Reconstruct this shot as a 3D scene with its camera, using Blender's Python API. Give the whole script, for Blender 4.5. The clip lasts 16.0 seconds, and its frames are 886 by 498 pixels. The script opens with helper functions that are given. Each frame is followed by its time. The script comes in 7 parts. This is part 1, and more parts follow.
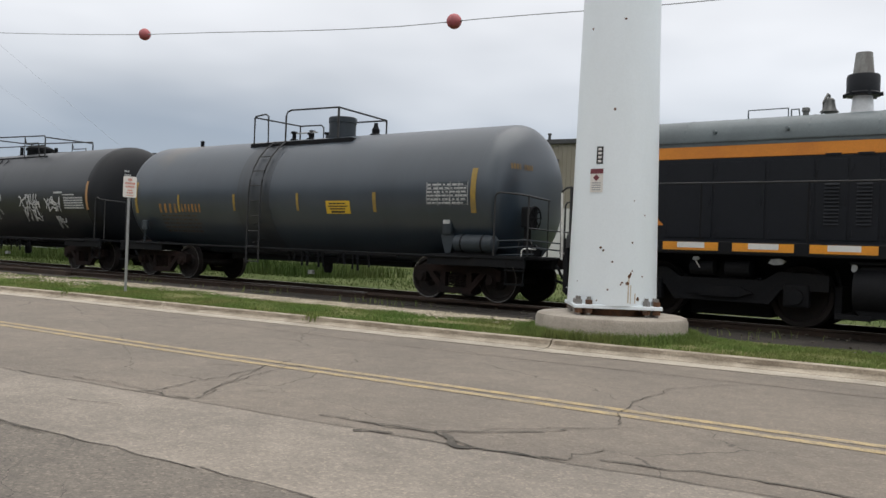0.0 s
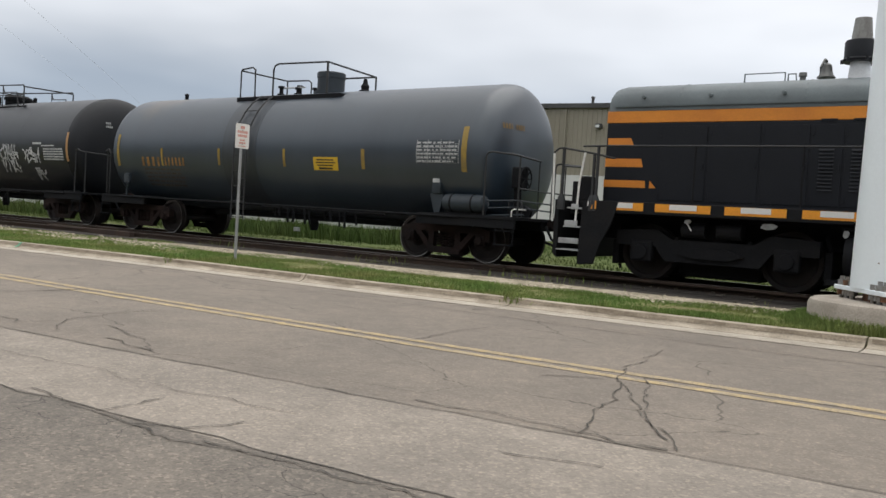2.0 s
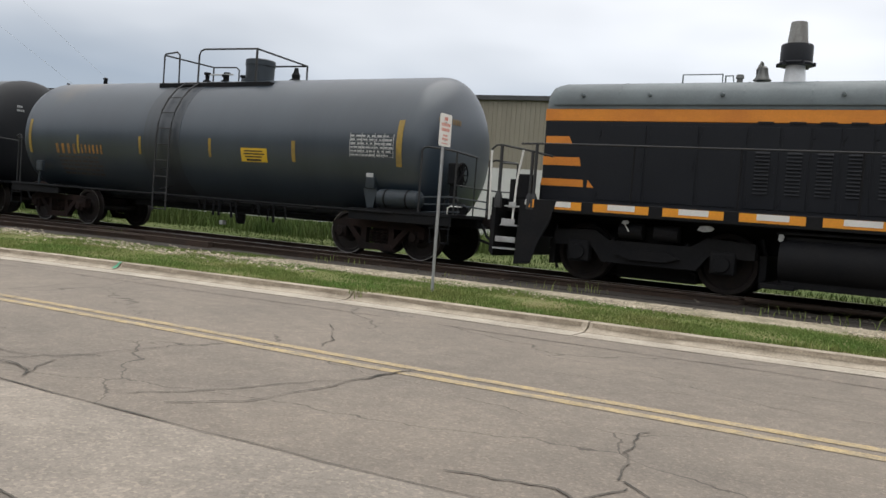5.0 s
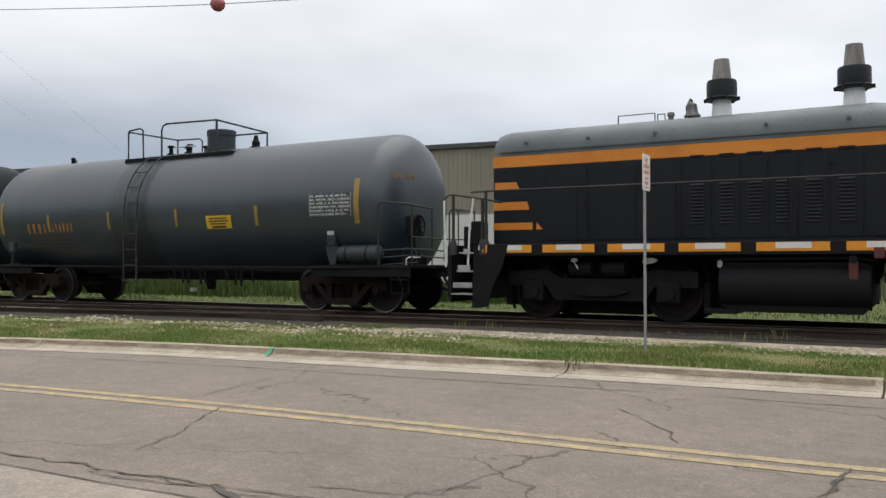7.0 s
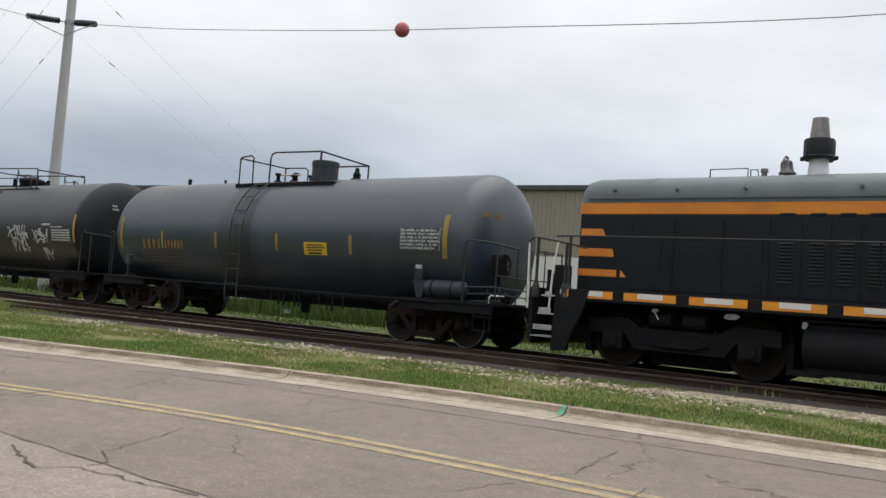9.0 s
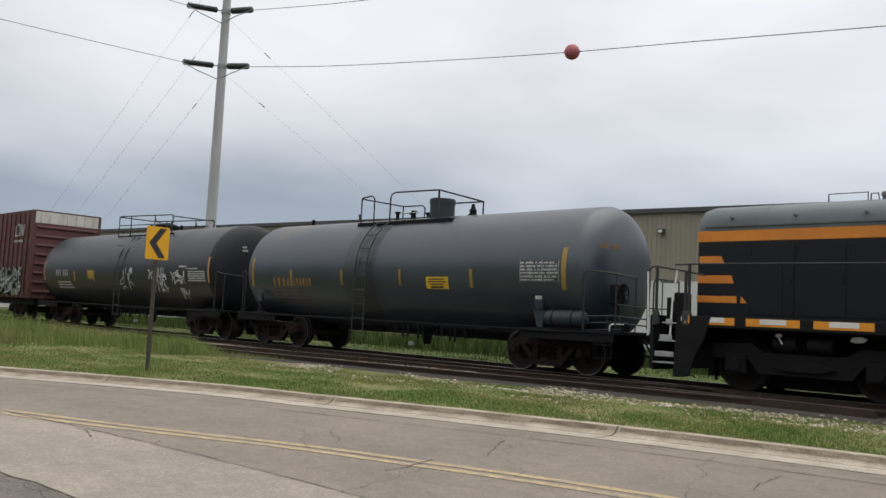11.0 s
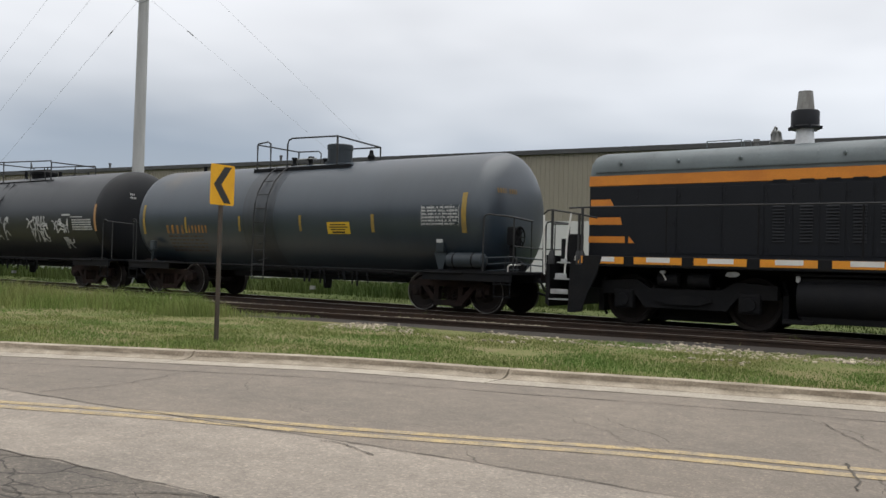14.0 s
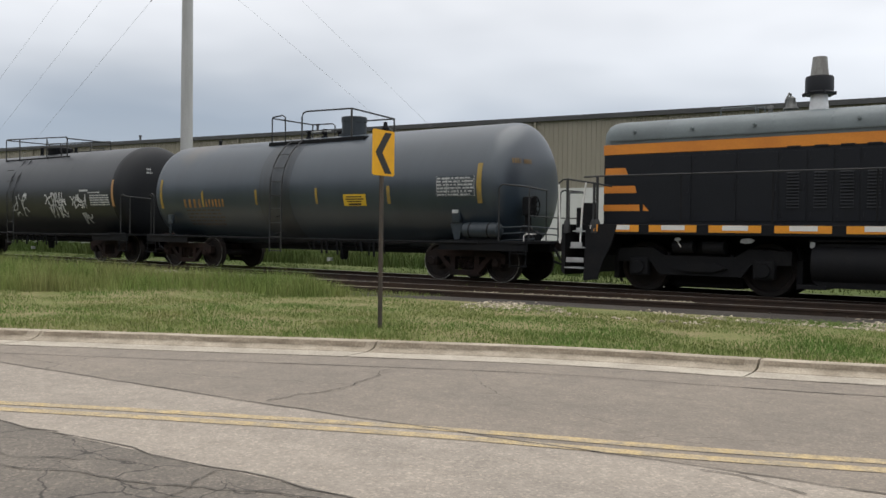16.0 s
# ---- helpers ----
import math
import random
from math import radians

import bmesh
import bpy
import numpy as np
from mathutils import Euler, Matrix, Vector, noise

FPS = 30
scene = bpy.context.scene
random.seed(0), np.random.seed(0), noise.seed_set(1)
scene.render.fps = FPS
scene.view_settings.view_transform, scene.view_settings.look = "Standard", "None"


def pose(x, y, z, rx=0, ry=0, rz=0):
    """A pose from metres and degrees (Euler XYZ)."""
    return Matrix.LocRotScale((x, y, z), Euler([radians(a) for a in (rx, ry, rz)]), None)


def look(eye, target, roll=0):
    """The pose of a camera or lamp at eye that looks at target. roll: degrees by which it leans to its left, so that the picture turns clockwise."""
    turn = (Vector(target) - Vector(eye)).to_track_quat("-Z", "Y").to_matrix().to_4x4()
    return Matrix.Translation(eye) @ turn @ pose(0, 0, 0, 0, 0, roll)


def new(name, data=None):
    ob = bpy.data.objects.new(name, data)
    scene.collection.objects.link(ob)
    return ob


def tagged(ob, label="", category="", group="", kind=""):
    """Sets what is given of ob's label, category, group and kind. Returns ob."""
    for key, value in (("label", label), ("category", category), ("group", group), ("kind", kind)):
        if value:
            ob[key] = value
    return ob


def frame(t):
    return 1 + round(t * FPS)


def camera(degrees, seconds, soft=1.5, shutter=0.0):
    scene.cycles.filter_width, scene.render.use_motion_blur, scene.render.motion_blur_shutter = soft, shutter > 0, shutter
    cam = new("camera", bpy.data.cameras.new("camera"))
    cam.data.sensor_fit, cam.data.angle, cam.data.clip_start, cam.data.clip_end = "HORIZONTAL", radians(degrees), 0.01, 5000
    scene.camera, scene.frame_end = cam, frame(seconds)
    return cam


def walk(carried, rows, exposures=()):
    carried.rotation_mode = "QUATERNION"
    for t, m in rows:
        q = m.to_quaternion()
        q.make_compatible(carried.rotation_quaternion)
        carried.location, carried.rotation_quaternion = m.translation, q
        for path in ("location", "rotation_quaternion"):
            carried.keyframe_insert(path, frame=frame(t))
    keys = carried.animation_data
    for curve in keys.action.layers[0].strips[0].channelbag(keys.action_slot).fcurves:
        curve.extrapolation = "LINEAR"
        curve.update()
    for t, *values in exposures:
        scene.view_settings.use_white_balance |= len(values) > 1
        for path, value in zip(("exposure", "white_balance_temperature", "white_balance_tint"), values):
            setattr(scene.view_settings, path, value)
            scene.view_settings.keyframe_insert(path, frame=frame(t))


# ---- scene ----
cam = camera(55.22, 16.0)
PATH = [
    (0.0, pose(8.000, -15.321, 1.299, 90.060, -2.161, 37.012)),
    (0.5, pose(6.873, -15.325, 1.268, 89.013, -3.113, 35.961)),
    (1.0, pose(5.758, -15.346, 1.217, 87.785, -3.532, 36.069)),
    (1.5, pose(4.764, -15.304, 1.171, 87.065, -3.864, 37.274)),
    (2.0, pose(3.747, -15.302, 1.153, 87.818, -3.500, 35.676)),
    (2.5, pose(2.681, -15.381, 1.200, 89.327, -3.477, 30.994)),
    (3.0, pose(1.761, -15.254, 1.268, 90.506, -4.146, 25.764)),
    (3.5, pose(0.775, -15.130, 1.273, 91.282, -4.831, 26.524)),
    (4.0, pose(-0.169, -15.009, 1.255, 90.562, -6.747, 29.659)),
    (4.2, pose(-0.610, -14.981, 1.253, 89.706, -7.430, 30.453)),
    (6.3, pose(-4.241, -15.135, 1.261, 86.570, 2.068, 29.911)),
    (6.5, pose(-4.486, -15.140, 1.266, 88.137, 1.804, 29.709)),
    (7.0, pose(-5.307, -15.231, 1.287, 90.885, 0.033, 29.854)),
    (7.5, pose(-6.036, -15.275, 1.305, 91.003, -1.553, 29.595)),
    (8.0, pose(-6.825, -15.238, 1.300, 92.415, -2.070, 27.121)),
    (8.5, pose(-7.505, -15.220, 1.297, 92.881, -2.565, 29.880)),
    (9.0, pose(-8.297, -15.291, 1.295, 93.197, -4.236, 36.822)),
    (9.5, pose(-9.077, -15.445, 1.318, 94.212, -3.450, 43.611)),
    (9.7, pose(-9.411, -15.531, 1.331, 94.823, -3.139, 45.336)),
    (11.8, pose(-12.478, -16.527, 1.338, 94.020, -2.010, 37.971)),
    (12.0, pose(-12.785, -16.569, 1.351, 93.875, -1.999, 34.898)),
    (12.5, pose(-13.547, -16.694, 1.374, 94.026, -1.833, 32.651)),
    (13.0, pose(-14.320, -16.777, 1.394, 94.411, -1.908, 33.349)),
    (13.5, pose(-15.039, -16.823, 1.373, 93.402, -1.622, 33.724)),
    (14.0, pose(-15.800, -17.020, 1.341, 91.060, -1.607, 35.362)),
    (14.5, pose(-16.435, -17.108, 1.333, 89.529, -2.676, 32.949)),
    (15.0, pose(-17.129, -17.158, 1.360, 89.331, -2.479, 29.968)),
    (15.5, pose(-17.836, -17.209, 1.378, 88.526, -1.762, 34.071)),
    (16.0, pose(-18.514, -17.295, 1.389, 88.894, -0.744, 36.014)),
]
walk(cam, PATH, [(0.0, -0.02), (1.0, 0.03), (2.0, 0.07), (3.0, 0.03), (4.2, 0.05), (6.2, 0.2), (6.6, 0.18), (7.2, -0.01), (8.0, 0.0), (9.5, -0.05), (11.8, -0.12), (13.6, -0.11), (14.3, 0.0), (16.0, 0.02)])

# how far the train has rolled, seconds and metres
ROLL = [
    (0.0, 0.000),
    (0.5, -1.032),
    (1.0, -2.053),
    (1.5, -3.047),
    (2.0, -4.027),
    (2.5, -4.982),
    (3.0, -5.917),
    (3.5, -6.855),
    (4.0, -7.778),
    (4.2, -8.151),
    (6.3, -12.114),
    (6.5, -12.495),
    (7.0, -13.458),
    (7.5, -14.403),
    (8.0, -15.295),
    (8.5, -16.130),
    (9.0, -16.959),
    (9.5, -17.791),
    (9.7, -18.121),
    (11.8, -21.361),
    (12.0, -21.658),
    (12.5, -22.395),
    (13.0, -23.126),
    (13.5, -23.846),
    (14.0, -24.568),
    (14.5, -25.272),
    (15.0, -25.958),
    (15.5, -26.628),
    (16.0, -27.295),
]

# ---- world, sun ----
world = bpy.data.worlds.new("overcast_sky")
scene.world = world
world.use_nodes = True
wt = world.node_tree
wt.nodes.clear()


def wnode(kind, **values):
    n = wt.nodes.new(kind)
    for k, v in values.items():
        n.inputs[k].default_value = v
    return n


w_out = wt.nodes.new("ShaderNodeOutputWorld")
w_bg = wnode("ShaderNodeBackground", Strength=0.1)
w_sky = wt.nodes.new("ShaderNodeTexSky")
w_sky.sky_type, w_sky.sun_disc = "NISHITA", False
w_sky.sun_elevation, w_sky.sun_rotation = radians(70), radians(-35)
w_co = wt.nodes.new("ShaderNodeTexCoord")
w_sep = wt.nodes.new("ShaderNodeSeparateXYZ")
wt.links.new(w_co.outputs["Generated"], w_sep.inputs[0])
# cloud deck: height above the horizon sets the base tone
w_ramp = wt.nodes.new("ShaderNodeValToRGB")
e = w_ramp.color_ramp.elements
e[0].position, e[0].color = 0.0, (4.7, 5.4, 6.3, 1)
e[1].position, e[1].color = 1.0, (16.5, 16.2, 15.8, 1)
for p, c in ((0.10, (4.25, 4.95, 5.95, 1)), (0.17, (6.8, 7.2, 7.8, 1)), (0.26, (8.7, 8.9, 9.3, 1)), (0.5, (10.2, 10.25, 10.45, 1))):
    q = e.new(p)
    q.color = c
w_map = wt.nodes.new("ShaderNodeMapping")
w_map.inputs["Scale"].default_value = (2.2, 2.2, 7.0)
w_map.inputs["Location"].default_value = (0.4, 0.9, 0.2)
wt.links.new(w_co.outputs["Generated"], w_map.inputs["Vector"])
w_n = wnode("ShaderNodeTexNoise", Scale=1.0, Detail=3.5, Roughness=0.45)
wt.links.new(w_map.outputs[0], w_n.inputs["Vector"])
w_shift = wt.nodes.new("ShaderNodeMath")
w_shift.operation = "MULTIPLY_ADD"
w_shift.inputs[1].default_value, w_shift.inputs[2].default_value = 0.22, -0.11
wt.links.new(w_n.outputs["Fac"], w_shift.inputs[0])
w_add = wt.nodes.new("ShaderNodeMath")
w_add.operation = "ADD"
wt.links.new(w_sep.outputs["Z"], w_add.inputs[0])
wt.links.new(w_shift.outputs[0], w_add.inputs[1])
wt.links.new(w_add.outputs[0], w_ramp.inputs["Fac"])
w_gain = wt.nodes.new("ShaderNodeMapRange")
w_gain.inputs["From Min"].default_value, w_gain.inputs["From Max"].default_value = 0.3, 0.7
w_gain.inputs["To Min"].default_value, w_gain.inputs["To Max"].default_value = 0.85, 1.13
wt.links.new(w_n.outputs["Fac"], w_gain.inputs["Value"])
w_mul = wt.nodes.new("ShaderNodeMix")
w_mul.data_type, w_mul.blend_type = "RGBA", "MULTIPLY"
w_mul.inputs["Factor"].default_value = 1.0
wt.links.new(w_ramp.outputs["Color"], w_mul.inputs["A"])
w_side = wt.nodes.new("ShaderNodeMapRange")
w_side.inputs["From Min"].default_value, w_side.inputs["From Max"].default_value = -0.95, -0.15
w_side.inputs["To Min"].default_value, w_side.inputs["To Max"].default_value = 0.95, 1.05
wt.links.new(w_sep.outputs["X"], w_side.inputs["Value"])
w_both = wt.nodes.new("ShaderNodeMath")
w_both.operation = "MULTIPLY"
wt.links.new(w_gain.outputs[0], w_both.inputs[0])
wt.links.new(w_side.outputs[0], w_both.inputs[1])
wt.links.new(w_both.outputs[0], w_mul.inputs["B"])
w_mix = wt.nodes.new("ShaderNodeMix")
w_mix.data_type = "RGBA"
w_mix.inputs["Factor"].default_value = 0.93
wt.links.new(w_sky.outputs[0], w_mix.inputs["A"])
wt.links.new(w_mul.outputs["Result"], w_mix.inputs["B"])
wt.links.new(w_mix.outputs["Result"], w_bg.inputs["Color"])
wt.links.new(w_bg.outputs[0], w_out.inputs[0])

sun_data = bpy.data.lights.new("sun", "SUN")
sun_data.energy, sun_data.angle, sun_data.color = 1.3, radians(70), (1.0, 0.985, 0.97)
sun = new("sun", sun_data)
sun.matrix_world = look((5, 7, 26), (0, 0, 0))

# ---- materials ----
def surface(name, base, rough=0.6, metal=0.0, other=None, big=1.5, fine=40.0, amount=0.5, grain=0.25, bump=0.15, stretch=(1, 1, 1), each=0.0, spec=0.5):
    """A procedural surface: base and other colour mixed by large noise, darkened and lightened by fine grain, with relief."""
    m = bpy.data.materials.new(name)
    m.use_nodes = True
    t = m.node_tree
    b = t.nodes["Principled BSDF"]
    b.inputs["Roughness"].default_value, b.inputs["Metallic"].default_value = rough, metal
    b.inputs["Specular IOR Level"].default_value = spec
    co = t.nodes.new("ShaderNodeTexCoord")
    mp = t.nodes.new("ShaderNodeMapping")
    mp.inputs["Scale"].default_value = stretch
    t.links.new(co.outputs["Object"], mp.inputs["Vector"])
    n1 = t.nodes.new("ShaderNodeTexNoise")
    n1.inputs["Scale"].default_value, n1.inputs["Detail"].default_value, n1.inputs["Roughness"].default_value = big, 9.0 if big < 1 else 5.0, 0.62
    n2 = t.nodes.new("ShaderNodeTexNoise")
    n2.inputs["Scale"].default_value, n2.inputs["Detail"].default_value = fine, 3.0
    t.links.new(mp.outputs[0], n1.inputs["Vector"])
    t.links.new(co.outputs["Object"], n2.inputs["Vector"])
    r1 = t.nodes.new("ShaderNodeMapRange")
    r1.inputs["From Min"].default_value, r1.inputs["From Max"].default_value = 0.38, 0.66
    r1.inputs["To Max"].default_value = amount
    t.links.new(n1.outputs["Fac"], r1.inputs["Value"])
    mix = t.nodes.new("ShaderNodeMix")
    mix.data_type = "RGBA"
    mix.inputs["A"].default_value = (*base, 1)
    mix.inputs["B"].default_value = (*(other or [c * 0.6 for c in base]), 1)
    t.links.new(r1.outputs[0], mix.inputs["Factor"])
    r2 = t.nodes.new("ShaderNodeMapRange")
    r2.inputs["From Min"].default_value, r2.inputs["From Max"].default_value = 0.25, 0.75
    r2.inputs["To Min"].default_value, r2.inputs["To Max"].default_value = 1 - grain, 1 + grain
    t.links.new(n2.outputs["Fac"], r2.inputs["Value"])
    mul = t.nodes.new("ShaderNodeMix")
    mul.data_type, mul.blend_type = "RGBA", "MULTIPLY"
    mul.inputs["Factor"].default_value = 1.0
    t.links.new(mix.outputs["Result"], mul.inputs["A"])
    t.links.new(r2.outputs[0], mul.inputs["B"])
    last = mul
    if each:
        inf = t.nodes.new("ShaderNodeObjectInfo")
        geo = t.nodes.new("ShaderNodeNewGeometry")
        ad = t.nodes.new("ShaderNodeMath")
        ad.operation = "ADD"
        t.links.new(inf.outputs["Random"], ad.inputs[0])
        t.links.new(geo.outputs["Random Per Island"], ad.inputs[1])
        fr = t.nodes.new("ShaderNodeMath")
        fr.operation = "FRACT"
        t.links.new(ad.outputs[0], fr.inputs[0])
        r3 = t.nodes.new("ShaderNodeMapRange")
        r3.inputs["To Min"].default_value, r3.inputs["To Max"].default_value = 1 - each, 1 + each
        t.links.new(fr.outputs[0], r3.inputs["Value"])
        last = t.nodes.new("ShaderNodeMix")
        last.data_type, last.blend_type = "RGBA", "MULTIPLY"
        last.inputs["Factor"].default_value = 1.0
        t.links.new(mul.outputs["Result"], last.inputs["A"])
        t.links.new(r3.outputs[0], last.inputs["B"])
    t.links.new(last.outputs["Result"], b.inputs["Base Color"])
    if bump:
        bp = t.nodes.new("ShaderNodeBump")
        bp.inputs["Strength"].default_value, bp.inputs["Distance"].default_value = bump, 0.01
        t.links.new(n2.outputs["Fac"], bp.inputs["Height"])
        t.links.new(bp.outputs[0], b.inputs["Normal"])
    rr = t.nodes.new("ShaderNodeMapRange")
    rr.inputs["To Min"].default_value, rr.inputs["To Max"].default_value = max(0.05, rough - 0.1), min(1, rough + 0.1)
    t.links.new(n1.outputs["Fac"], rr.inputs["Value"])
    t.links.new(rr.outputs[0], b.inputs["Roughness"])
    return m


def cracked(m, size, width, depth, warp=0.35, sound=None):
    """Adds a net of dark cracks to a ground surface; sound: the stretch of x over which it heals."""
    t = m.node_tree
    b = t.nodes["Principled BSDF"]
    co = t.nodes.new("ShaderNodeTexCoord")
    nz = t.nodes.new("ShaderNodeTexNoise")
    nz.inputs["Scale"].default_value, nz.inputs["Detail"].default_value = 2.5, 4.0
    t.links.new(co.outputs["Object"], nz.inputs["Vector"])
    sc = t.nodes.new("ShaderNodeVectorMath")
    sc.operation = "SCALE"
    sc.inputs["Scale"].default_value = warp
    t.links.new(nz.outputs["Color"], sc.inputs[0])
    ad = t.nodes.new("ShaderNodeVectorMath")
    t.links.new(co.outputs["Object"], ad.inputs[0])
    t.links.new(sc.outputs[0], ad.inputs[1])
    vo = t.nodes.new("ShaderNodeTexVoronoi")
    vo.feature = "DISTANCE_TO_EDGE"
    vo.inputs["Scale"].default_value = 1 / size
    mp = t.nodes.new("ShaderNodeMapping")
    mp.inputs["Scale"].default_value = (0.7, 1.35, 1)
    t.links.new(ad.outputs[0], mp.inputs["Vector"])
    t.links.new(mp.outputs[0], vo.inputs["Vector"])
    n3 = t.nodes.new("ShaderNodeTexNoise")
    n3.inputs["Scale"].default_value = 0.9
    t.links.new(co.outputs["Object"], n3.inputs["Vector"])
    wd = t.nodes.new("ShaderNodeMapRange")
    wd.inputs["From Min"].default_value, wd.inputs["From Max"].default_value = 0.4, 0.62
    wd.inputs["To Min"].default_value, wd.inputs["To Max"].default_value = 0.0004, width / size
    t.links.new(n3.outputs["Fac"], wd.inputs["Value"])
    if sound:
        sx = t.nodes.new("ShaderNodeSeparateXYZ")
        t.links.new(co.outputs["Object"], sx.inputs[0])
        hl = t.nodes.new("ShaderNodeMapRange")
        hl.inputs["From Min"].default_value, hl.inputs["From Max"].default_value = sound
        hl.inputs["To Min"].default_value, hl.inputs["To Max"].default_value = 1.0, 0.22
        t.links.new(sx.outputs["X"], hl.inputs["Value"])
        th = t.nodes.new("ShaderNodeMath")
        th.operation = "MULTIPLY"
        t.links.new(wd.outputs[0], th.inputs[0])
        t.links.new(hl.outputs[0], th.inputs[1])
        wd = th
    lt = t.nodes.new("ShaderNodeMath")
    lt.operation = "DIVIDE"
    t.links.new(vo.outputs["Distance"], lt.inputs[0])
    t.links.new(wd.outputs[0], lt.inputs[1])
    cl = t.nodes.new("ShaderNodeMapRange")
    cl.inputs["From Min"].default_value, cl.inputs["From Max"].default_value = 0.5, 1.3
    cl.inputs["To Min"].default_value = depth
    t.links.new(lt.outputs[0], cl.inputs["Value"])
    old = b.inputs["Base Color"].links[0].from_socket
    mul = t.nodes.new("ShaderNodeMix")
    mul.data_type, mul.blend_type = "RGBA", "MULTIPLY"
    mul.inputs["Factor"].default_value = 1.0
    t.links.new(old, mul.inputs["A"])
    t.links.new(cl.outputs[0], mul.inputs["B"])
    t.links.new(mul.outputs["Result"], b.inputs["Base Color"])
    return m


def speckled(m, scale, low, high, pale):
    """Adds exposed aggregate: single pale and dark stones, mottled patches, and a tone that shifts along x to pale."""
    t = m.node_tree
    b = t.nodes["Principled BSDF"]
    co = t.nodes.new("ShaderNodeTexCoord")
    vo = t.nodes.new("ShaderNodeTexVoronoi")
    vo.inputs["Scale"].default_value = scale
    t.links.new(co.outputs["Object"], vo.inputs["Vector"])
    sp = t.nodes.new("ShaderNodeSeparateColor")
    t.links.new(vo.outputs["Color"], sp.inputs[0])
    rp = t.nodes.new("ShaderNodeValToRGB")
    e = rp.color_ramp.elements
    e[0].position, e[0].color = 0.0, (low, low, low, 1)
    e[1].position, e[1].color = 1.0, (high, high * 0.98, high * 0.95, 1)
    for p, c in ((0.25, 0.94), (0.8, 1.04)):
        e.new(p).color = (c, c, c, 1)
    t.links.new(sp.outputs[0], rp.inputs[0])
    nz = t.nodes.new("ShaderNodeTexNoise")
    nz.inputs["Scale"].default_value, nz.inputs["Detail"].default_value, nz.inputs["Roughness"].default_value = 5.0, 8.0, 0.7
    t.links.new(co.outputs["Object"], nz.inputs["Vector"])
    rn = t.nodes.new("ShaderNodeMapRange")
    rn.inputs["From Min"].default_value, rn.inputs["From Max"].default_value = 0.3, 0.7
    rn.inputs["To Min"].default_value, rn.inputs["To Max"].default_value = 0.86, 1.14
    t.links.new(nz.outputs["Fac"], rn.inputs["Value"])
    sx = t.nodes.new("ShaderNodeSeparateXYZ")
    t.links.new(co.outputs["Object"], sx.inputs[0])
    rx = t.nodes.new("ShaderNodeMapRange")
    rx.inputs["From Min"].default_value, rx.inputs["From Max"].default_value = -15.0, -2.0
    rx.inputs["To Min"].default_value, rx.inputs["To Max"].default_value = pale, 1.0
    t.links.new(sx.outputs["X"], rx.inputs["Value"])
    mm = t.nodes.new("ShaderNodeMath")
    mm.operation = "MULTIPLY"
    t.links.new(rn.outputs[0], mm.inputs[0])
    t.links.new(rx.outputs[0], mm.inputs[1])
    old = b.inputs["Base Color"].links[0].from_socket
    for src in (rp.outputs["Color"], mm.outputs[0]):
        mul = t.nodes.new("ShaderNodeMix")
        mul.data_type, mul.blend_type = "RGBA", "MULTIPLY"
        mul.inputs["Factor"].default_value = 1.0
        t.links.new(old, mul.inputs["A"])
        t.links.new(src, mul.inputs["B"])
        old = mul.outputs["Result"]
    t.links.new(old, b.inputs["Base Color"])
    return m


def stained(m, centre, size, colour):
    """Adds one blotchy stain round a place of the thing."""
    t = m.node_tree
    b = t.nodes["Principled BSDF"]
    co = t.nodes.new("ShaderNodeTexCoord")
    d = t.nodes.new("ShaderNodeVectorMath")
    d.operation = "DISTANCE"
    d.inputs[1].default_value = centre
    t.links.new(co.outputs["Object"], d.inputs[0])
    nz = t.nodes.new("ShaderNodeTexNoise")
    nz.inputs["Scale"].default_value, nz.inputs["Detail"].default_value = 1.6, 6.0
    t.links.new(co.outputs["Object"], nz.inputs["Vector"])
    far = t.nodes.new("ShaderNodeMapRange")
    far.inputs["From Min"].default_value, far.inputs["From Max"].default_value = size * 0.2, size
    far.inputs["To Min"].default_value, far.inputs["To Max"].default_value = 0.45, -0.25
    t.links.new(d.outputs["Value"], far.inputs["Value"])
    ad = t.nodes.new("ShaderNodeMath")
    ad.operation = "ADD"
    t.links.new(far.outputs[0], ad.inputs[0])
    t.links.new(nz.outputs["Fac"], ad.inputs[1])
    cut = t.nodes.new("ShaderNodeMapRange")
    cut.inputs["From Min"].default_value, cut.inputs["From Max"].default_value = 0.55, 1.0
    cut.inputs["To Max"].default_value = 0.75
    t.links.new(ad.outputs[0], cut.inputs["Value"])
    mix = t.nodes.new("ShaderNodeMix")
    mix.data_type = "RGBA"
    mix.inputs["B"].default_value = (*colour, 1)
    t.links.new(cut.outputs[0], mix.inputs["Factor"])
    t.links.new(b.inputs["Base Color"].links[0].from_socket, mix.inputs["A"])
    t.links.new(mix.outputs["Result"], b.inputs["Base Color"])
    return m


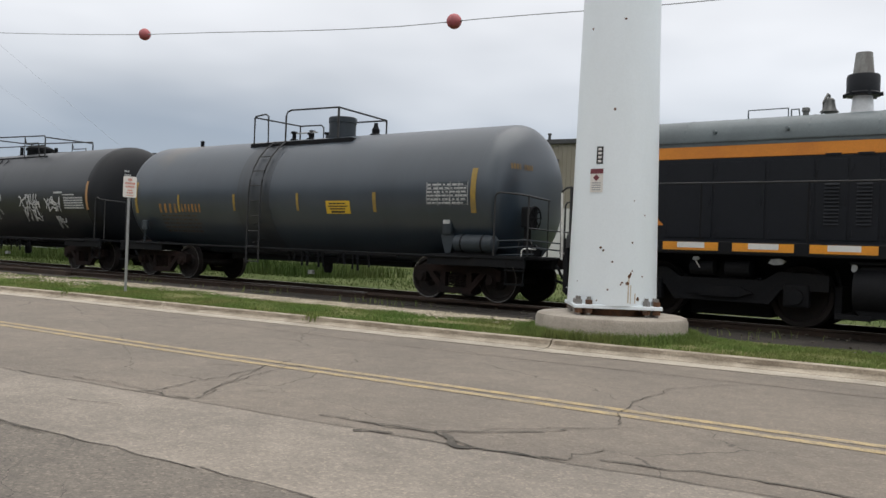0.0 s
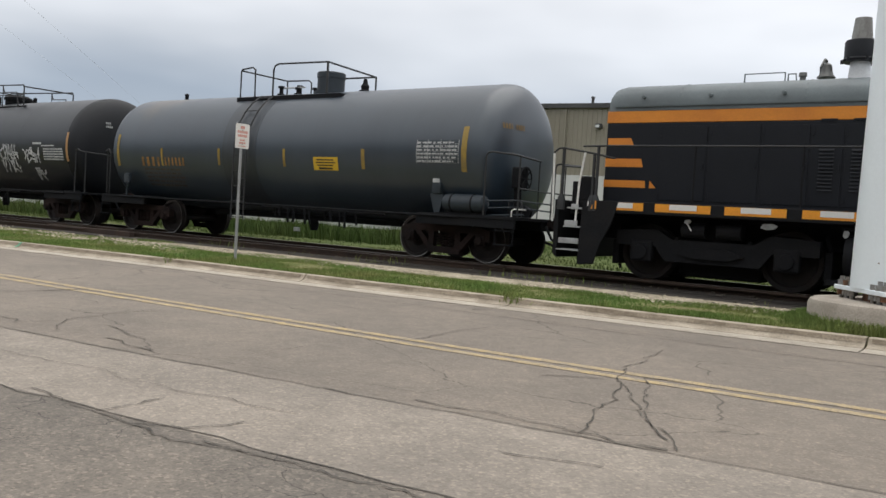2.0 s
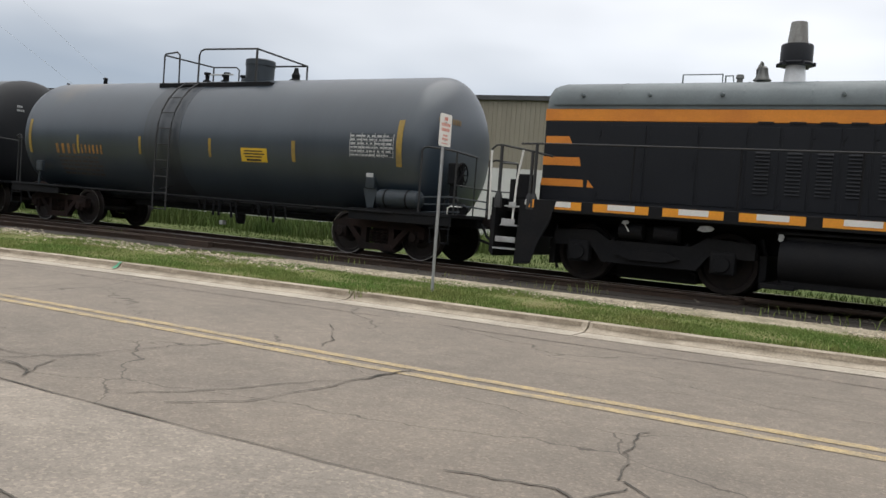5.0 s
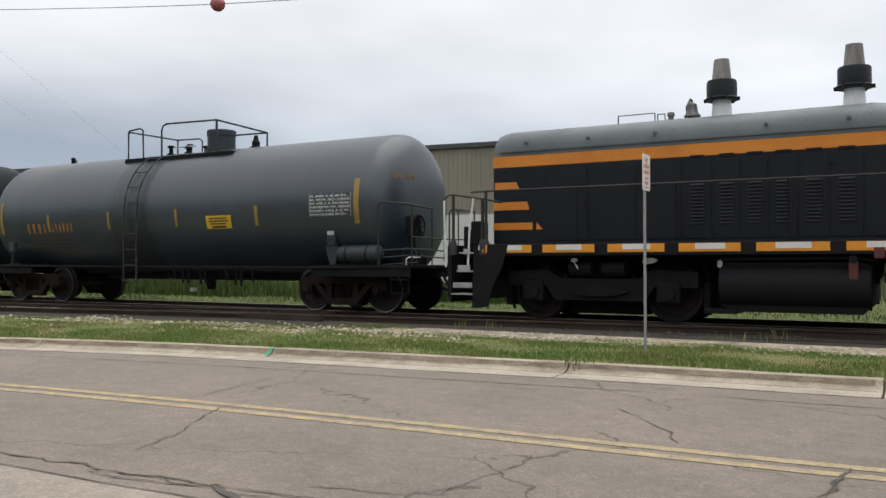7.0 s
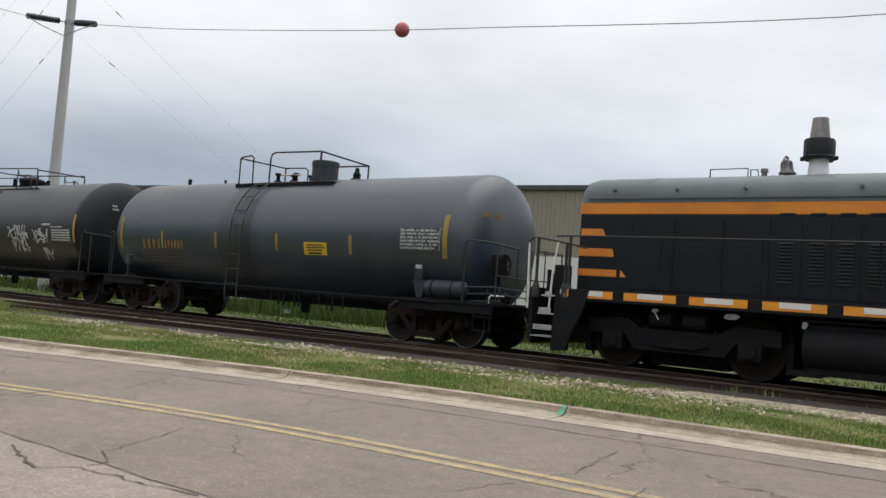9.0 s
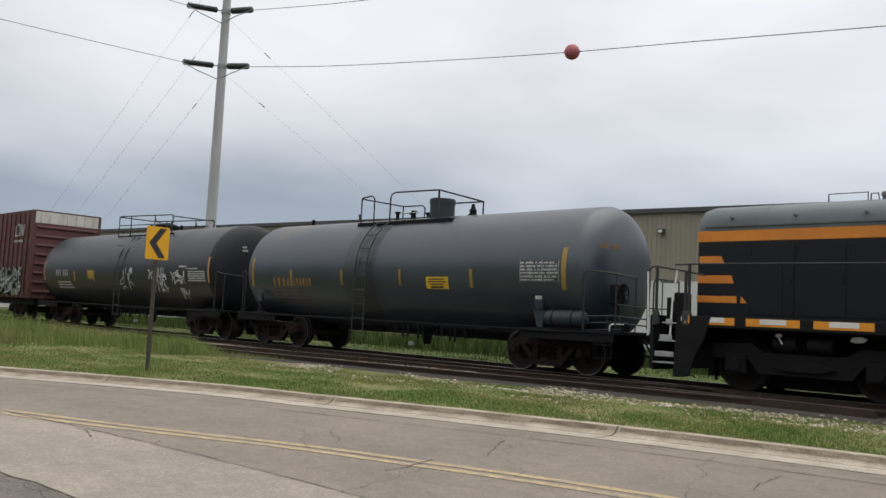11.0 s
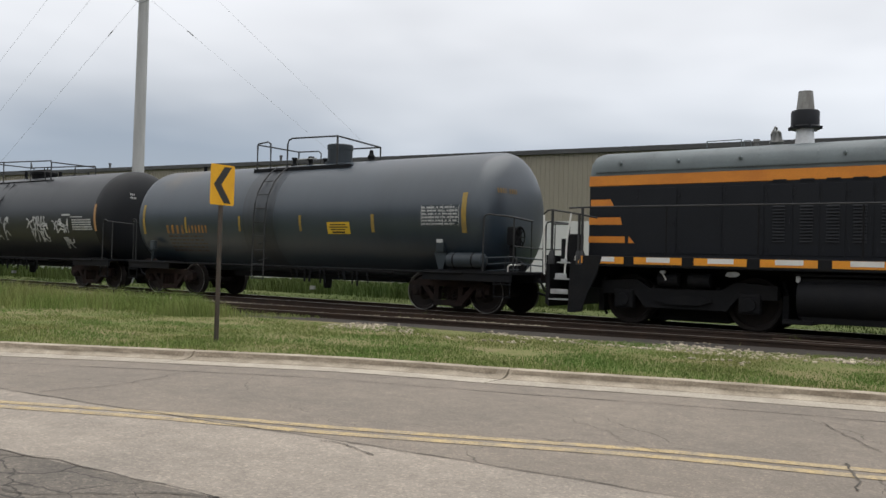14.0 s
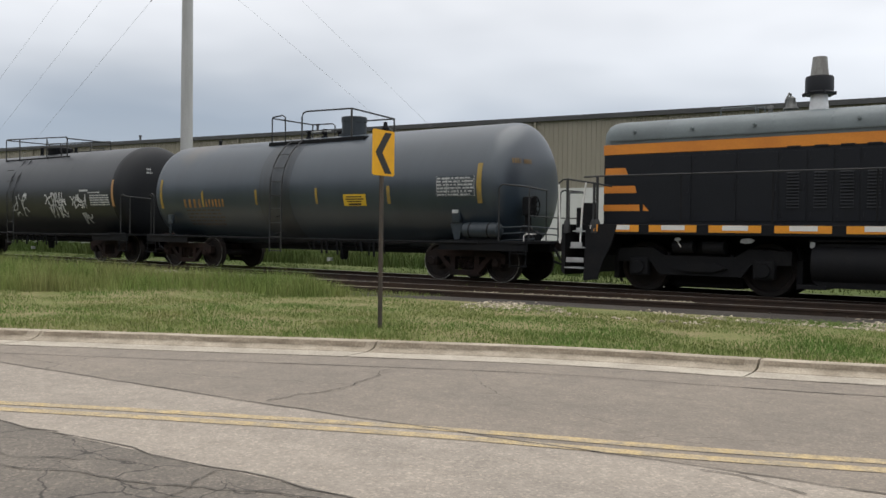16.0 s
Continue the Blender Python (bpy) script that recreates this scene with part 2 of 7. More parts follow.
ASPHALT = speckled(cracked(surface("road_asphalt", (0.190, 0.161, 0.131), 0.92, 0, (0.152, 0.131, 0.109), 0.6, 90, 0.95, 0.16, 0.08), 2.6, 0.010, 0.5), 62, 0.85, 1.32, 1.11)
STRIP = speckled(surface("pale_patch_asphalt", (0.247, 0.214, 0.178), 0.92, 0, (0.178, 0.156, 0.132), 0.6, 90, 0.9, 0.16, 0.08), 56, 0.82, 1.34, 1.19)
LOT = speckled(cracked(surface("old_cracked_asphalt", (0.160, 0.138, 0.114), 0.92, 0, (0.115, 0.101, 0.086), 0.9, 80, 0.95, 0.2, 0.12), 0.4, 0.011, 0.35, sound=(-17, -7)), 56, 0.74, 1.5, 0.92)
TAR = surface("crack_filler", (0.060, 0.056, 0.050), 0.95, 0, (0.150, 0.132, 0.112), 2.2, 60, 1.0, 0.3, 0.2, spec=0.2)
CONCRETE = surface("kerb_concrete", (0.40, 0.345, 0.27), 0.9, 0, (0.23, 0.192, 0.142), 2.2, 45, 1.0, 0.24, 0.35, each=0.07)
GUTTER = surface("gutter_concrete", (0.40, 0.355, 0.29), 0.9, 0, (0.29, 0.255, 0.207), 2.2, 45, 0.95, 0.24, 0.3, each=0.05)
FOOTING = surface("footing_concrete", (0.36, 0.32, 0.27), 0.9, 0, (0.26, 0.23, 0.19), 2.0, 50, 0.8, 0.2, 0.4)
YELLOW_LINE = speckled(surface("worn_yellow_paint", (0.385, 0.290, 0.150), 0.85, 0, (0.24, 0.205, 0.155), 6.0, 55, 1.0, 0.2, 0.1), 62, 0.75, 1.2, 1.1)
SOIL = surface("verge_soil", (0.140, 0.155, 0.058), 0.95, 0, (0.225, 0.190, 0.105), 0.8, 30, 0.9, 0.3, 0.6, spec=0.1)
FIELD = surface("far_grass", (0.066, 0.092, 0.026), 0.95, 0, (0.105, 0.115, 0.045), 0.25, 12, 0.9, 0.35, 0.4, spec=0.1)
CINDER = surface("track_cinders", (0.042, 0.037, 0.033), 0.97, 0, (0.065, 0.058, 0.05), 1.2, 45, 0.8, 0.45, 0.8, spec=0.2)
DARKSTONE = surface("sooty_ballast", (0.13, 0.115, 0.095), 0.95, 0, (0.06, 0.052, 0.045), 3, 40, 0.9, 0.2, 0.4, each=0.4, spec=0.2)
STONE = surface("limestone_ballast", (0.45, 0.395, 0.30), 0.92, 0, (0.22, 0.185, 0.135), 3, 40, 0.9, 0.2, 0.4, each=0.4)
GRASS = surface("grass_blades", (0.116, 0.194, 0.048), 0.85, 0, (0.190, 0.200, 0.072), 0.5, 6, 0.9, 0.25, 0, each=0.22, spec=0.12)
WEED = surface("weed_blades", (0.150, 0.215, 0.058), 0.85, 0, (0.235, 0.240, 0.095), 0.5, 6, 0.9, 0.2, 0, each=0.22, spec=0.12)
FIELDBLADE = surface("field_grass_blades", (0.042, 0.072, 0.018), 0.85, 0, (0.085, 0.105, 0.035), 0.3, 6, 0.9, 0.2, 0, each=0.2, spec=0.1)
DRY = surface("dry_stalks", (0.30, 0.24, 0.13), 0.85, 0, (0.22, 0.19, 0.09), 1, 6, 0.8, 0.2, 0, each=0.3)
TIE = surface("creosoted_timber", (0.036, 0.030, 0.026), 0.95, 0, (0.06, 0.05, 0.042), 2, 30, 0.8, 0.3, 0.6, (1, 0.2, 1), each=0.3, spec=0.2)
RAIL = surface("rusty_rail_steel", (0.04, 0.028, 0.022), 0.75, 0.1, (0.065, 0.042, 0.03), 3, 60, 0.8, 0.25, 0.3, spec=0.3)
RAILTOP = surface("polished_rail_head", (0.42, 0.40, 0.38), 0.35, 0.9, (0.3, 0.27, 0.24), 2, 60, 0.6, 0.1, 0.1)
BRANCHTOP = surface("dull_rail_head", (0.20, 0.18, 0.165), 0.5, 0.6, (0.10, 0.075, 0.06), 2, 60, 0.9, 0.15, 0.1)
TANK = stained(surface("dull_grey_tank_paint", (0.0140, 0.0250, 0.0385), 0.36, 0, (0.0250, 0.0395, 0.0560), 0.5, 45, 0.9, 0.08, 0.05, (2.2, 1, 0.35), spec=0.9), (-4.9, -0.55, 3.55), 1.5, (0.085, 0.068, 0.048))
TANKBAND = surface("stained_tank_paint", (0.0080, 0.0135, 0.0205), 0.45, 0, (0.019, 0.028, 0.039), 1.8, 45, 1.0, 0.1, 0.05, (2.6, 1, 0.22), spec=0.9)
TANK2 = surface("sooty_black_tank_paint", (0.0060, 0.0090, 0.0135), 0.4, 0, (0.0120, 0.0155, 0.0200), 0.45, 45, 0.95, 0.12, 0.05, (1.6, 1, 0.5), spec=0.6)
TANKHEAD = surface("darker_tank_head", (0.0060, 0.0075, 0.0105), 0.55, 0, (0.0110, 0.0120, 0.0140), 0.8, 45, 0.9, 0.12, 0.05, spec=0.35)
CARSTEEL = surface("dark_car_steel", (0.0080, 0.0092, 0.0115), 0.7, 0, (0.0140, 0.0135, 0.0140), 2, 50, 0.8, 0.2, 0.2, spec=0.12)
RUSTY = surface("rusty_truck_casting", (0.0150, 0.0122, 0.0120), 0.85, 0, (0.0330, 0.0200, 0.0170), 2.5, 50, 0.8, 0.25, 0.4, spec=0.12)
WHEELSTEEL = surface("wheel_steel", (0.015, 0.013, 0.013), 0.75, 0.1, (0.027, 0.019, 0.0165), 4, 50, 0.7, 0.2, 0.2, spec=0.3)
# worn rim steel, its colour raised to paint the glint on the wheel edge
RIM = surface("worn_rim_glint", (0.34, 0.33, 0.32), 0.35, 0.6, (0.04, 0.037, 0.035), 4, 40, 1.0, 0.1, 0.1)
RAILING = surface("dark_handrail_paint", (0.02, 0.022, 0.025), 0.55, 0, (0.034, 0.032, 0.03), 3, 40, 0.6, 0.15, 0.1, spec=0.4)
GREYPART = surface("grey_reservoir_paint", (0.026, 0.036, 0.046), 0.5, 0, (0.018, 0.024, 0.030), 2, 40, 0.8, 0.12, 0.1, spec=0.4)
YELLOWTAPE = surface("yellow_reflective_tape", (0.36, 0.235, 0.03), 0.5, 0, (0.20, 0.14, 0.045), 3, 50, 0.9, 0.15, 0)
YELLOWTEXT = surface("faded_orange_lettering", (0.34, 0.165, 0.035), 0.6, 0, (0.12, 0.085, 0.045), 5, 50, 0.9, 0.2, 0)
LABEL = surface("yellow_label", (0.62, 0.40, 0.02), 0.45, 0, (0.5, 0.33, 0.05), 4, 50, 0.5, 0.08, 0)
INK = surface("black_ink", (0.02, 0.02, 0.02), 0.6, 0, None, 3, 50, 0.4, 0.1, 0)
STENCIL = surface("white_stencil", (0.46, 0.47, 0.47), 0.6, 0, (0.30, 0.31, 0.31), 5, 50, 0.8, 0.15, 0)
PANEL = surface("data_panel_ground", (0.026, 0.036, 0.046), 0.5, 0, (0.040, 0.050, 0.060), 4, 50, 0.6, 0.1, 0)
BLACK = surface("locomotive_black", (0.0086, 0.0102, 0.0142), 0.5, 0, (0.0118, 0.0134, 0.0172), 0.8, 40, 0.9, 0.15, 0.04, (1, 1, 0.4), spec=0.22)
FRAMEBLACK = surface("oily_black_frame", (0.0104, 0.0110, 0.0130), 0.7, 0, (0.0160, 0.0154, 0.0162), 2, 40, 0.8, 0.2, 0.15, spec=0.12)
LOCOGREY = surface("locomotive_grey_roof", (0.118, 0.144, 0.152), 0.5, 0, (0.086, 0.103, 0.109), 1.0, 40, 0.9, 0.1, 0.06)
ORANGE = surface("locomotive_orange", (0.66, 0.235, 0.022), 0.5, 0, (0.52, 0.17, 0.02), 1.5, 50, 0.7, 0.1, 0.05)
SILLORANGE = surface("sill_stripe_orange", (0.74, 0.30, 0.02), 0.45, 0, (0.6, 0.23, 0.03), 2.5, 50, 0.5, 0.1, 0)
WHITETAPE = surface("white_reflective_tape", (0.72, 0.71, 0.69), 0.45, 0, (0.55, 0.54, 0.52), 3, 50, 0.5, 0.06, 0)
STACKGREY = surface("weathered_stack_top", (0.24, 0.24, 0.23), 0.6, 0.2, (0.14, 0.13, 0.12), 3, 30, 0.9, 0.15, 0.1, (2, 2, 0.4))
STACKWHITE = surface("white_stack_base", (0.74, 0.76, 0.78), 0.55, 0, (0.5, 0.5, 0.5), 3, 30, 0.6, 0.08, 0.05)
WHITEIRON = surface("white_grab_iron", (0.75, 0.75, 0.73), 0.5, 0, (0.5, 0.48, 0.44), 8, 40, 0.6, 0.1, 0)
STEPGREY = surface("worn_step_plate", (0.38, 0.39, 0.40), 0.6, 0.1, (0.2, 0.2, 0.2), 6, 40, 0.7, 0.15, 0.1)
BRONZE = surface("tarnished_bell_metal", (0.16, 0.165, 0.16), 0.5, 0.4, (0.09, 0.09, 0.085), 6, 40, 0.8, 0.1, 0.1)
REDTAG = surface("faded_red_paint", (0.105, 0.022, 0.022), 0.6, 0, (0.06, 0.018, 0.018), 5, 40, 0.7, 0.15, 0)
BOXBROWN = surface("boxcar_oxide_paint", (0.105, 0.036, 0.032), 0.65, 0, (0.075, 0.033, 0.028), 0.9, 40, 0.9, 0.15, 0.1, (2, 1, 0.4))
BOXWHITE = surface("pale_boxcar_end", (0.60, 0.58, 0.53), 0.6, 0, (0.45, 0.42, 0.37), 1.5, 40, 0.9, 0.1, 0.1, (2, 2, 0.5))
GRAFFITI = surface("white_spray_paint", (0.50, 0.51, 0.52), 0.6, 0, (0.25, 0.26, 0.27), 3, 40, 0.9, 0.15, 0)
GRAFGREEN = surface("green_spray_paint", (0.16, 0.24, 0.15), 0.6, 0, (0.28, 0.30, 0.26), 3, 20, 0.9, 0.2, 0)
GALV = surface("galvanised_post", (0.36, 0.37, 0.375), 0.5, 0.5, (0.27, 0.275, 0.28), 6, 60, 0.8, 0.1, 0.1)
SIGNWHITE = surface("white_sign_sheet", (0.72, 0.70, 0.66), 0.45, 0, (0.62, 0.60, 0.56), 5, 50, 0.6, 0.05, 0)
SIGNRED = surface("faded_red_print", (0.55, 0.17, 0.13), 0.5, 0, (0.62, 0.36, 0.3), 9, 50, 0.8, 0.1, 0)
SIGNDARK = surface("dark_red_print", (0.17, 0.03, 0.04), 0.5, 0, (0.12, 0.03, 0.04), 9, 50, 0.5, 0.1, 0)
SIGNYELLOW = surface("chevron_yellow_sheet", (0.72, 0.37, 0.008), 0.42, 0, (0.62, 0.31, 0.01), 4, 50, 0.6, 0.05, 0)
POSTBROWN = surface("dark_rusty_post", (0.05, 0.045, 0.038), 0.75, 0.2, (0.085, 0.06, 0.045), 5, 50, 0.8, 0.2, 0.2)
POLEWHITE = surface("white_tower_paint", (0.80, 0.865, 0.90), 0.42, 0, (0.73, 0.79, 0.82), 0.7, 30, 0.8, 0.02, 0.02, (1, 1, 0.3))
RUST = surface("rust_spots", (0.16, 0.07, 0.03), 0.8, 0.1, (0.06, 0.04, 0.03), 9, 60, 0.8, 0.2, 0.2)
RUSTSTAIN = surface("rust_streaks", (0.52, 0.44, 0.33), 0.6, 0, (0.62, 0.6, 0.54), 7, 60, 0.9, 0.1, 0, (6, 6, 0.5))
BOLT = surface("galvanised_bolt", (0.30, 0.30, 0.295), 0.5, 0.6, (0.2, 0.17, 0.14), 8, 60, 0.8, 0.15, 0.1)
CLAD = surface("beige_metal_cladding", (0.27, 0.245, 0.195), 0.55, 0, (0.23, 0.205, 0.16), 0.25, 20, 0.8, 0.06, 0, (1, 1, 0.3))
CLADWHITE = surface("white_wall_base", (0.60, 0.60, 0.585), 0.6, 0, (0.52, 0.52, 0.5), 0.4, 20, 0.8, 0.05, 0)
TRIM = surface("dark_eaves_trim", (0.055, 0.055, 0.056), 0.5, 0.2, (0.08, 0.08, 0.08), 0.6, 20, 0.8, 0.1, 0)
ROOFING = surface("grey_roofing", (0.16, 0.165, 0.17), 0.6, 0.2, (0.12, 0.12, 0.125), 0.3, 15, 0.8, 0.1, 0.1)
FARPOLE = surface("grey_wooden_pole", (0.42, 0.42, 0.42), 0.75, 0, (0.33, 0.33, 0.325), 1, 30, 0.9, 0.1, 0.2, (4, 4, 0.3))
CABLE = surface("aluminium_cable", (0.27, 0.275, 0.285), 0.5, 0.2, None, 1, 20, 0.3, 0.05, 0)
GUY = surface("guy_strand", (0.42, 0.44, 0.46), 0.6, 0.2, None, 1, 20, 0.3, 0.05, 0)
INSULATOR = surface("dark_insulator", (0.03, 0.032, 0.036), 0.4, 0, None, 5, 40, 0.5, 0.1, 0)
REDBALL = surface("faded_red_marker", (0.42, 0.085, 0.095), 0.55, 0, (0.36, 0.12, 0.12), 2, 30, 0.7, 0.05, 0)
GLASS = surface("dark_cab_glass", (0.02, 0.022, 0.024), 0.08, 0, None, 1, 10, 0.2, 0.02, 0)
LENS = surface("lamp_lens", (0.75, 0.76, 0.75), 0.2, 0.2, None, 1, 10, 0.2, 0.02, 0)
HOSE = surface("yellow_green_hose", (0.12, 0.14, 0.05), 0.6, 0, None, 5, 40, 0.5, 0.15, 0)
PAINTMARK = surface("green_survey_paint", (0.06, 0.33, 0.19), 0.7, 0, (0.25, 0.33, 0.24), 9, 60, 0.8, 0.15, 0)
GRAVEL = surface("tan_gravel", (0.38, 0.33, 0.245), 0.95, 0, (0.16, 0.145, 0.085), 3.2, 34, 1.0, 0.5, 0.9)
GRIME_SHADE = surface("kerb_grime_shade", (0.175, 0.142, 0.105), 0.95, 0, (0.32, 0.27, 0.205), 3.0, 45, 1.0, 0.25, 0.2, (1, 1, 3), spec=0.2)
WALLBACK = surface("unseen_backdrop_wall", (0.085, 0.075, 0.062), 0.9, 0, (0.06, 0.055, 0.048), 0.2, 4, 0.8, 0.15, 0.1)
HEADMARK = surface("ghosted_head_mark", (0.20, 0.125, 0.045), 0.6, 0, (0.09, 0.075, 0.06), 5, 50, 0.9, 0.2, 0)

# ---- mesh helpers ----
ORIGIN = {}


def thing(name, x=0.0, y=0.0, z=0.0, label="", category="", group="", kind=""):
    ob = new(name)
    ob.empty_display_size = 0.3
    ob.location = (x, y, z)
    ORIGIN[ob] = Vector((x, y, z))
    return tagged(ob, label, category, group, kind)


def mesh_of(name, bm, material, smooth=False, shift=None):
    if shift is not None:
        bmesh.ops.translate(bm, verts=bm.verts, vec=-shift)
    bmesh.ops.recalc_face_normals(bm, faces=bm.faces)
    me = bpy.data.meshes.new(name)
    bm.to_mesh(me)
    bm.free()
    for m in material if isinstance(material, (list, tuple)) else [material]:
        me.materials.append(m)
    if smooth:
        me.polygons.foreach_set("use_smooth", [True] * len(me.polygons))
        me.set_sharp_from_angle(angle=radians(35))
    return me


def part(name, bm, material, parent=None, label="", smooth=False):
    """Links a bmesh, made in world places, as one mesh object under a thing or under a part."""
    shift = ORIGIN.get(parent, None)
    ob = new(name, mesh_of(name, bm, material, smooth, shift))
    if parent:
        ob.parent = parent
        ORIGIN[ob] = shift
    return tagged(ob, label)


def box(bm, x0, x1, y0, y1, z0, z1, bevel=0.0, turn=None):
    m = Matrix.Translation(((x0 + x1) / 2, (y0 + y1) / 2, (z0 + z1) / 2)) @ (turn or Matrix()) @ Matrix.Diagonal((x1 - x0, y1 - y0, z1 - z0, 1))
    r = bmesh.ops.create_cube(bm, size=1, matrix=m)
    if bevel:
        edges = list({e for v in r["verts"] for e in v.link_edges})
        bmesh.ops.bevel(bm, geom=edges, offset=bevel, segments=2, affect="EDGES", profile=0.5)
    return bm


def tube(bm, points, r, seg=8, caps=True):
    pts = [Vector(p) for p in points]
    rad = r if isinstance(r, (list, tuple)) else [r] * len(pts)
    rings = []
    for i, p in enumerate(pts):
        d = ((pts[i] - pts[i - 1]).normalized() if i else Vector()) + ((pts[i + 1] - pts[i]).normalized() if i + 1 < len(pts) else Vector())
        d.normalize()
        side = d.cross(Vector((0, 0, 1)) if abs(d.z) < 0.95 else Vector((0, 1, 0))).normalized()
        up = side.cross(d)
        rings.append([bm.verts.new(p + rad[i] * (math.cos(a) * side + math.sin(a) * up)) for a in [2 * math.pi * k / seg for k in range(seg)]])
    for a, b in zip(rings, rings[1:]):
        for k in range(seg):
            bm.faces.new((a[k], a[(k + 1) % seg], b[(k + 1) % seg], b[k]))
    if caps:
        bm.faces.new(rings[0][::-1])
        bm.faces.new(rings[-1])
    return bm


def lathe(bm, profile, centre=(0, 0, 0), axis="Z", seg=32, caps=True):
    """Turns (along, radius) pairs round an axis through centre."""
    c = Vector(centre)
    rings = []
    for a, r in profile:
        ring = []
        for k in range(seg):
            u, v = r * math.cos(2 * math.pi * k / seg), r * math.sin(2 * math.pi * k / seg)
            ring.append(bm.verts.new(c + (Vector((u, v, a)) if axis == "Z" else Vector((a, u, v)) if axis == "X" else Vector((u, a, v)))))
        rings.append(ring)
    for a, b in zip(rings, rings[1:]):
        for k in range(seg):
            bm.faces.new((a[k], a[(k + 1) % seg], b[(k + 1) % seg], b[k]))
    for ring in (rings[0], rings[-1]) if caps else ():
        if (ring[0].co - ring[seg // 2].co).length > 1e-4:
            bm.faces.new(ring)
    bmesh.ops.remove_doubles(bm, verts=bm.verts, dist=1e-5)
    return bm


def prism(bm, outline, y0, y1):
    """A plate: an outline of (x, z) between two depths y."""
    a = [bm.verts.new((x, y0, z)) for x, z in outline]
    b = [bm.verts.new((x, y1, z)) for x, z in outline]
    n = len(a)
    bm.faces.new(a)
    bm.faces.new(b[::-1])
    for i in range(n):
        bm.faces.new((a[i], b[i], b[(i + 1) % n], a[(i + 1) % n]))
    return bm


def curved(bm, x0, x1, z0, z1, r, zc, lift=0.005, steps=6):
    """A decal on the near side of a lying cylinder of radius r round height zc."""
    rows = []
    for i in range(steps + 1):
        z = z0 + (z1 - z0) * i / steps
        y = -math.sqrt(max(r * r - (z - zc) ** 2, 0)) - lift
        rows.append((bm.verts.new((x0, y, z)), bm.verts.new((x1, y, z))))
    for a, b in zip(rows, rows[1:]):
        bm.faces.new((a[0], a[1], b[1], b[0]))
    return bm


def scribble(bm, x0, x1, z0, z1, strokes, width, face, rng):
    """Loose spray strokes on a surface: face(x, z) gives its depth y."""
    for _ in range(strokes):
        x, z, d = rng.uniform(x0, x1), rng.uniform(z0, z1), rng.uniform(0, 6.28)
        last = None
        for _ in range(rng.randint(5, 12)):
            n = Vector((-math.sin(d), math.cos(d))) * width * rng.uniform(0.4, 0.7)
            row = [bm.verts.new((x + s * n.x, face(x + s * n.x, z + s * n.y), z + s * n.y)) for s in (-1, 1)]
            if last:
                bm.faces.new((last[0], last[1], row[1], row[0]))
            last = row
            d += rng.uniform(-0.9, 0.9)
            x += math.cos(d) * 0.09
            z += math.sin(d) * 0.13
            if not (x0 <= x <= x1 and z0 <= z <= z1):
                d += 2.4
                x, z = min(max(x, x0), x1), min(max(z, z0), z1)
    return bm


def raw_mesh(name, verts, faces, material):
    me = bpy.data.meshes.new(name)
    me.vertices.add(len(verts))
    me.vertices.foreach_set("co", np.asarray(verts, dtype=np.float32).ravel())
    faces = np.asarray(faces, dtype=np.int32)
    n, k = faces.shape
    me.loops.add(n * k)
    me.loops.foreach_set("vertex_index", faces.ravel())
    me.polygons.add(n)
    me.polygons.foreach_set("loop_start", np.arange(0, n * k, k, dtype=np.int32))
    me.update(calc_edges=True)
    me.validate()
    me.materials.append(material)
    return me


def smooth_line(points):
    """A smooth y(x) through (x, y) pairs."""
    xs, ys = np.array(sorted(points)).T
    slope = np.gradient(ys, xs)

    def y_at(x):
        x = np.asarray(x, dtype=float)
        i = np.clip(np.searchsorted(xs, x) - 1, 0, len(xs) - 2)
        h = xs[i + 1] - xs[i]
        s = (x - xs[i]) / h
        s = np.clip(s, -20, 20)
        inside = (2 * s**3 - 3 * s**2 + 1) * ys[i] + (s**3 - 2 * s**2 + s) * h * slope[i] + (3 * s**2 - 2 * s**3) * ys[i + 1] + (s**3 - s**2) * h * slope[i + 1]
        low, high = ys[0] + slope[0] * (x - xs[0]), ys[-1] + slope[-1] * (x - xs[-1])
        return np.where(x < xs[0], low, np.where(x > xs[-1], high, inside))

    return y_at


# main cracks in the asphalt: start, end, width
EAST_CRACKS = [
    (5.6, -10.4, 7.2, -10.1, 0.06), (5.45, -10.55, 5.48, -10.1, 0.04), (5.3, -8.9, 5.45, -8.7, 0.03), (5.2, -9.3, 4.94, -8.57, 0.025),
    (4.94, -8.57, 4.8, -7.17, 0.03), (4.8, -10.7, 5.45, -10.56, 0.06), (4.8, -7.17, 5.2, -6.4, 0.03), (4.4, -10.5, 5.3, -9.3, 0.025),
    (4.36, -10.5, 4.8, -10.7, 0.07), (3.7, -10.65, 4.4, -10.52, 0.06), (1.6, -11.04, 2.2, -11.0, 0.04),
    (1.59, -11.71, 2.09, -11.55, 0.03), (1.26, -9.03, 2.12, -10.8, 0.03),
    (1.26, -9.03, 1.55, -8.97, 0.03), (1.14, -9.27, 0.7, -9.69, 0.03), (1.14, -9.27, 0.82, -7.47, 0.03), (1.14, -9.27, 1.71, -11.07, 0.03),
]
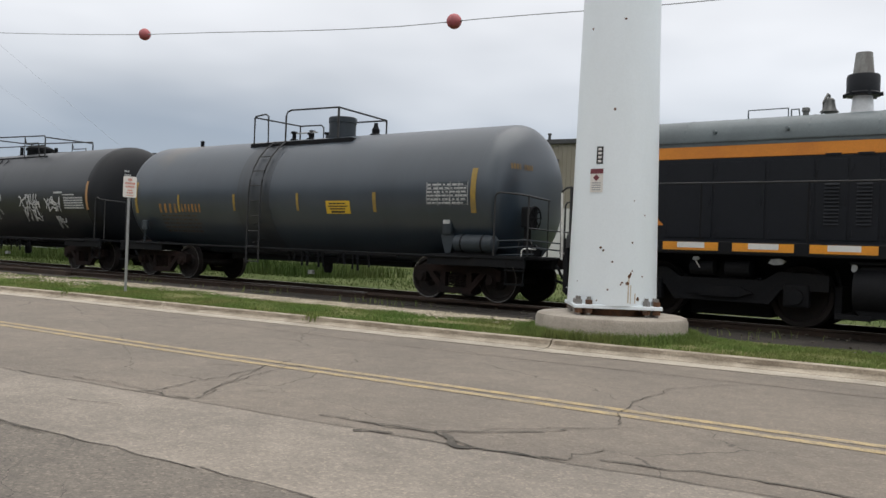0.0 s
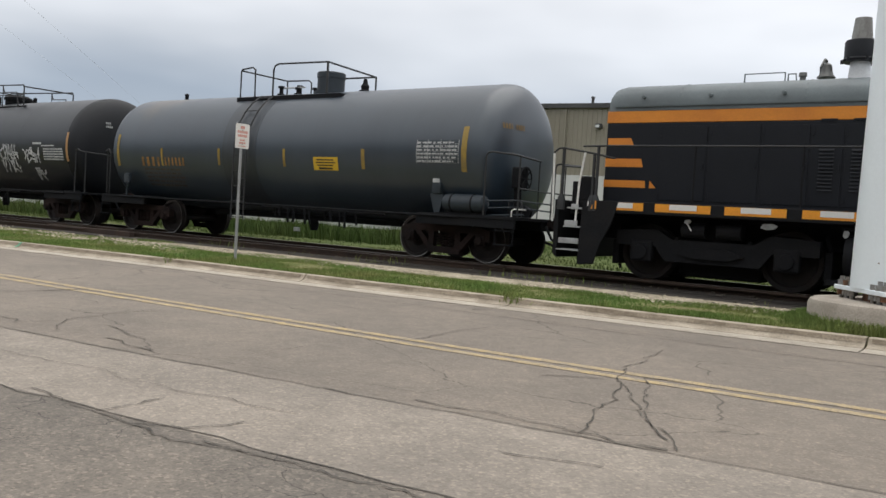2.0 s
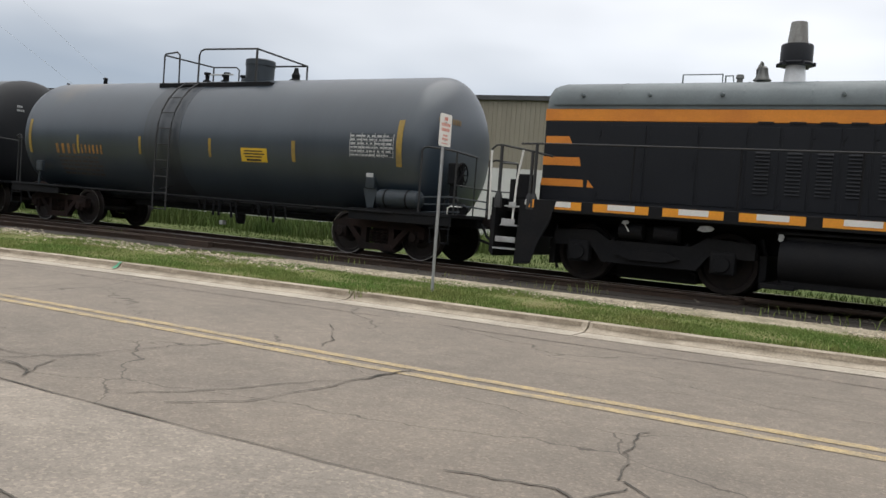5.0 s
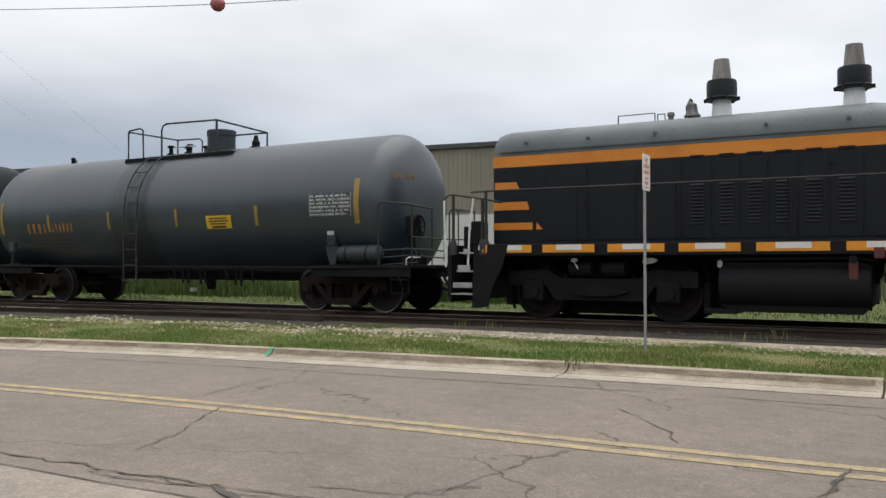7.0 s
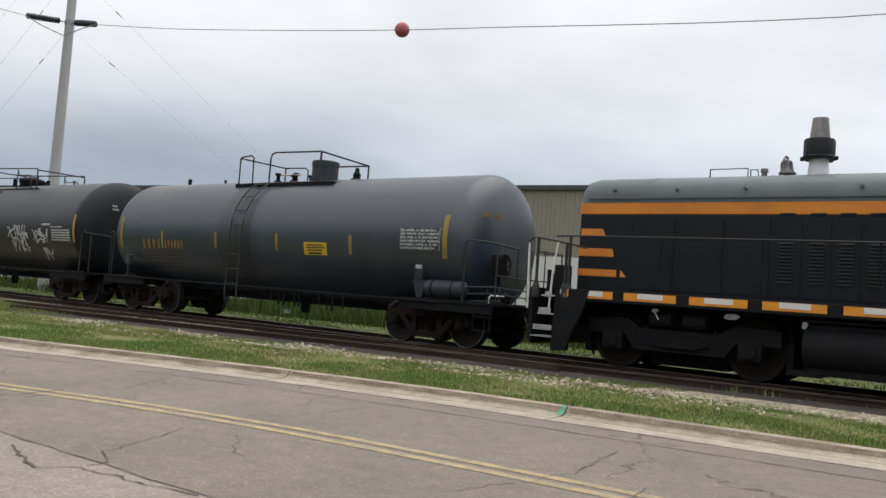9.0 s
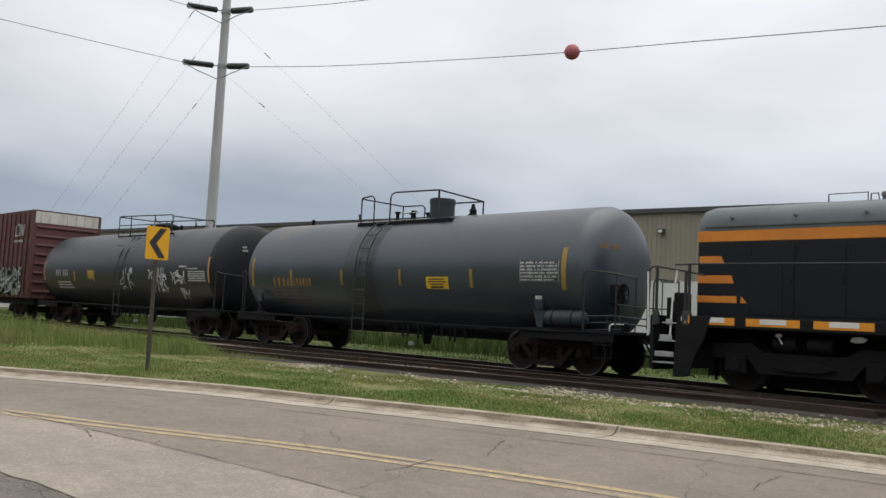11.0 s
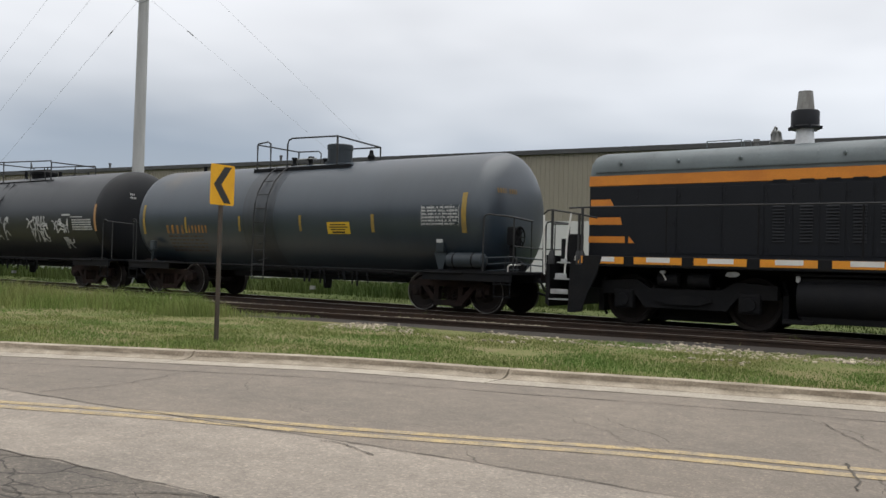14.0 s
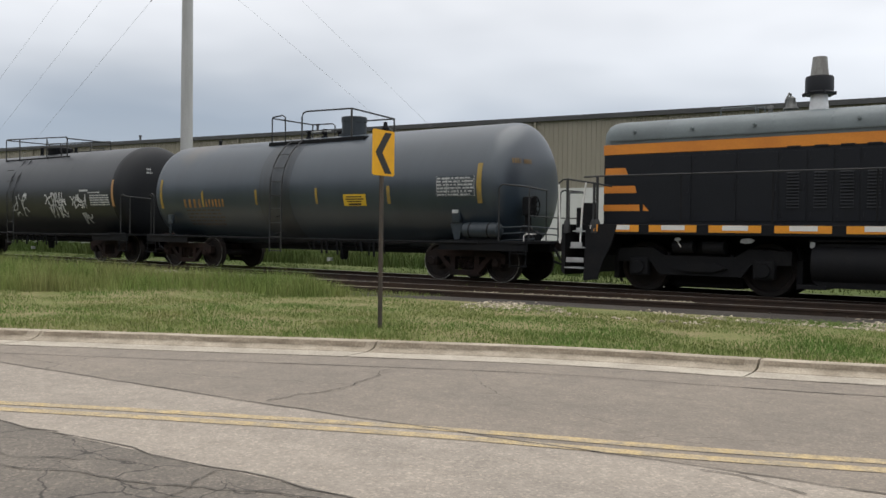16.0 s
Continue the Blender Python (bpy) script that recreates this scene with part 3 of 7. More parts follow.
MIDDLE_CRACKS = [
    (1.14, -9.27, 2.24, -10.98, 0.03), (0.6, -11.1, 1.6, -11.0, 0.03),
    (0.5, -12.65, 2.6, -12.45, 0.03), (-0.03, -12.72, 0.84, -12.6, 0.03), (-0.03, -12.72, 0.35, -12.26, 0.03), (-0.36, -12.7, -0.36, -12.24, 0.03),
    (-0.6, -6.5, 2.4, -6.42, 0.02), (-0.97, -9.05, -1.04, -7.64, 0.03), (-1.05, -12.66, -0.03, -12.72, 0.03), (-1.25, -11.0, -1.24, -10.2, 0.02),
    (-1.57, -6.45, -0.6, -6.5, 0.03), (-2.06, -6.1, -2.1, -6.4, 0.06), (-2.44, -11.28, -1.73, -11.34, 0.05), (-2.5, -12.2, 0.4, -11.9, 0.015),
    (-3.0, -10.9, -2.2, -11.1, 0.03), (-3.5, -11.0, -2.98, -11.37, 0.03), (-3.53, -11.0, -3.7, -9.9, 0.03), (-3.57, -11.47, -3.45, -11.1, 0.03),
]
WEST_CRACKS = [
    (-4.25, -11.48, -3.57, -11.45, 0.05), (-5.75, -9.53, -5.77, -10.0, 0.06), (-5.77, -10.0, -6.5, -11.6, 0.03), (-6.0, -8.6, -2.0, -8.3, 0.015),
    (-7.25, -8.53, -6.87, -9.15, 0.04), (-7.6, -7.9, -7.3, -7.2, 0.02), (-7.6, -11.26, -7.29, -11.68, 0.03), (-7.65, -11.17, -7.6, -10.06, 0.03),
    (-7.7, -8.0, -7.25, -8.53, 0.03), (-7.8, -11.57, -7.41, -11.57, 0.03), (-7.9, -11.55, -7.53, -10.93, 0.03), (-8.4, -11.4, -7.6, -11.15, 0.03),
    (-8.63, -11.71, -7.8, -11.57, 0.03), (-9.17, -11.72, -8.56, -11.77, 0.03), (-9.27, -11.66, -8.77, -11.67, 0.05), (-9.6, -7.4, -4.0, -7.0, 0.012),
    (-9.84, -11.77, -9.17, -11.72, 0.03), (-10.03, -11.23, -10.37, -10.4, 0.03), (-10.4, -10.4, -10.8, -9.3, 0.03), (-10.76, -11.74, -9.27, -11.66, 0.05),
]
FAR_CRACKS = [
    (-11.38, -9.3, -11.64, -8.0, 0.03), (-11.4, -9.3, -11.6, -10.6, 0.02), (-13.5, -12.1, -13.91, -11.76, 0.03), (-13.5, -12.16, -12.47, -12.0, 0.05),
    (-13.65, -12.39, -13.5, -12.16, 0.05), (-13.9, -11.76, -14.4, -10.7, 0.02), (-14.4, -12.17, -13.65, -12.39, 0.06), (-14.57, -8.1, -14.42, -9.0, 0.03),
    (-16.73, -11.17, -16.94, -10.38, 0.04), (-17.43, -8.7, -16.8, -9.74, 0.03), (-19.5, -13.8, -21.5, -15.1, 0.03), (-20.0, -9.7, -18.0, -11.0, 0.015),
    (-20.2, -12.35, -19.58, -12.46, 0.03), (-21.0, -13.9, -23.6, -14.9, 0.03), (-22.4, -14.1, -22.0, -15.0, 0.025), (-23.0, -14.3, -24.5, -15.2, 0.025),
    (-23.6, -11.83, -23.94, -10.7, 0.03), (-23.7, -12.57, -23.6, -11.83, 0.03),
]
CRACKS = EAST_CRACKS + MIDDLE_CRACKS + WEST_CRACKS + FAR_CRACKS
# ---- road, kerb, verge, track ----
RAIL_Z = 0.26
kerb_y = smooth_line([(60, -4.1), (30, -4.15), (14, -4.3), (6.2, -4.75), (2.2, -5.2), (-2.1, -5.56), (-5.3, -5.85), (-8.6, -6.05), (-11, -6.3), (-13, -6.5), (-14.8, -6.74),
                      (-16.8, -7.16), (-19, -7.76), (-21, -8.42), (-22.9, -8.98), (-24.8, -9.9), (-27, -11.06), (-28.9, -12.06), (-34, -15.2), (-42, -21.0), (-60, -36.0)])
line_y = smooth_line([(60, -7.6), (14, -7.9), (6.3, -8.67), (3.9, -8.85), (-0.5, -9.2), (-3.6, -9.35), (-6.4, -9.5), (-9.0, -9.58), (-12.0, -9.75), (-14.2, -9.98), (-15.9, -10.35), (-17.0, -10.68),
                      (-18.2, -11.05), (-19.0, -11.4), (-20.4, -12.0), (-21.9, -12.54), (-23.1, -13.06), (-24.4, -13.66), (-28, -15.5), (-34, -19.0), (-60, -40.0)])
seam_y = smooth_line([(60, -7.7), (20, -9.4), (6.5, -10.47), (3.8, -10.86), (0.5, -11.25), (-3.5, -11.69), (-10, -11.93), (-19.5, -12.2), (-23, -12.6), (-27.2, -12.95), (-60, -15.5)])
lot_y = smooth_line([(60, -9.0), (20, -11.3), (4.5, -12.24), (1, -12.52), (-1, -12.72), (-12, -13.3), (-20, -13.88), (-24.6, -14.26), (-60, -17.0)])


def branch(x):
    """How far the branch track has left the main one, towards the road."""
    s = np.clip(2.0 - np.asarray(x, dtype=float), 0, None)
    return np.where(s < 19, s * s / 258, 1.4 + (s - 19) * 0.142)


def kerb_side(x):
    """The stretch by which a width across the slanting kerb grows along y."""
    return np.sqrt(1 + ((kerb_y(x + 0.2) - kerb_y(x - 0.2)) / 0.4) ** 2)


XS = np.concatenate([[-600, -300, -150, -90], np.arange(-60, 20.1, 0.5), [26, 34, 45, 60, 100, 200, 500]])


def sheet(name, rows, material, label, kind="structure", category=""):
    """A ground sheet: rows of y(x), z over the stations XS."""
    v, f = [], []
    k = len(rows)
    for x in XS:
        for y, z in rows:
            v.append((x, float(y(x)) if callable(y) else y, z(x) if callable(z) else z))
    for i in range(len(XS) - 1):
        for j in range(k - 1):
            a, b = i * k + j, (i + 1) * k + j
            if max(abs(v[a][1] - v[a + 1][1]), abs(v[b][1] - v[b + 1][1])) > 0.002:
                f.append((a, b, b + 1, a + 1))
    return tagged(new(name, raw_mesh(name, v, f, material)), label, category, "", kind)


gut = lambda x: float(kerb_y(x) - 0.38 * kerb_side(x))
seam = lambda x: min(float(seam_y(x)), gut(x))
lot = lambda x: min(float(lot_y(x)), seam(x))
back = lambda x: float(kerb_y(x) + 0.13)
sheet("road", [(seam, 0.0), (gut, 0.0)], ASPHALT, "grey worn asphalt road with fine cracks beside the kerb")
sheet("road_patch", [(lot, 0.0), (seam, 0.0)], STRIP, "pale asphalt strip running along the old road edge")
sheet("lot", [(-700, 0.0), (-60, 0.0), (lot, 0.0)], LOT, "dark old asphalt with a net of alligator cracks")
sheet("ground", [(lambda x: back(x) - 0.1, -0.08), (lambda x: back(x) + 0.15, 0.105), (lambda x: max(back(x) + 0.6, -4.3), 0.13), (-3.9, 0.125), (-2.5, 0.11), (-2.0, 0.06), (2.2, 0.06), (2.9, -0.05), (900, -0.05)],
      SOIL, "grassy verge of trodden soil between kerb and railway")
sheet("field", [(2.25, 0.05), (2.6, 0.085), (9, 0.03), (900, 0.01)], FIELD, "rough dark green field behind the railway, reaching the horizon")
sheet("track_bed", [(-2.72, 0.09), (-2.2, 0.128), (1.9, 0.125), (2.4, 0.075)], CINDER, "dark cinder and dirt bed under the rails")
keep, XS = XS, np.arange(-32.0, 1.1, 0.5)
sheet("branch_bed", [(lambda x: -1.75 - float(branch(x)) + 0.2 * noise.noise((x * 0.8, 1, 3)), 0.112), (lambda x: -1.5 - float(branch(x)), 0.136), (-1.9, 0.137)], CINDER, "dark cinder bed under the branch track")
XS = np.arange(-42.0, -23.9, 0.5)
sheet("gravel_wedge", [(lambda x: 0.55 - float(branch(x)), 0.142), (lambda x: -1.45 + 0.2 * noise.noise((x * 0.7, 0, 2)), 0.150)], GRAVEL, "pale dirt and gravel between the two tracks")
XS = keep


def banded(x0, x1, y0, y1):
    global XS
    keep, XS = XS, np.arange(x0, x1 + 0.1, 0.5)
    sheet("gravel_band", [(lambda x: y0 + 0.35 * noise.noise((x * 0.6, 0, 7)), 0.118), (lambda x: y0 + 0.4, 0.140), (y1, 0.138)], GRAVEL, "tan gravel spilled along the edge of the track")
    XS = keep


banded(-13, 2.5, -3.5, -2.55)


def ribbon(name, points, width, z, material, label, category="", parent=None, jitter=0.0, rng=None):
    bm = bmesh.new()
    last = None
    for i, p in enumerate(points):
        a, b = Vector(points[max(i - 1, 0)]), Vector(points[min(i + 1, len(points) - 1)])
        n = Vector((-(b - a).y, (b - a).x)).normalized() * width / 2
        if rng:
            n *= rng.uniform(0.35, 1.3)
        row = [bm.verts.new((p[0] + s * n.x, p[1] + s * n.y, z)) for s in (-1, 1)]
        if last:
            bm.faces.new((last[0], last[1], row[1], row[0]))
        last = row
    ob = part(name, bm, material, parent, label)
    return ob


marking = thing("road_marking", 0, 0, 0, "worn double yellow centre line painted on asphalt", "road marking", kind="structure")
for s in (-0.115, 0.115):
    ribbon("yellow_line", [(x, float(line_y(x)) + s) for x in np.arange(-60, 50, 0.4)], 0.12, 0.004, YELLOW_LINE, "", parent=marking)


def wander(x0, y0, x1, y1, rng, amp=0.12, step=0.12):
    n = max(3, int(math.hypot(x1 - x0, y1 - y0) / step))
    ax, ay, pts = 0.0, 0.0, []
    for i in range(n + 1):
        s = i / n
        fade = math.sin(math.pi * s) ** 0.5
        ax, ay = ax * 0.85 + rng.gauss(0, amp * 0.35), ay * 0.85 + rng.gauss(0, amp * 0.35)
        pts.append((x0 + (x1 - x0) * s + ax * fade, y0 + (y1 - y0) * s + ay * fade))
    return pts


rng = random.Random(5)
cracks = thing("road_crack", 0, 0, 0, "dark filled cracks branching across the asphalt", "road crack", kind="structure")
# the joint between the road and the old pavement, and the one beside the gutter
for i in range(-44, 16, 4):
    ribbon("crack", [(x, seam(x) + rng.gauss(0, 0.012)) for x in np.arange(i, i + 4.01, 0.25)], 0.014, 0.0062, TAR, "", parent=cracks, rng=rng)
    ribbon("crack", [(x, lot(x) + rng.gauss(0, 0.02)) for x in np.arange(i, i + 4.01, 0.25)], 0.014, 0.0042, TAR, "", parent=cracks, rng=rng)
    ribbon("crack", [(x, float(kerb_y(x) - np.interp(x, [-4, 1], [0.98, 1.3]) * kerb_side(x)) + rng.gauss(0, 0.008)) for x in np.arange(i, i + 4.01, 0.25)], 0.02, 0.0042, TAR, "", parent=cracks, rng=rng)
    ribbon("crack", [(x, gut(x) + rng.gauss(0, 0.006)) for x in np.arange(i, i + 4.01, 0.25)], 0.012, 0.0085, TAR, "", parent=cracks, rng=rng)
for x0, y0, x1, y1, w in CRACKS:
    ribbon("crack", wander(x0, y0, x1, y1, rng, 0.06, 0.07), w * 0.4, 0.0075, TAR, "", parent=cracks, rng=rng)

# wide smears of filler, poured along the worst of them
for line, w in (
    (((3.94, -10.91), (4.07, -10.81), (4.18, -10.76)), 0.045),
    (((4.44, -10.51), (4.60, -10.64), (4.72, -10.77), (4.84, -10.75)), 0.06),
    (((3.39, -10.69), (3.78, -10.64), (4.05, -10.55), (4.36, -10.50), (4.66, -10.23), (4.99, -9.73)), 0.02),
    (((-8.88, -11.64), (-8.60, -11.78), (-8.36, -11.86)), 0.045),
    (((-6.15, -11.54), (-6.01, -11.37), (-5.88, -11.21), (-5.84, -10.80), (-5.80, -10.30), (-5.79, -9.91), (-5.74, -9.40)), 0.014),
    (((-9.82, -11.78), (-9.27, -11.76), (-8.87, -11.64), (-8.43, -11.61), (-7.98, -11.61), (-7.62, -11.53), (-7.42, -11.59), (-7.25, -11.73)), 0.016),
):
    pts = [p for a, b in zip(line, line[1:]) for p in wander(*a, *b, rng, 0.03, 0.08)[:-1]] + [line[-1]]
    ribbon("tar_smear", pts, w, 0.0095, TAR, "", parent=cracks, rng=rng)

# kerb in cast sections, with its gutter pan
kerb = thing("kerb", 0, 0, 0, "weathered concrete kerb with gutter pan in cast sections", "kerb", kind="structure")
JOINTS = [x for x in np.arange(48.0, 5, -4.25)] + [6.4, 2.2, -2.1, -6.3 + 0.6, -8.95, -13.05, -17.0, -21.0, -24.9, -28.65, -32.2, -35.7, -39, -42.5, -46, -50]
PROFILE = ((0.30, -0.1), (0.30, 0.106), (0.28, 0.117), (0.16, 0.117), (0.135, 0.109), (0.120, 0.075), (0.095, 0.045), (0.04, 0.023), (-0.02, 0.014), (-0.38, 0.005), (-0.38, -0.1))
for a, b in zip(JOINTS, JOINTS[1:]):
    for nm, prof, mt in (("kerb_stone", PROFILE[:9] + ((-0.02, -0.1),), CONCRETE), ("gutter_slab", ((-0.023, -0.1), (-0.023, 0.011)) + PROFILE[9:], GUTTER)):
        bm = bmesh.new()
        st = np.linspace(a - 0.012, b + 0.012, 12)
        rings = []
        for x in st:
            k = float(kerb_side(x))
            wob = 0.006 * noise.noise((x * 1.7, 3, 0))
            rings.append([bm.verts.new((x, float(kerb_y(x)) + o * k, z + (wob if z > 0.1 else 0))) for o, z in prof])
        n = len(prof)
        for p, q in zip(rings, rings[1:]):
            for i in range(n):
                bm.faces.new((p[i], p[(i + 1) % n], q[(i + 1) % n], q[i]))
        bm.faces.new(rings[0])
        bm.faces.new(rings[-1])
        part(nm, bm, mt, kerb, smooth=True)
    # ragged brown strip: dirt plus the shade below the lip, painted as colour
    bm = bmesh.new()
    last = None
    for x in np.arange(b + 0.05, a - 0.05, 0.12):
        k, n = float(kerb_side(x)), noise.noise((x * 0.9, 8, 0)) + 0.5 * noise.noise((x * 4.0, 2, 0))
        low = 0.3 + 0.6 * max(0.0, min(1.0, 0.5 + n))
        row = [bm.verts.new((x, float(kerb_y(x)) + (o - 0.003) * k, z + 0.002 + 0.006 * noise.noise((x * 1.7, 3, 0)) * (z > 0.1))) for o, z in ((0.134, 0.106), (0.119, 0.075), (0.119 - 0.024 * low, 0.075 - 0.03 * low))]
        if last:
            bm.faces.new((last[0], last[1], row[1], row[0]))
            bm.faces.new((last[1], last[2], row[2], row[1]))
        last = row
    part("grime_shade", bm, GRIME_SHADE, kerb, "brown dirt and painted shade under the kerb's lip", True)
mark = thing("paint_mark", 0, 0, 0, "green survey paint mark sprayed on the kerb", "paint mark", kind="structure")
bm = bmesh.new()
ky = float(kerb_y(-13.0))
for p in ((0.17, 0.121), (0.128, 0.112), (0.104, 0.078), (0.076, 0.048), (0.028, 0.027)):
    bm.verts.new((-13.14, ky + p[0], p[1])), bm.verts.new((-13.06, ky + p[0] - 0.004, p[1]))
bm.verts.ensure_lookup_table()
for i in range(4):
    bm.faces.new([bm.verts[2 * i + k] for k in (0, 1, 3, 2)])
part("green_paint", bm, PAINTMARK, mark)

# rails and sleepers
track = thing("railway_track", 0, 0, 0, "single rusty railway track on dark timber sleepers", "railway track", kind="structure")
for y in (-0.755, 0.755):
    bm = bmesh.new()
    sec = [(-0.07, -0.16), (0.07, -0.16), (0.07, -0.145), (0.012, -0.125), (0.012, -0.05), (0.036, -0.035), (0.036, -0.004), (-0.036, -0.004), (-0.036, -0.035), (-0.012, -0.05), (-0.012, -0.125), (-0.07, -0.145)]
    ends = [[bm.verts.new((x, y + a, RAIL_Z + z)) for a, z in sec] for x in (-400, 120)]
    for i in range(len(sec)):
        bm.faces.new((ends[0][i], ends[0][(i + 1) % 12], ends[1][(i + 1) % 12], ends[1][i]))
    bm.faces.new(ends[0]), bm.faces.new(ends[1])
    rail = part("rail", bm, RAIL, track)
    part("rail_head", box(bmesh.new(), -400, 120, y - 0.03, y + 0.03, RAIL_Z - 0.004, RAIL_Z), RAILTOP, rail, "polished running surface")
    for x in np.arange(-50, 22, 11.9):
        bm = bmesh.new()
        for s in (-1, 1):
            box(bm, x - 0.45, x + 0.45, y + s * 0.03 - 0.012, y + s * 0.03 + 0.012, RAIL_Z - 0.125, RAIL_Z - 0.05)
        part("joint_bar", bm, RAIL, rail)
# the branch that leaves it on the road's side, its switch blade planed thin where it lies against the main rail
siding = thing("branch_track", 0, 0, 0, "rusty branch track leaving the main line, overgrown by weeds", "railway track", kind="structure")
SEC = [(-0.07, -0.16), (0.07, -0.16), (0.07, -0.145), (0.012, -0.125), (0.012, -0.05), (0.036, -0.035), (0.036, -0.004), (-0.036, -0.004), (-0.036, -0.035), (-0.012, -0.05), (-0.012, -0.125), (-0.07, -0.145)]
for side, start in ((-0.755, -5.0), (0.755, -18.6)):
    xs = np.arange(start, -70, -0.8)
    bm, bh = bmesh.new(), bmesh.new()
    last = top = None
    for x in xs:
        y = side - float(branch(x))
        ring = [bm.verts.new((x, y + a, RAIL_Z - 0.012 + z)) for a, z in SEC]
        head = [bh.verts.new((x, y + a, RAIL_Z - 0.012 + z)) for a, z in ((-0.028, 0.0), (0.028, 0.0), (0.028, -0.004), (-0.028, -0.004))]
        if last:
            for i in range(12):
                bm.faces.new((last[i], last[(i + 1) % 12], ring[(i + 1) % 12], ring[i]))
            for i in range(4):
                bh.faces.new((top[i], top[(i + 1) % 4], head[(i + 1) % 4], head[i]))
        last, top = ring, head
    rail = part("rail", bm, RAIL, siding)
    part("rail_head", bh, BRANCHTOP, rail, "dull running surface")
# planed switch blade, frog casting and check rail
part("switch_blade", tube(bmesh.new(), [(-4.9, -0.83 - float(branch(-5.0)) + 0.05, RAIL_Z - 0.03), (-1.0, -0.84, RAIL_Z - 0.035), (3.0, -0.815, RAIL_Z - 0.04)], [0.05, 0.035, 0.012], 8), RAIL, siding, "switch blade beside the main rail", True)
bm = bmesh.new()
prism_pts = [(-16.2, -0.80), (-18.7, -0.72), (-18.7, -1.02), (-17.4, -0.94)]
low, high = [bm.verts.new((x, y, RAIL_Z - 0.15)) for x, y in prism_pts], [bm.verts.new((x, y, RAIL_Z - 0.012)) for x, y in prism_pts]
bm.faces.new(low), bm.faces.new(high)
for i in range(4):
    bm.faces.new((low[i], low[(i + 1) % 4], high[(i + 1) % 4], high[i]))
part("frog", bm, RAIL, siding, "cast crossing frog")
part("check_rail", box(bmesh.new(), -19.5, -15.5, -0.07 - 0.755 - 1.42, 0.0 - 0.755 - 1.36, RAIL_Z - 0.14, RAIL_Z + 0.005, 0.01), RAIL, siding)
tie = bmesh.new()
box(tie, -0.115, 0.115, -1.3, 1.3, -0.09, 0.09, 0.012)
tie_me = mesh_of("sleeper", tie, TIE)
trng = random.Random(3)
for i in range(170):
    ob = new("sleeper", tie_me)
    ob.parent = track
    ob.location = (24 - i * 0.53 + trng.uniform(-0.03, 0.03), trng.uniform(-0.06, 0.06), RAIL_Z - 0.25 + trng.uniform(-0.008, 0.006))
    ob.rotation_euler = (0, 0, trng.uniform(-0.02, 0.02))

# branch sleepers, and the long ones under the turnout
SHORT = mesh_of("branch_sleeper", box(bmesh.new(), -0.115, 0.115, -1.28, 1.28, -0.09, 0.09, 0.012), TIE)
LONG = [mesh_of("turnout_sleeper", box(bmesh.new(), -0.12, 0.12, -w / 2, w / 2, -0.09, 0.09, 0.012), TIE) for w in (1.2, 1.7, 2.2, 2.7)]
for i in range(100):
    x = -1.0 - i * 0.545 + trng.uniform(-0.04, 0.04)
    d = float(branch(x))
    ob = new("sleeper", SHORT if x < -21 else LONG[min(3, int(d / 0.5))])
    ob.parent = siding
    w = 2.56 if x < -21 else (1.2, 1.7, 2.2, 2.7)[min(3, int(d / 0.5))]
    ob.location = (x, -1.32 - d + w / 2 + trng.uniform(-0.12, 0.12), RAIL_Z - 0.262 + trng.uniform(-0.012, 0.006))
    ob.rotation_euler = (0, 0, trng.uniform(-0.03, 0.03) + (0.14 if x < -21 else 0.0))

# loose limestone along the track
nrng = np.random.default_rng(7)


def rocks(name, n, xs, ys, size, label, base, material=None):
    a = (1 + 5**0.5) / 2
    ico = np.array([(-1, a, 0), (1, a, 0), (-1, -a, 0), (1, -a, 0), (0, -1, a), (0, 1, a), (0, -1, -a), (0, 1, -a), (a, 0, -1), (a, 0, 1), (-a, 0, -1), (-a, 0, 1)]) / 1.9
    fc = np.array([(0, 11, 5), (0, 5, 1), (0, 1, 7), (0, 7, 10), (0, 10, 11), (1, 5, 9), (5, 11, 4), (11, 10, 2), (10, 7, 6), (7, 1, 8), (3, 9, 4), (3, 4, 2), (3, 2, 6), (3, 6, 8), (3, 8, 9), (4, 9, 5), (2, 4, 11), (6, 2, 10), (8, 6, 7), (9, 8, 1)])
    x = nrng.uniform(*xs, n)
    y = np.clip(nrng.normal((ys[0] + ys[1]) / 2, (ys[1] - ys[0]) / 3.2, n), ys[0] - 0.5, ys[1] + 0.3)
    keep = np.array([noise.noise((px * 0.35, py * 0.9, 4.0)) > -0.18 for px, py in zip(x, y)])
    x, y = x[keep], y[keep]
    n = len(x)
    s = nrng.uniform(*size, n)
    v = ico[None] * (s[:, None, None] * nrng.uniform(0.55, 1.1, (n, 12, 1)) * nrng.uniform([0.7, 0.7, 0.45], [1.2, 1.2, 0.8], (n, 1, 3)))
    v = v + np.stack([x, y, np.full(n, base) + s * 0.2], 1)[:, None]
    f = fc[None] + (np.arange(n) * 12)[:, None, None]
    tagged(new(name, raw_mesh(name, v.reshape(-1, 3), f.reshape(-1, 3), material or STONE)), label, "ballast", "", "stuff")


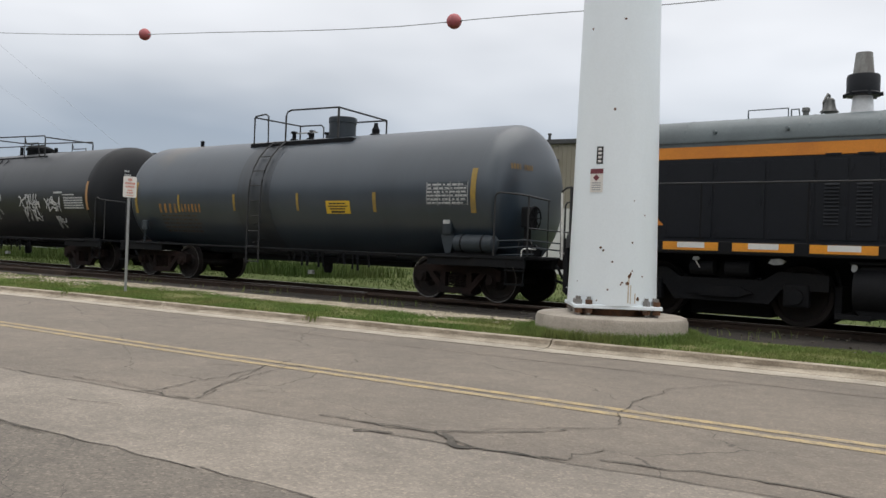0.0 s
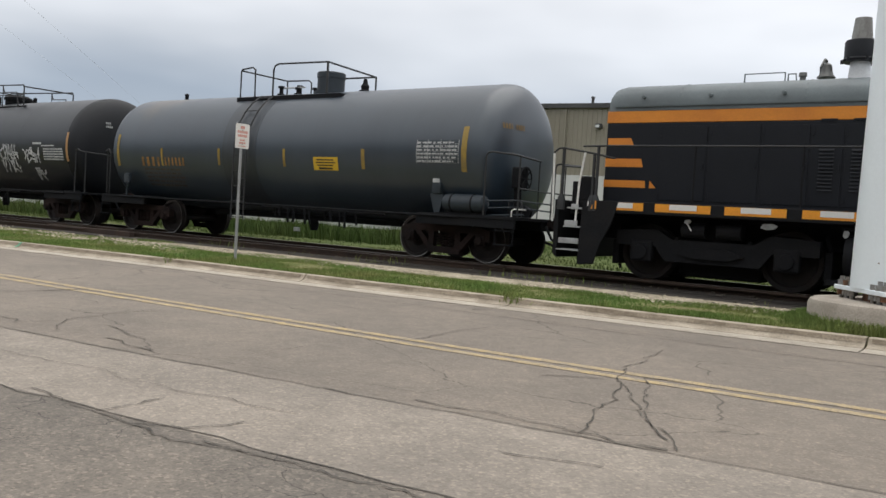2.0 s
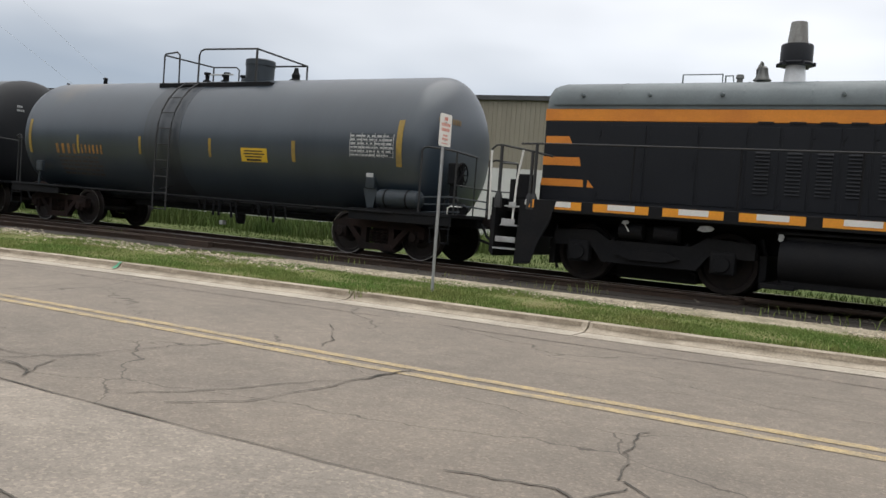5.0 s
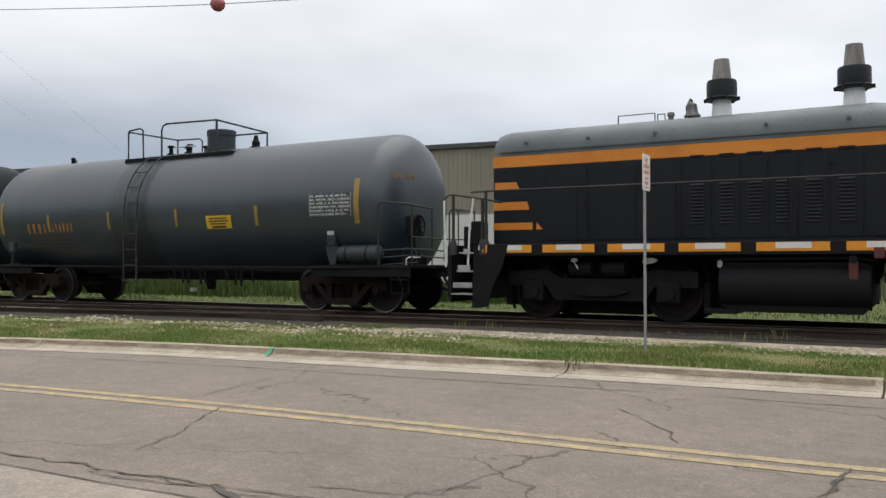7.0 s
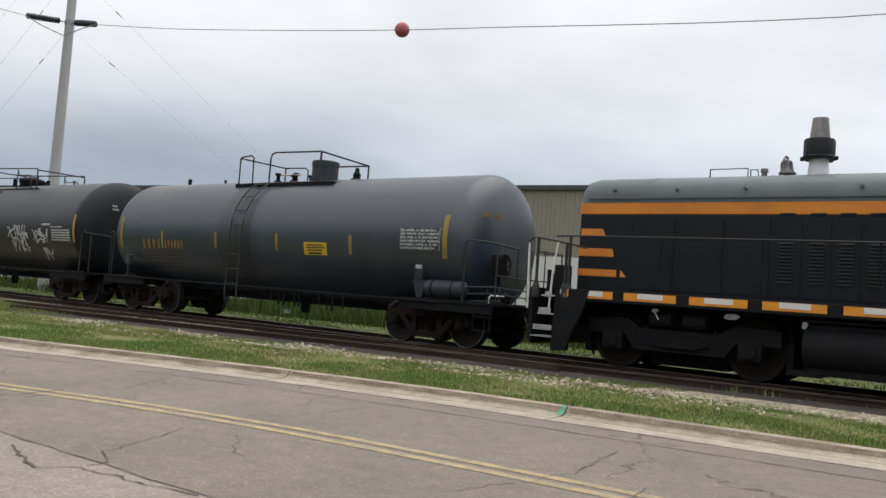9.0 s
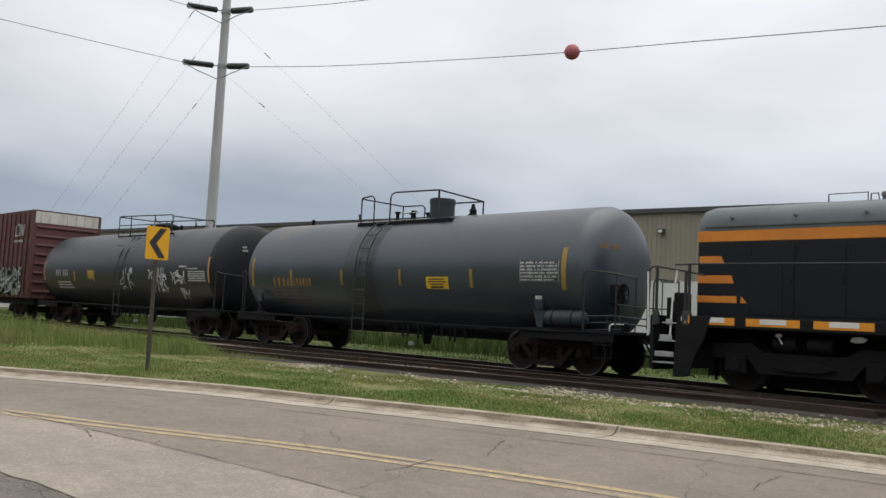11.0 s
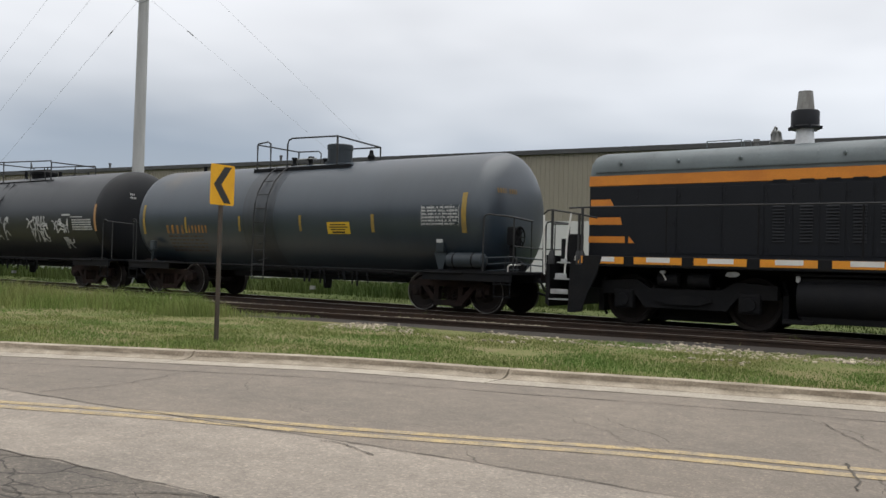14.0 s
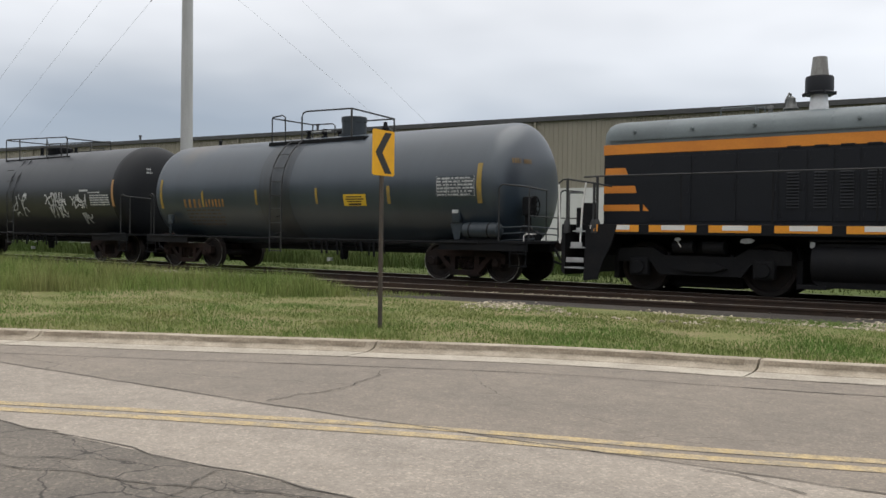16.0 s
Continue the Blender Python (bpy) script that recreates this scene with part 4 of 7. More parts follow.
rocks("ballast", 13000, (-13.5, 2.5), (-3.5, -2.75), (0.011, 0.034), "pale limestone ballast spilled beside the track", 0.125)
rocks("ballast", 2600, (-60, 16), (-2.5, 2.2), (0.02, 0.045), "sooty grey stones between dark sleepers", 0.13, DARKSTONE)
rocks("ballast", 1500, (-21, -11), (-4.3, -3.0), (0.02, 0.05), "sparse pale stones at the sleeper ends", 0.12)
rocks("ballast", 1300, (-27, -19), (-5.3, -4.1), (0.02, 0.05), "sparse pale stones at the sleeper ends", 0.12)
rocks("ballast", 2200, (-37, -24), (-2.3, -1.4), (0.012, 0.035), "pale stones lying between the two tracks", 0.145)


def blades(name, n, place, tall, wide, material, label, lean=0.45):
    """Many thin upright blades: place(n) gives x, y, z of their roots and a height factor."""
    x, y, z, k = place(n)
    n = len(x)
    h = nrng.uniform(*tall, n) * k
    w = nrng.uniform(*wide, n)
    a = nrng.uniform(0, 2 * np.pi, n)
    d = nrng.uniform(0, 2 * np.pi, n)
    l = nrng.uniform(0.05, lean, n) * h
    sx, sy = np.cos(a) * w / 2, np.sin(a) * w / 2
    v = np.empty((n, 5, 3))
    v[:, 0] = np.stack([x - sx, y - sy, z], 1)
    v[:, 1] = np.stack([x + sx, y + sy, z], 1)
    mx, my, mz = x + np.cos(d) * l * 0.35, y + np.sin(d) * l * 0.35, z + h * 0.6
    v[:, 2] = np.stack([mx + sx * 0.8, my + sy * 0.8, mz], 1)
    v[:, 3] = np.stack([mx - sx * 0.8, my - sy * 0.8, mz], 1)
    v[:, 4] = np.stack([x + np.cos(d) * l, y + np.sin(d) * l, z + h], 1)
    i = (np.arange(n) * 5)[:, None]
    f = np.concatenate([i + [[0, 1, 2]], i + [[0, 2, 3]], i + [[3, 2, 4]]])
    tagged(new(name, raw_mesh(name, v.reshape(-1, 3), f, material)), label, "grass", "", "stuff")


def tuft(x, y, sx, sy, seed):
    return np.array([noise.noise((a * sx, b * sy, seed)) for a, b in zip(x, y)])


def mown(n):
    x = nrng.uniform(-46, 14, n)
    lo = kerb_y(x) + 0.27
    hi = np.where(x > 1.8, -2.55, -3.3) * (x > -13) + np.where(x > -13, 0.3 * np.sin(x * 0.9) * np.sin(x * 0.37 + 1), np.where(x > -32, -1.75 - branch(x) + 0.25 * np.sin(x * 1.7), -2.45))
    y = lo + (hi - lo) * nrng.uniform(0, 1, n) ** 0.9
    t = tuft(x, y, 0.8, 1.3, 1.0)
    keep = t > nrng.uniform(-0.75, -0.1, n)
    x, y, t = x[keep], y[keep], t[keep]
    return x, y, np.full(len(x), 0.108), 0.75 + 0.8 * np.clip(t + 0.2, 0, 1)


def tall_weeds(n):
    x = nrng.uniform(-62, -25, n)
    y = nrng.uniform(-14, -2.2, n)
    t = tuft(x, y, 0.45, 0.7, 9.0)
    keep = (t > nrng.uniform(-0.55, 0.15, n)) & (y < np.minimum(-2.0, -0.3 - branch(x))) & (y > np.maximum(kerb_y(x) + 2.2, -6.3 + 0.6 * (x + 31.6) + 0.5 * np.sin(x * 1.3)))
    x, y, t = x[keep], y[keep], t[keep]
    ramp = np.clip((-26.5 - x) / 6, 0.2, 1)
    return x, y, np.full(len(x), 0.11), (0.7 + 0.9 * np.clip(t + 0.2, 0, 1)) * ramp * np.clip((-2.2 - y) / 3.0, 0.22, 1)


def trackside(n):
    x = nrng.uniform(-60, 12, n)
    y = np.where(nrng.uniform(0, 1, n) < 0.5, nrng.normal(-1.95, 0.3, n), nrng.normal(2.2, 0.4, n))
    t = tuft(x, y, 0.6, 0.6, 5.0)
    keep = t > nrng.uniform(0.0, 0.5, n)
    x, y, t = x[keep], y[keep], t[keep]
    return x, y, np.full(len(x), 0.1), 0.6 + t


def field(n):
    x = nrng.uniform(-95, 25, n)
    y = 2.5 + 22 * nrng.uniform(0, 1, n) ** 1.6
    t = tuft(x, y, 0.25, 0.4, 2.0)
    keep = t > nrng.uniform(-0.6, 0.1, n)
    x, y, t = x[keep], y[keep], t[keep]
    return x, y, np.full(len(x), 0.03), 0.6 + 1.1 * np.clip(t, 0, 1)


def thicket(n):
    x = nrng.uniform(-75, -15, n)
    y = nrng.uniform(7, 13, n)
    t = tuft(x, y, 0.3, 0.3, 6.0)
    keep = t > nrng.uniform(-0.5, 0.2, n)
    x, y, t = x[keep], y[keep], t[keep]
    return x, y, np.full(len(x), 0.02), 0.7 + 0.8 * np.clip(t, 0, 1)


def kerbside(n):
    spot = nrng.integers(0, 7, n)
    x = np.array([-2.05, -2.15, -3.55, -3.2, -0.9, -8.9, -13.1])[spot] + nrng.normal(0, 0.07, n)
    y = kerb_y(x) + np.array([0.12, 0.17, 0.28, 0.29, 0.28, 0.14, 0.28])[spot] + nrng.normal(0, 0.025, n)
    z = np.interp(y - kerb_y(x), [0.02, 0.08, 0.13, 0.16], [0.018, 0.04, 0.1, 0.112])
    return x, y, z, np.ones(n)


def round_footing(n):
    a, r = nrng.uniform(0, 2 * np.pi, n), 1.14 + np.abs(nrng.normal(0, 0.14, n))
    x, y = 2.40 + r * np.cos(a), -3.66 + r * np.sin(a)
    keep = y > kerb_y(x) + 0.28
    x, y, r = x[keep], y[keep], r[keep]
    return x, y, np.full(len(x), 0.11), np.clip(1.3 - (r - 1.14) * 2.2, 0.4, 1.3)


blades("grass", 14000, round_footing, (0.06, 0.15), (0.007, 0.013), GRASS, "longer grass grown up round the footing", 0.6)
blades("grass", 400000, mown, (0.022, 0.062), (0.006, 0.011), GRASS, "short green grass with yellowed patches on the verge", 0.7)
blades("weeds", 260000, tall_weeds, (0.22, 0.6), (0.007, 0.014), WEED, "tall green weeds growing beside the railway", 0.7)
blades("dry_stalks", 6000, tall_weeds, (0.3, 0.7), (0.005, 0.01), DRY, "dry brown seed stalks among the weeds", 0.4)
blades("weeds", 5000, trackside, (0.07, 0.2), (0.008, 0.016), WEED, "ragged weeds at the sleeper ends", 0.6)
blades("weeds", 110000, field, (0.06, 0.2), (0.012, 0.028), FIELDBLADE, "rank grass behind the railway track", 0.8)
blades("weeds", 26000, thicket, (0.4, 0.95), (0.02, 0.05), FIELDBLADE, "overgrown thicket of weeds at the back of the field", 0.7)
blades("weeds", 300, kerbside, (0.04, 0.13), (0.008, 0.016), WEED, "small weeds rooted in the kerb joints", 0.8)
# ---- the train: a rake that rolls along x ----
ROLLING = []   # cars with the place where they stand at the start
WHEELS = []    # wheelsets with their place in the car and their radius
NEAR = -1      # the side that faces the road


def wheelset_mesh(name, r):
    bm = bmesh.new()
    tube(bm, [(0, -1.0, 0), (0, 1.0, 0)], 0.075, 12)
    for s in (-1, 1):
        lathe(bm, [(s * 0.66, 0.08), (s * 0.665, 0.16), (s * 0.70, r * 0.45), (s * 0.70, r * 0.80), (s * 0.685, r * 0.84), (s * 0.685, r + 0.025), (s * 0.715, r + 0.02), (s * 0.725, r), (s * 0.825, r - 0.005),
                   (s * 0.825, r * 0.84), (s * 0.775, r * 0.78), (s * 0.765, r * 0.45), (s * 0.80, 0.17), (s * 0.80, 0.08)], axis="Y", seg=32)
    return mesh_of(name, bm, WHEELSTEEL, True)


WHEELSET = wheelset_mesh("wheelset", 0.457)
RIM_ME = [mesh_of("rim", lathe(bmesh.new(), [(s * 0.827, 0.438), (s * 0.829, 0.452)], axis="Y", seg=32, caps=False), RIM, True) for s in (-1, 1)]
LOCOWHEELSET = wheelset_mesh("wheelset", 0.5)


def wheelset(parent, car, x, r, data):
    o = ORIGIN[car]
    ob = new("wheelset", data)
    ob.parent = parent
    WHEELS.append((ob, x - o.x, RAIL_Z + r - o.z, r))
    return ob


def freight_truck(car, xc):
    """A three-piece truck: cast side frames with spring nests, bolster, two wheelsets."""
    axle = RAIL_Z + 0.457
    bm = bmesh.new()
    box(bm, xc - 0.22, xc + 0.22, -0.95, 0.95, axle + 0.02, axle + 0.22, 0.03)
    truck = part("truck", bm, RUSTY, car, "rusty cast freight truck")
    for s in (-1, 1):
        y0, y1 = (s * 0.92, s * 1.08) if s > 0 else (-1.08, -0.92)
        bm = bmesh.new()
        prism(bm, [(xc - 1.12, axle - 0.02), (xc - 1.12, axle + 0.2), (xc - 0.85, axle + 0.27), (xc + 0.85, axle + 0.27), (xc + 1.12, axle + 0.2), (xc + 1.12, axle - 0.02), (xc + 0.98, axle - 0.02),
                   (xc + 0.93, axle + 0.1), (xc + 0.62, axle + 0.13), (xc + 0.34, axle + 0.13), (xc - 0.34, axle + 0.13), (xc - 0.62, axle + 0.13), (xc - 0.93, axle + 0.1), (xc - 0.98, axle - 0.02)], y0, y1)
        for k in (-1, 1):
            prism(bm, [(xc + k * 0.80, axle + 0.16), (xc + k * 0.64, axle + 0.16), (xc + k * 0.22, axle - 0.26), (xc + k * 0.36, axle - 0.30)], y0 + 0.01, y1 - 0.01)
            prism(bm, [(xc + k * 0.40, axle + 0.16), (xc + k * 0.27, axle + 0.16), (xc + k * 0.27, axle - 0.2), (xc + k * 0.40, axle - 0.2)], y0 + 0.015, y1 - 0.015)
        prism(bm, [(xc - 0.42, axle - 0.31), (xc + 0.42, axle - 0.31), (xc + 0.34, axle - 0.18), (xc - 0.34, axle - 0.18)], y0, y1)
        frame_ob = part("side_frame", bm, RUSTY, truck)
        bm = bmesh.new()
        for k in (-1, 0, 1):
            pts = []
            for i in range(33):
                a = i * math.pi / 4
                pts.append((xc + k * 0.15 + 0.06 * math.cos(a), s * 1.0 + 0.06 * math.sin(a), axle - 0.17 + 0.24 * i / 32))
            tube(bm, pts, 0.017, 5)
        part("spring_nest", bm, RUSTY, truck)
        for k in (-1, 1):
            bm = bmesh.new()
            box(bm, xc + k * 0.89 - 0.12, xc + k * 0.89 + 0.12, min(s * 0.93, s * 1.1), max(s * 0.93, s * 1.1), axle - 0.11, axle + 0.12, 0.03)
            lathe(bm, [(s * 1.10, 0.085), (s * 1.15, 0.08), (s * 1.155, 0.0)], (xc + k * 0.89, 0, axle), "Y", 12)
            part("bearing", bm, RUSTY, truck)
        bm = bmesh.new()
        tube(bm, [(xc - 1.36, s * 0.75, axle - 0.05), (xc - 1.36, s * 0.75, axle + 0.12), (xc - 1.2, s * 0.8, axle + 0.22)], 0.02, 6)
        part("brake_hanger", bm, CARSTEEL, truck)
    for k in (-1, 1):
        w = wheelset(truck, car, xc + k * 0.89, 0.457, WHEELSET)
        for me in RIM_ME:
            r = new("rim", me)
            r.parent = w
            tagged(r, "worn wheel rim with a painted glint")
    return truck


def coupler(car, x, d, z=1.13, n=0.62):
    """A knuckle coupler on its shank, d = +1 or -1 outward."""
    bm = bmesh.new()
    box(bm, min(x, x + d * n), max(x, x + d * n), -0.09, 0.09, z - 0.09, z + 0.09, 0.02)
    box(bm, min(x + d * (n - 0.1), x + d * (n + 0.16)), max(x + d * (n - 0.1), x + d * (n + 0.16)), -0.17, 0.15, z - 0.14, z + 0.14, 0.05)
    c = part("coupler", bm, RUSTY, car)
    bm = bmesh.new()
    tube(bm, [(x + d * 0.2, -0.35, z - 0.05), (x + d * 0.35, -0.36, z - 0.3), (x + d * 0.6, -0.34, z - 0.42), (x + d * 0.85, -0.3, z - 0.36)], 0.028, 8)
    part("air_hose", bm, CARSTEEL, c, "black rubber air hose")


def rail_tube(name, pts, r, car, material=None, label=""):
    return part(name, tube(bmesh.new(), pts, r, 8), material or RAILING, car, label, True)


def tank_shell(x0, x1, r, zc, head, power, seg=72):
    prof = []
    cap = []
    for i in range(15):
        a = math.pi / 2 * i / 14
        cap.append((head * math.cos(a) ** (2 / power), r * math.sin(a) ** (2 / power)))
    prof += [(x0 - d, q) for d, q in cap]
    n = 10
    for i in range(1, n):
        prof.append((x0 + (x1 - x0) * i / n, r))
    prof += [(x1 + d, q) for d, q in cap[::-1]]
    return lathe(bmesh.new(), prof, (0, 0, zc), "X", seg)


def on_head(y, z, x1, r, zc, head, power):
    """How far along x the dished head stands at (y, z)."""
    q = min(math.hypot(y, z - zc) / r, 1.0)
    return x1 + head * (1 - q**power) ** (1 / power) + 0.012


def glyphs(car, x0, x1, z0, z1, n, r, zc, material, label, skip=()):
    """Plain bars, one for each character, on the tank's side."""
    w = (x1 - x0) / n
    for i in range(n):
        if i not in skip:
            part("mark_bar", curved(bmesh.new(), x0 + i * w + 0.27 * w, x0 + (i + 1) * w - 0.27 * w, z0, z1, r, zc, 0.006), material, car, label)


def tank_car(tag, x0, x1, r, zc, head, power, paint, label, first):
    """x0, x1: the ends of the straight shell."""
    mid = (x0 + x1) / 2
    tip0, tip1 = x0 - head, x1 + head
    car = thing("tank_car", mid, 0, RAIL_Z, label, "tank car", "freight cars of the train")
    ROLLING.append((car, mid))
    shell = part("tank", tank_shell(x0, x1, r, zc, head, power), paint, car, "", True)
    # weld seams and a stained saddle band
    for x in np.linspace(x0 + 0.02, x1 - 0.02, 6):
        part("weld_seam", lathe(bmesh.new(), [(x - 0.012, r), (x, r + 0.003), (x + 0.012, r)], (0, 0, zc), "X", 64), paint, shell, "", True)
    # stub sills, end decks, running rod
    for x, d in ((tip0, -1), (tip1, 1)):
        far = 0.5 if first and d > 0 else 0.12
        a, b = sorted((x - d * 2.6, x + d * (far - 0.03)))
        bm = bmesh.new()
        box(bm, a, b, -0.32, 0.32, 0.98, 1.22, 0.02)
        part("stub_sill", bm, CARSTEEL, car)
        a, b = sorted((x - d * 1.85, x + d * far))
        bm = bmesh.new()
        box(bm, a, b, -1.45, 1.45, 1.16, 1.225, 0.01)
        for s in (-1, 1):
            box(bm, a, b, s * 1.40 - 0.03, s * 1.40 + 0.03, 1.0, 1.17)
        part("end_deck", bm, CARSTEEL, car, "dark steel end platform")
        bx = x - d * 1.37
        bm = bmesh.new()
        box(bm, bx - 0.28, bx + 0.28, -1.3, 1.3, 1.02, 1.2, 0.03)
        for s in (-1, 1):
            prism(bm, [(bx - 0.5, 1.18), (bx + 0.5, 1.18), (bx + 0.35, 1.55), (bx - 0.35, 1.55)], s * 0.8 - 0.03, s * 0.8 + 0.03)
        part("bolster", bm, CARSTEEL, car)
        coupler(car, x + d * (far - 0.1), d, 1.13, 0.30)
        freight_truck(car, bx)
        # end handrail, bent round from the side to the middle
        for s in (-1, 1):
            e0, e1 = x - d * 0.22, x + d * (far - 0.02)
            rail_tube("end_handrail", [(e0, s * 1.42, 1.22), (e0, s * 1.42, 2.38), (e0 + d * 0.04, s * 1.42, 2.45), (e0 + d * 0.12, s * 1.42, 2.47), (e1 - d * 0.1, s * 1.42, 2.42), (e1, s * 1.3, 2.4), (e1, s * 0.5, 2.36)], 0.02, car)
            rail_tube("end_handrail", [(e1, s * 1.3, 2.4), (e1, s * 1.3, 1.22)], 0.018, car)
            bm = bmesh.new()
            sx = x + d * (far - 0.22)
            for z in (0.95, 0.68):
                box(bm, sx - 0.2, sx + 0.2, s * 1.42 - 0.06, s * 1.42 + 0.06, z - 0.012, z + 0.012)
            for k in (-0.2, 0.2):
                tube(bm, [(sx + k, s * 1.42, 1.2), (sx + k, s * 1.42, 0.66)], 0.014, 6)
            part("sill_step", bm, CARSTEEL, car)
    for s in (-1, 1):
        rail_tube("side_rod", [(tip0 + 0.7, s * 1.45, 1.19), (tip1 - 0.75, s * 1.45, 1.17)], 0.026, car, CARSTEEL)
    # brake rigging under the belly
    bm = bmesh.new()
    box(bm, mid - 3.2, mid + 3.2, -0.16, 0.16, zc - r - 0.14, zc - r + 0.02)
    part("belly_beam", bm, CARSTEEL, car)
    rg = random.Random(len(tag))
    for k in range(11):
        x = mid + 0.1 + k * 0.27 + rg.uniform(-0.08, 0.08)
        y = -1.2 + rg.uniform(-0.06, 0.1)
        part("brake_rod", tube(bmesh.new(), [(x, y, 1.18), (x + rg.uniform(-0.06, 0.06), y, 0.80 + rg.uniform(-0.04, 0.14))], rg.uniform(0.02, 0.034), 6), CARSTEEL, car)
    part("brake_rod", tube(bmesh.new(), [(mid - 0.2, -1.2, 1.14), (mid + 3.6, -1.2, 1.13)], 0.03, 6), CARSTEEL, car)
    part("brake_rod", tube(bmesh.new(), [(mid - 2.2, -0.3, 1.0), (mid + 5.0, -0.3, 0.98)], 0.022, 6), CARSTEEL, car)
    valve = part("bottom_valve", lathe(bmesh.new(), [(0.62, 0.0), (0.62, 0.09), (0.72, 0.12), (0.98, 0.12), (1.0, 0.24), (1.08, 0.26), (1.12, 0.26)], (mid + 0.35, 0, 0), "Z", 20), CARSTEEL, car, "", True)
    part("valve_cap", lathe(bmesh.new(), [(0.55, 0.0), (0.55, 0.08), (0.64, 0.08), (0.64, 0.0)], (mid + 0.62, -0.85, 0.05), "Z", 12), STENCIL, car, "pale valve tag")
    return car, shell, mid


def top_platform(car, xa, xb, top, half=0.8):
    """The walkway with handrails round the manway."""
    deck = bmesh.new()
    for s in (-1, 1):
        box(deck, xa, xb, min(s * 0.35, s * half), max(s * 0.35, s * half), top - 0.23, top - 0.19, 0.005)
        box(deck, xa, xb, s * half - 0.02, s * half + 0.02, top - 0.31, top - 0.19)
    for x in np.linspace(xa, xb, 5):
        box(deck, x - 0.03, x + 0.03, -half, half, top - 0.3, top - 0.23)
    part("walkway", deck, CARSTEEL, car, "dark grated walkway")


car1, shell1, mid1 = tank_car("first", -13.4, -1.6, 1.5, 2.5, 0.58, 2.5, TANK, "grey tank car with yellow marks, orange reporting mark and rooftop walkway", True)
R1, Z1 = 1.5, 2.5
part("saddle_band", lathe(bmesh.new(), [(-8.95, R1 + 0.004), (-7.75, R1 + 0.004)], (0, 0, Z1), "X", 72), TANKBAND, car1, "stained band under the walkway", True)
for xa, xb, za, zb in ((-6.82, -6.74, 2.09, 2.5), (-4.41, -4.31, 2.07, 2.5), (-1.79, -1.66, 2.06, 2.96), (-9.12, -9.04, 2.09, 2.5), (-11.4, -11.32, 2.05, 2.5), (-13.36, -13.25, 2.02, 2.88)):
    part("yellow_stripe", curved(bmesh.new(), xa, xb, za, zb, R1, Z1, 0.007, 8), YELLOWTAPE, car1, "worn yellow reflective stripe")
plate = part("warning_label", curved(bmesh.new(), -5.84, -5.09, 2.03, 2.32, R1, Z1, 0.008), LABEL, car1, "yellow label with black unreadable lines")
bm = bmesh.new()
for i, (a, b) in enumerate(((0.1, 0.62), (0.08, 0.68), (0.12, 0.6), (0.16, 0.58))):
    z = 2.27 - i * 0.06
    curved(bm, -5.84 + a, -5.84 + b, z - (0.04 if i == 3 else 0.026), z, R1, Z1, 0.012, 2)
tagged(part("print", bm, INK, plate), kind="stuff")
panel = part("data_panel", curved(bmesh.new(), -2.9, -1.85, 2.22, 2.69, R1, Z1, 0.008), PANEL, car1, "stencilled grid of unreadable test data")
bm = bmesh.new()
prng = random.Random(11)
for row in range(6):
    z = 2.66 - row * 0.075
    x = -2.88
    curved(bm, -2.9, -1.85, z - 0.052, z - 0.047, R1, Z1, 0.012, 1)
    while x < -1.95:
        w = prng.uniform(0.03, 0.14)
        curved(bm, x, min(x + w, -1.87), z - 0.038, z - 0.006, R1, Z1, 0.012, 1)
        x += w + prng.choice((0.018, 0.018, 0.05))
tagged(part("print", bm, STENCIL, panel), kind="stuff")
bm = bmesh.new()
for x in (-2.9, -2.62, -2.3, -2.08, -1.86):
    curved(bm, x, x + 0.012, 2.22, 2.69, R1, Z1, 0.013, 3)
tagged(part("print", bm, STENCIL, panel), kind="stuff")
glyphs(car1, -12.3, -11.42, 2.03, 2.27, 4, R1, Z1, YELLOWTEXT, "faded orange reporting mark")
glyphs(car1, -11.3, -10.42, 2.05, 2.26, 6, R1, Z1, YELLOWTEXT, "faded orange reporting mark")
bm = bmesh.new()
for i in range(5):
    z, x, rg = 1.93 - i * 0.1, -12.2, random.Random(20 + i)
    while x < -10.7:
        w = rg.uniform(0.06, 0.22)
        curved(bm, x, x + w, z, z + 0.045, R1, Z1, 0.007, 1)
        x += w + 0.05
tagged(part("small_print", bm, surface("ghosted_print", (0.085, 0.065, 0.05), 0.6, 0, None, 3, 50, 0.8, 0.2, 0), car1, "ghosted rows of small print"), kind="stuff")
# mark on the head: bars wrapped on the dished end
for i in range(9):
    bm = bmesh.new()
    if i == 4:
        continue
    y0, y1 = -1.02 + i * 0.075, -1.02 + i * 0.075 + 0.05
    row = []
    for y, z in ((y0, 2.98), (y1, 2.98), (y1, 3.09), (y0, 3.09)):
        row.append(bm.verts.new((on_head(y, z, -1.6, R1, Z1, 0.58, 2.5), y - 0.004, z)))
    bm.faces.new(row)
    part("mark_bar", bm, HEADMARK, car1, "faded orange mark on the tank head")
